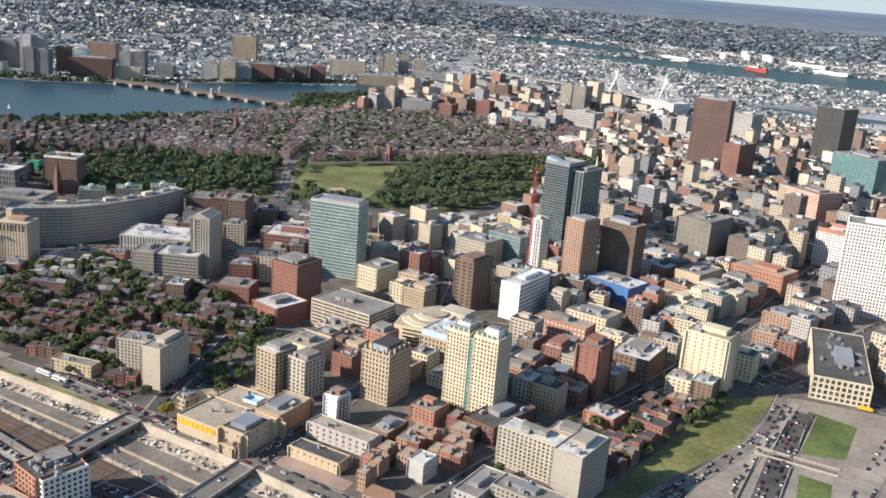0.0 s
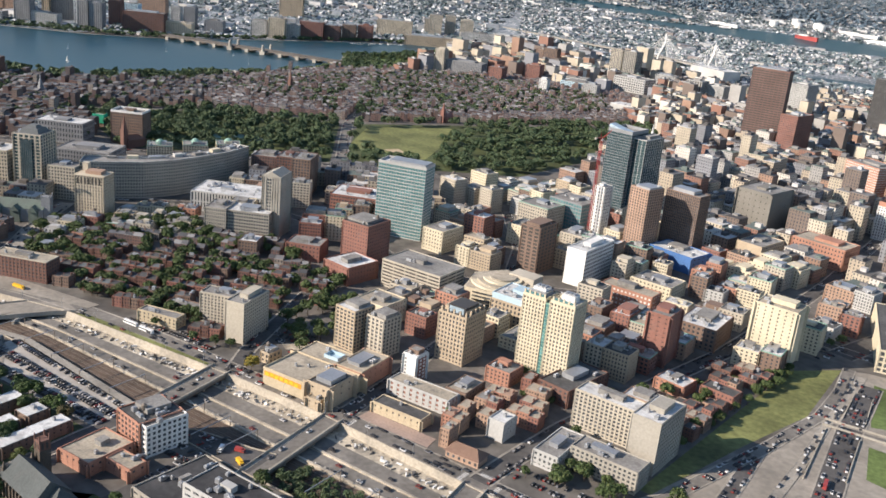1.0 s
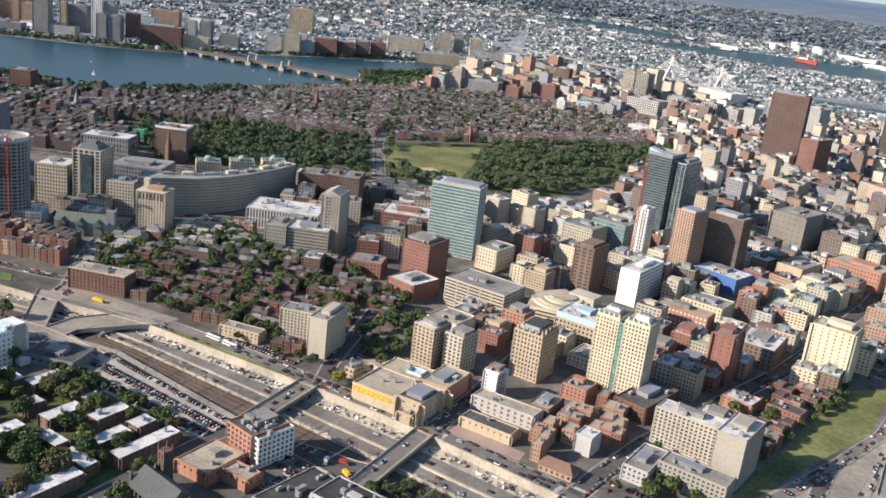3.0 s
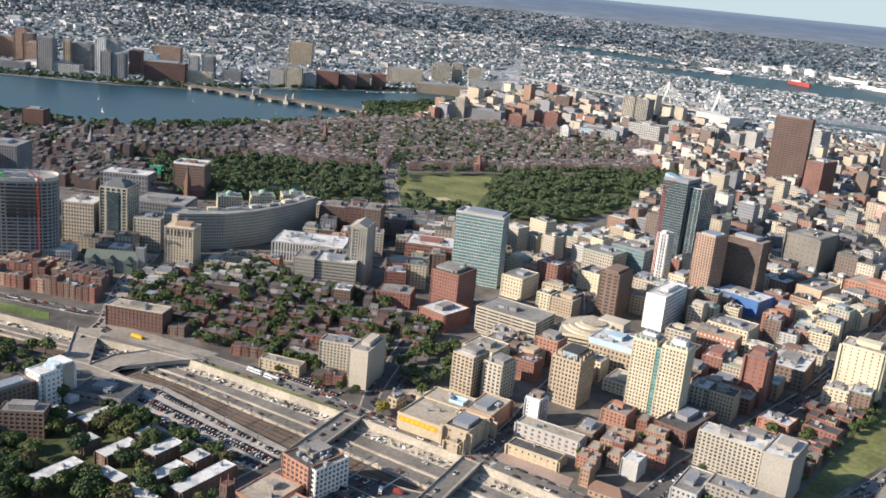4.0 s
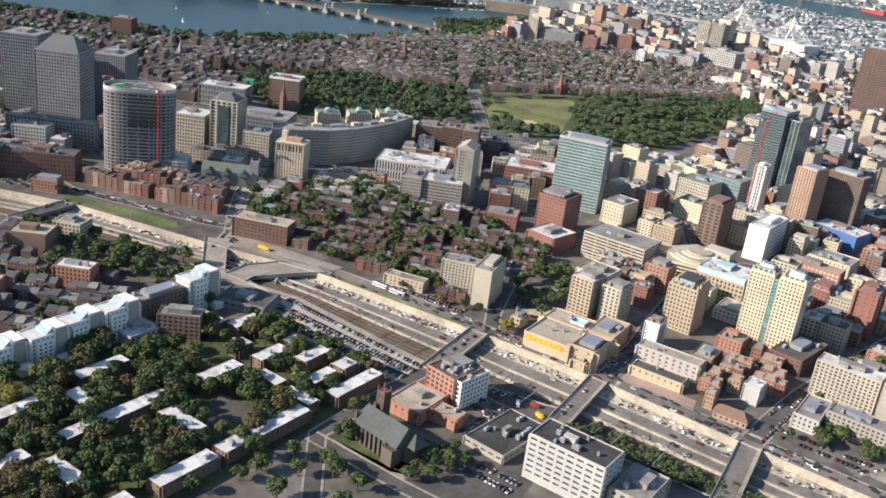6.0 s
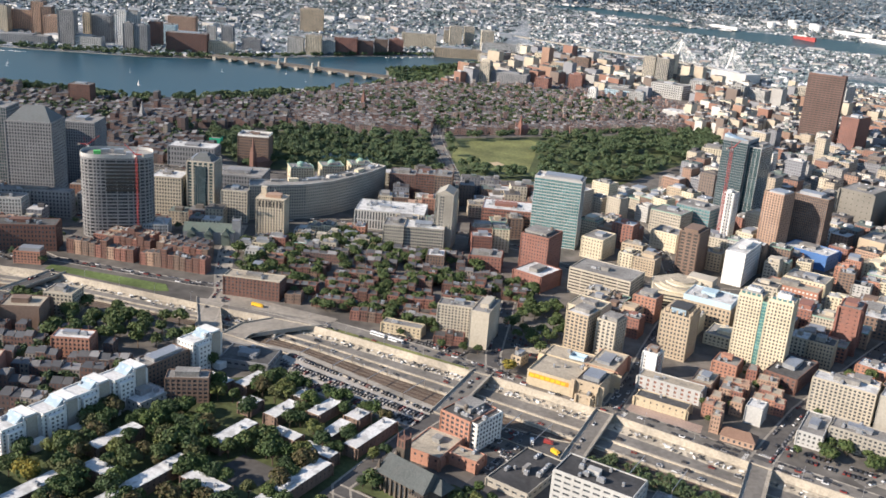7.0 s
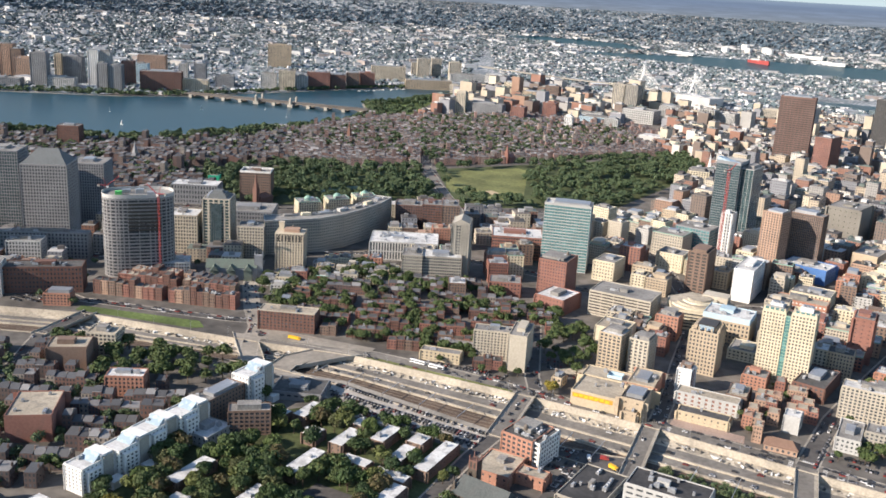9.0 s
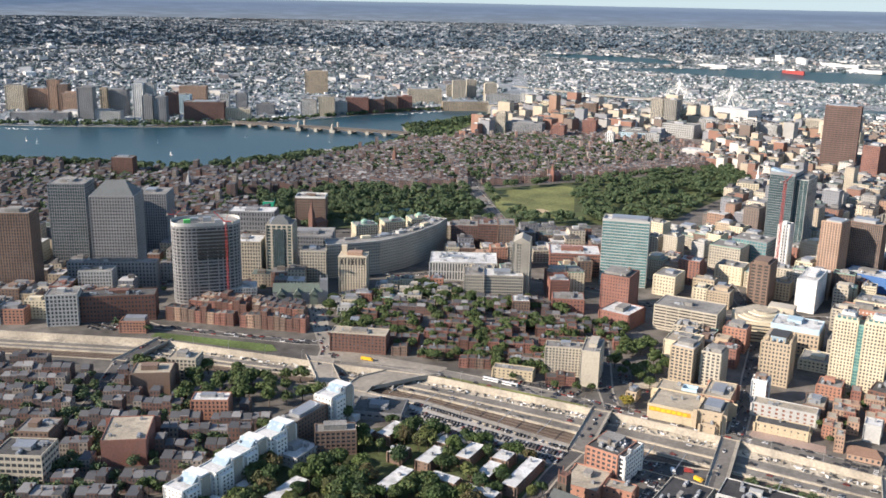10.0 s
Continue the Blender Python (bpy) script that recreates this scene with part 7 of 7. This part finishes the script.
for x, y in [(-481, 390), (-478, 372), (-474, 350), (-483, 345), (-470, 335), (-486, 380), (-479, 360), (-377, 380), (-372, 340), (-374, 352)]:
    park(x + rng.uniform(-3, 3), y, 0.12, 98)
for y in np.arange(430, 745, 9.0):
    for e in (-6, -2, 2, 6):
        if rng.random() < 0.55:
            park(np.interp(y, [420, 500, 585, 650, 750], [-78, -84, -91, -96, -99]) + e, y, 0.1, 96)
for line, width, z in STREETS:
    pts = np.array([p[:2] for p in line], float)
    seg = np.hypot(*np.diff(pts, axis=0).T)
    at = np.r_[0, np.cumsum(seg)]
    for d in np.arange(4, at[-1] - 4, 6.2):
        x, y = np.interp(d, at, pts[:, 0]), np.interp(d, at, pts[:, 1])
        k = min(int(np.searchsorted(at, d)), len(seg)) - 1
        t = (pts[k + 1] - pts[k]) / seg[k]
        for e, p in ((-0.38, 0.42), (-0.14, 0.14), (0.14, 0.14), (0.38, 0.42)):
            if rng.random() < p * (0.5 if width < 8 else 1) and (y > 405 or x < -740):
                park(x - t[1] * e * width, y + t[0] * e * width, z + 0.01, math.degrees(math.atan2(t[1], t[0])))
for ring, turn in (([(-470, 452), (-452, 470), (-480, 500), (-508, 478)], 20), ([(-216, 700), (-180, 690), (-172, 730), (-212, 736)], 0), ([(-150, 770), (-128, 800), (-134, 850), (-152, 830)], 80), ([(-1000, 300), (-960, 326), (-985, 350), (-1020, 330)], 30)):
    xs, ys = [p[0] for p in ring], [p[1] for p in ring]
    for y in np.arange(min(ys), max(ys), 8.0):
        for x in np.arange(min(xs), max(xs), 3.1):
            if inside(ring, [x], [y])[0] and free(x, y) and rng.random() < 0.75:
                park(x, y, 0.03, 90 + turn)
lone("street_traffic", traffic, [TRAFFIC_PAINT, CAR_GLASS], "small cars parked and queueing along the streets", "cars", "stuff")
for k in range(3):
    CARS[k].matrix_basis = pose(-600 + 8 * k, 412, 0.03, 0, 0, 4)

for x in (-592, -573):
    bus = thing("bus", (x, 391.5 + 14, 0.05), "long white parked city bus", "bus", "parked buses", turn=2)
    part("body", Heap().boxes(0, 0, 0.5, 15, 2.6, 2.6, taper=0.98, bottom=True), BUS_PAINT, bus)
    part("window_band", Heap().boxes(0, 0, 1.7, 14.6, 2.68, 0.9), GLASS, bus)
    part("roof_unit", Heap().boxes(-3, 0, 3.1, 4, 1.8, 0.3), BUS_PAINT, bus)
    for wx in (-5, 5):
        for wy in (-1.15, 1.15):
            part("wheel", Heap().tube([(wx, wy - 0.15, 0.5), (wx, wy + 0.15, 0.5)], [0.5, 0.5], 10), RUBBER, bus)

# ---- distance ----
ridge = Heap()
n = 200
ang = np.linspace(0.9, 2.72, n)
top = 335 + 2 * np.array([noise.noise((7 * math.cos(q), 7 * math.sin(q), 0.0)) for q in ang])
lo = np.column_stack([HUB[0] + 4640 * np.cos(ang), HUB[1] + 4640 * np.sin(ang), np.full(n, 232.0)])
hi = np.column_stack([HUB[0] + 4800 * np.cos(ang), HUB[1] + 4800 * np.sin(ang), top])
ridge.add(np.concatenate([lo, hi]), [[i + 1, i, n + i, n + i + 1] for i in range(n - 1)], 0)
# Horizon haze is painted as an emissive gradient over height.
dm, dn, dl, db = nodes_of("distant land with glowing painted haze")
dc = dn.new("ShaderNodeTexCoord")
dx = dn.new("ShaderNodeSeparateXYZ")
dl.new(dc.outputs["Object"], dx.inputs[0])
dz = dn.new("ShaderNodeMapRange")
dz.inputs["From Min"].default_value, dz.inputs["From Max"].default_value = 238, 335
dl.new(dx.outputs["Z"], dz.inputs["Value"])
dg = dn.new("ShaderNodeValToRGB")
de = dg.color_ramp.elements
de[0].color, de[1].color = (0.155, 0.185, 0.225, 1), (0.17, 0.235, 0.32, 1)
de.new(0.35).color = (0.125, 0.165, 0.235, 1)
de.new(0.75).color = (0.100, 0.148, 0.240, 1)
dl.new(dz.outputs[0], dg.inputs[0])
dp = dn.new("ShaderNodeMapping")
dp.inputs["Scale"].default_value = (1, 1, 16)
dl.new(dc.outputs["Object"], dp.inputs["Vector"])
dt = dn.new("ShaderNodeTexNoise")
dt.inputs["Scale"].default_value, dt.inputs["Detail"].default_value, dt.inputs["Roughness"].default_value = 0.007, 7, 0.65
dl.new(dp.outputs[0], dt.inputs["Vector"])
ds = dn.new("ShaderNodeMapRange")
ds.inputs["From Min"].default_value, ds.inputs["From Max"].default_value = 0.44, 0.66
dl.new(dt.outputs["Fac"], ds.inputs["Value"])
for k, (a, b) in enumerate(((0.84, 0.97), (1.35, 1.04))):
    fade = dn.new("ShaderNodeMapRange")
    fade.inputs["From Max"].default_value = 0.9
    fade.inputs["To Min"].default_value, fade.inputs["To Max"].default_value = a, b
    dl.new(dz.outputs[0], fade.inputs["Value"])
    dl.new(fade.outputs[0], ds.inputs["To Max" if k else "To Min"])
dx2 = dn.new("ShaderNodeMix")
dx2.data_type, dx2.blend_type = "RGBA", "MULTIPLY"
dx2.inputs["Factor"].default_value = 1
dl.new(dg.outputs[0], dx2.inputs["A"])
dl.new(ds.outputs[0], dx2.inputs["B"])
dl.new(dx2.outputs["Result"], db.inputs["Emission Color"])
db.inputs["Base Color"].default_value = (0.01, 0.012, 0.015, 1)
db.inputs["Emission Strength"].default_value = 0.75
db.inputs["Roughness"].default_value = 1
# An added glowing ring stands in for the pale sky over the horizon.
haze = Heap()
lo = np.column_stack([HUB[0] + 4815 * np.cos(ang), HUB[1] + 4815 * np.sin(ang), np.full(n, 300.0)])
haze.add(np.concatenate([lo, lo + np.array([0, 0, 260.0])]), [[i + 1, i, n + i, n + i + 1] for i in range(n - 1)], 0)
sm, sn, sl, sb = nodes_of("pale sky above the horizon")
sb.inputs["Base Color"].default_value = (0, 0, 0, 1)
sb.inputs["Emission Color"].default_value = (0.56, 0.69, 0.74, 1)
sb.inputs["Emission Strength"].default_value = 0.62
lone("sky_backdrop", haze, sm, "glowing backdrop strip of pale blue sky", "sky", "structure")
lone("backdrop", ridge, dm, "glowing backdrop of hazy blue hills along the horizon", "hills", "structure")

# ---- river details ----
isle = sheet("boat_dock", [(-1550, 1386), (-1525, 1345), (-1515, 1350), (-1470, 1450), (-1440, 1440), (-1436, 1452), (-1468, 1476)], 0.6, SIDEWALK, "narrow pale boat dock in the river", "dock", grab=False)
SAILS = Heap().boxes(0, 0, 0, 7, 2.2, 1.0, taper=0.9).mesh("hull", WHITE), Heap().add([(0.4, 0, 1.4), (3.2, 0, 1.4), (0.4, 0, 11), (0.4, 0.15, 1.4), (3.2, 0.15, 1.4), (0.4, 0.15, 11)], [[0, 1, 2, 2], [5, 4, 3, 3], [0, 3, 4, 1], [1, 4, 5, 2], [2, 5, 3, 0]], 0).mesh("sail", WHITE), Heap().tube([(0.3, 0, 0.8), (0.3, 0, 11.5)], [0.1, 0.06], 5).mesh("mast", METAL)
for k in range(64):
    if k < 10:
        x, y = ((-2157, 1091), (-2097, 1075), (-1746, 1143), (-1798, 1441), (-1851, 1710), (-1590, 1502), (-2130, 1100), (-1900, 1250), (-1700, 1560), (-2250, 1020))[k]
    elif k < 34:
        x, y = -1795 + 67 * (k - 10) / 24 + rng.uniform(-8, 8) + 16, 2095 + 170 * (k - 10) / 24
    elif k < 46:
        x, y = -1530 + 80 * (k - 34) / 12 + rng.uniform(-4, 4) - 10, 1390 + 70 * (k - 34) / 12
    else:
        x, y = -2386 + 100 * (k - 46) / 18 + rng.uniform(-5, 5), 1190 + 62 * (k - 46) / 18 + rng.uniform(-8, 8)
    b = thing("sailing_boat", (x, y, 0.25), "small white sailing boat on the river", "boat", "boats on the river", turn=rng.uniform(0, 360))
    part("hull", SAILS[0], None, b)
    if k < 10:
        mast = part("mast", SAILS[2], None, b)
        part("sail", SAILS[1], None, mast)

sc = thing("scaffolded_house", (-1205, 826, 0), "rowhouse wrapped in bright green scaffold sheeting", "house", turn=30)
part("wall", Heap().boxes(0, 0, 0, 16, 12, 17), BRICK_BROWN, sc)
part("sheeting", Heap().boxes(0, -6.6, 6, 17, 0.8, 13).boxes(8.6, 0, 6, 0.8, 12.4, 13), surface("bright green netting", [(0.03, 0.34, 0.20)]), sc, "bright green sheeting")
part("roof", Heap().boxes(0, 0, 17, 15.6, 11.6, 0.4), ROOF_GREY, sc)

# ---- spires ----
for x, y, hh, mat, lab in [(-1284, 1316, 46, BRICK_DARK, "brown stone church steeple above the rooftops"), (-944, 1352, 38, BRICK, "red brick church tower on the hill"), (-1076, 770, 48, BRICK_DARK, "dark pointed church spire near the park"), (-1425, 873, 40, GREY, "grey stone church tower among rowhouses"), (-575, 1420, 62, WHITE, "slender white church steeple by the common")]:
    sp = thing("church_steeple", (x, y, 0), lab, "church")
    part("tower", Heap().boxes(0, 0, 0, 7, 7, hh * 0.55), mat, sp)
    part("belfry", Heap().boxes(0, 0, hh * 0.55, 5, 5, hh * 0.12), mat, sp)
    part("spire", Heap().tube([(0, 0, hh * 0.66), (0, 0, hh)], [2.6, 0.1], 8), mat, sp)
    part("nave", Heap().boxes(0, 16, 0, 14, 26, 11).gables(0, 16, 11, 26, 15, 6, math.pi / 2), mat, sp)

# ---- port beyond the town ----
for k, (x, y, w) in enumerate([(-1610, 6068, 60), (-1599, 6606, 60), (-1413, 6394, 66), (-1480, 6150, 50), (-1350, 6200, 50)]):
    s = 0.6
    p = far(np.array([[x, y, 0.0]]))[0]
    tk = thing("storage_tank", tuple(p), "white round fuel storage tank at the port", "tank", "storage tanks")
    part("shell", Heap().tube([(0, 0, -6), (0, 0, 20), (0, 0, 23)], [w / 2 * s, w / 2 * s, 1], 18), WHITE, tk)
for x, y, w, d, hh, mat, lab in [(-1198, 5109, 130, 22, 20, CRANE, "red ship hull moored at the port"), (-1722, 5402, 190, 34, 12, WHITE, "long white warehouse at the port"), (-1137, 6134, 260, 50, 12, WHITE, "long white terminal sheds at the port"), (-900, 5600, 200, 40, 12, WHITE, "long white terminal sheds at the port")]:
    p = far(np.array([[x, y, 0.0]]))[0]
    q = thing("port_shed" if mat is WHITE else "ship", tuple(p), lab, "shed" if mat is WHITE else "ship", turn=-8)
    part("body", Heap().boxes(0, 0, -4, w * 0.7, d * 0.7, hh * 0.7 + 4), mat, q)
    part("top", Heap().boxes(-w * 0.1, 0, hh * 0.7, w * 0.3, d * 0.5, hh * 0.25), WHITE, q)

# ---- railway gantries, street lamps, site clutter ----
for x in (-650, -615, -580, -545, -510, -450, -425, -400, -330, -300):
    n, s = float(along(NORTH, x)), float(along(SOUTH, x))
    y0, y1 = n + (s - n) * 0.56, n + (s - n) * 0.96
    g = thing("railway_gantry", (x, 0, DEEP + 0.2), "steel portal gantry over the railway tracks", "gantry", "railway gantries")
    for y in (y0, y1):
        part("post", Heap().boxes(0, y, 0, 0.4, 0.4, 8), STEEL, g)
    part("beam", Heap().boxes(0, (y0 + y1) / 2, 7.6, 0.35, y0 - y1, 0.6, bottom=True), METAL, g)
for x in np.arange(-880, -110, 38.0):
    y = float(along(NORTH, x)) + 1.4
    g = thing("street_lamp", (x, y, 0), "thin grey metal street lamp beside the road", "lamp", "street lamps")
    part("pole", Heap().tube([(0, 0, 0), (0, 0, 9), (0, 1.6, 9.4)], [0.14, 0.1, 0.07], 6), METAL, g)
    part("lamp_head", Heap().boxes(0, 1.9, 9.3, 0.4, 0.9, 0.2), METAL, g)
rub = Heap()
x = rng.uniform(-900, 100, 900)
n, s = along(NORTH, x), along(SOUTH, x)
fr_ = np.where(rng.random(900) < 0.75, rng.uniform(0.05, 0.16, 900), rng.uniform(0.505, 0.52, 900))
rub.boxes(x, n + (s - n) * fr_, DEEP - 0.05, rng.uniform(0.6, 4.5, 900), rng.uniform(0.4, 1.8, 900), rng.uniform(0.3, 1.4, 900), rng.uniform(0, 3, 900), rng.integers(0, 3, 900))
lone("roadside_materials", rub, [SIDEWALK, WHITE, ROOF_DARK], "building materials and barriers stored along the highway", "building materials", "stuff")

# ---- vehicles that stand out, crossings ----
for x, y, z, turn, mat, L, lab in [(-714, 386, 0.35, 8, YELLOW_PAINT, 11, "yellow school bus at the junction"), (-383, 323, 0.13, -20, YELLOW_PAINT, 6, "orange lorry parked by the railway"), (-393, 332, 0.13, 15, CRANE, 5, "red lorry parked by the railway"), (-402, 326, 0.13, -60, BUS_PAINT, 5, "white box lorry parked by the railway"), (-60, 792, 0.4, 8, YELLOW_PAINT, 10, "yellow bus beside the station"), (-92, 560, 0.3, 96, CRANE, 11, "red coach on the highway")]:
    v = thing("lorry" if "lorry" in lab else "bus", (x, y, z), lab, "lorry" if "lorry" in lab else "bus", turn=turn)
    part("body", Heap().boxes(0, 0, 0.6, L, 2.5, 2.4, taper=0.98, bottom=True), mat, v)
    cab = part("cab", Heap().boxes(L / 2 + 0.7, 0, 0.6, 1.8, 2.3, 1.9, taper=0.9), mat, v)
    part("windscreen", Heap().boxes(L / 2 + 0.9, 0, 1.5, 1.6, 2.36, 0.7), GLASS, cab)
    for wx in (-L * 0.32, L * 0.36):
        for wy in (-1.1, 1.1):
            part("wheel", Heap().tube([(wx, wy - 0.15, 0.5), (wx, wy + 0.15, 0.5)], [0.5, 0.5], 8), RUBBER, v)
for x, y, turn in [(-476, 413, 0), (-379, 416, 0), (-262, 416, 0), (-470, 405, 90), (-392, 408, 90), (-274, 406, 90), (-366, 408, 90), (-250, 406, 90)]:
    cw = thing("crosswalk", (x, y, 0.16), "faded white painted pedestrian crossing on asphalt", "crosswalk", kind="structure", turn=turn)
    for k in range(7):
        part("stripe", Heap().boxes(-4.5 + 1.5 * k, 0, 0, 0.6, 3.2, 0.02), PAINT, cw)
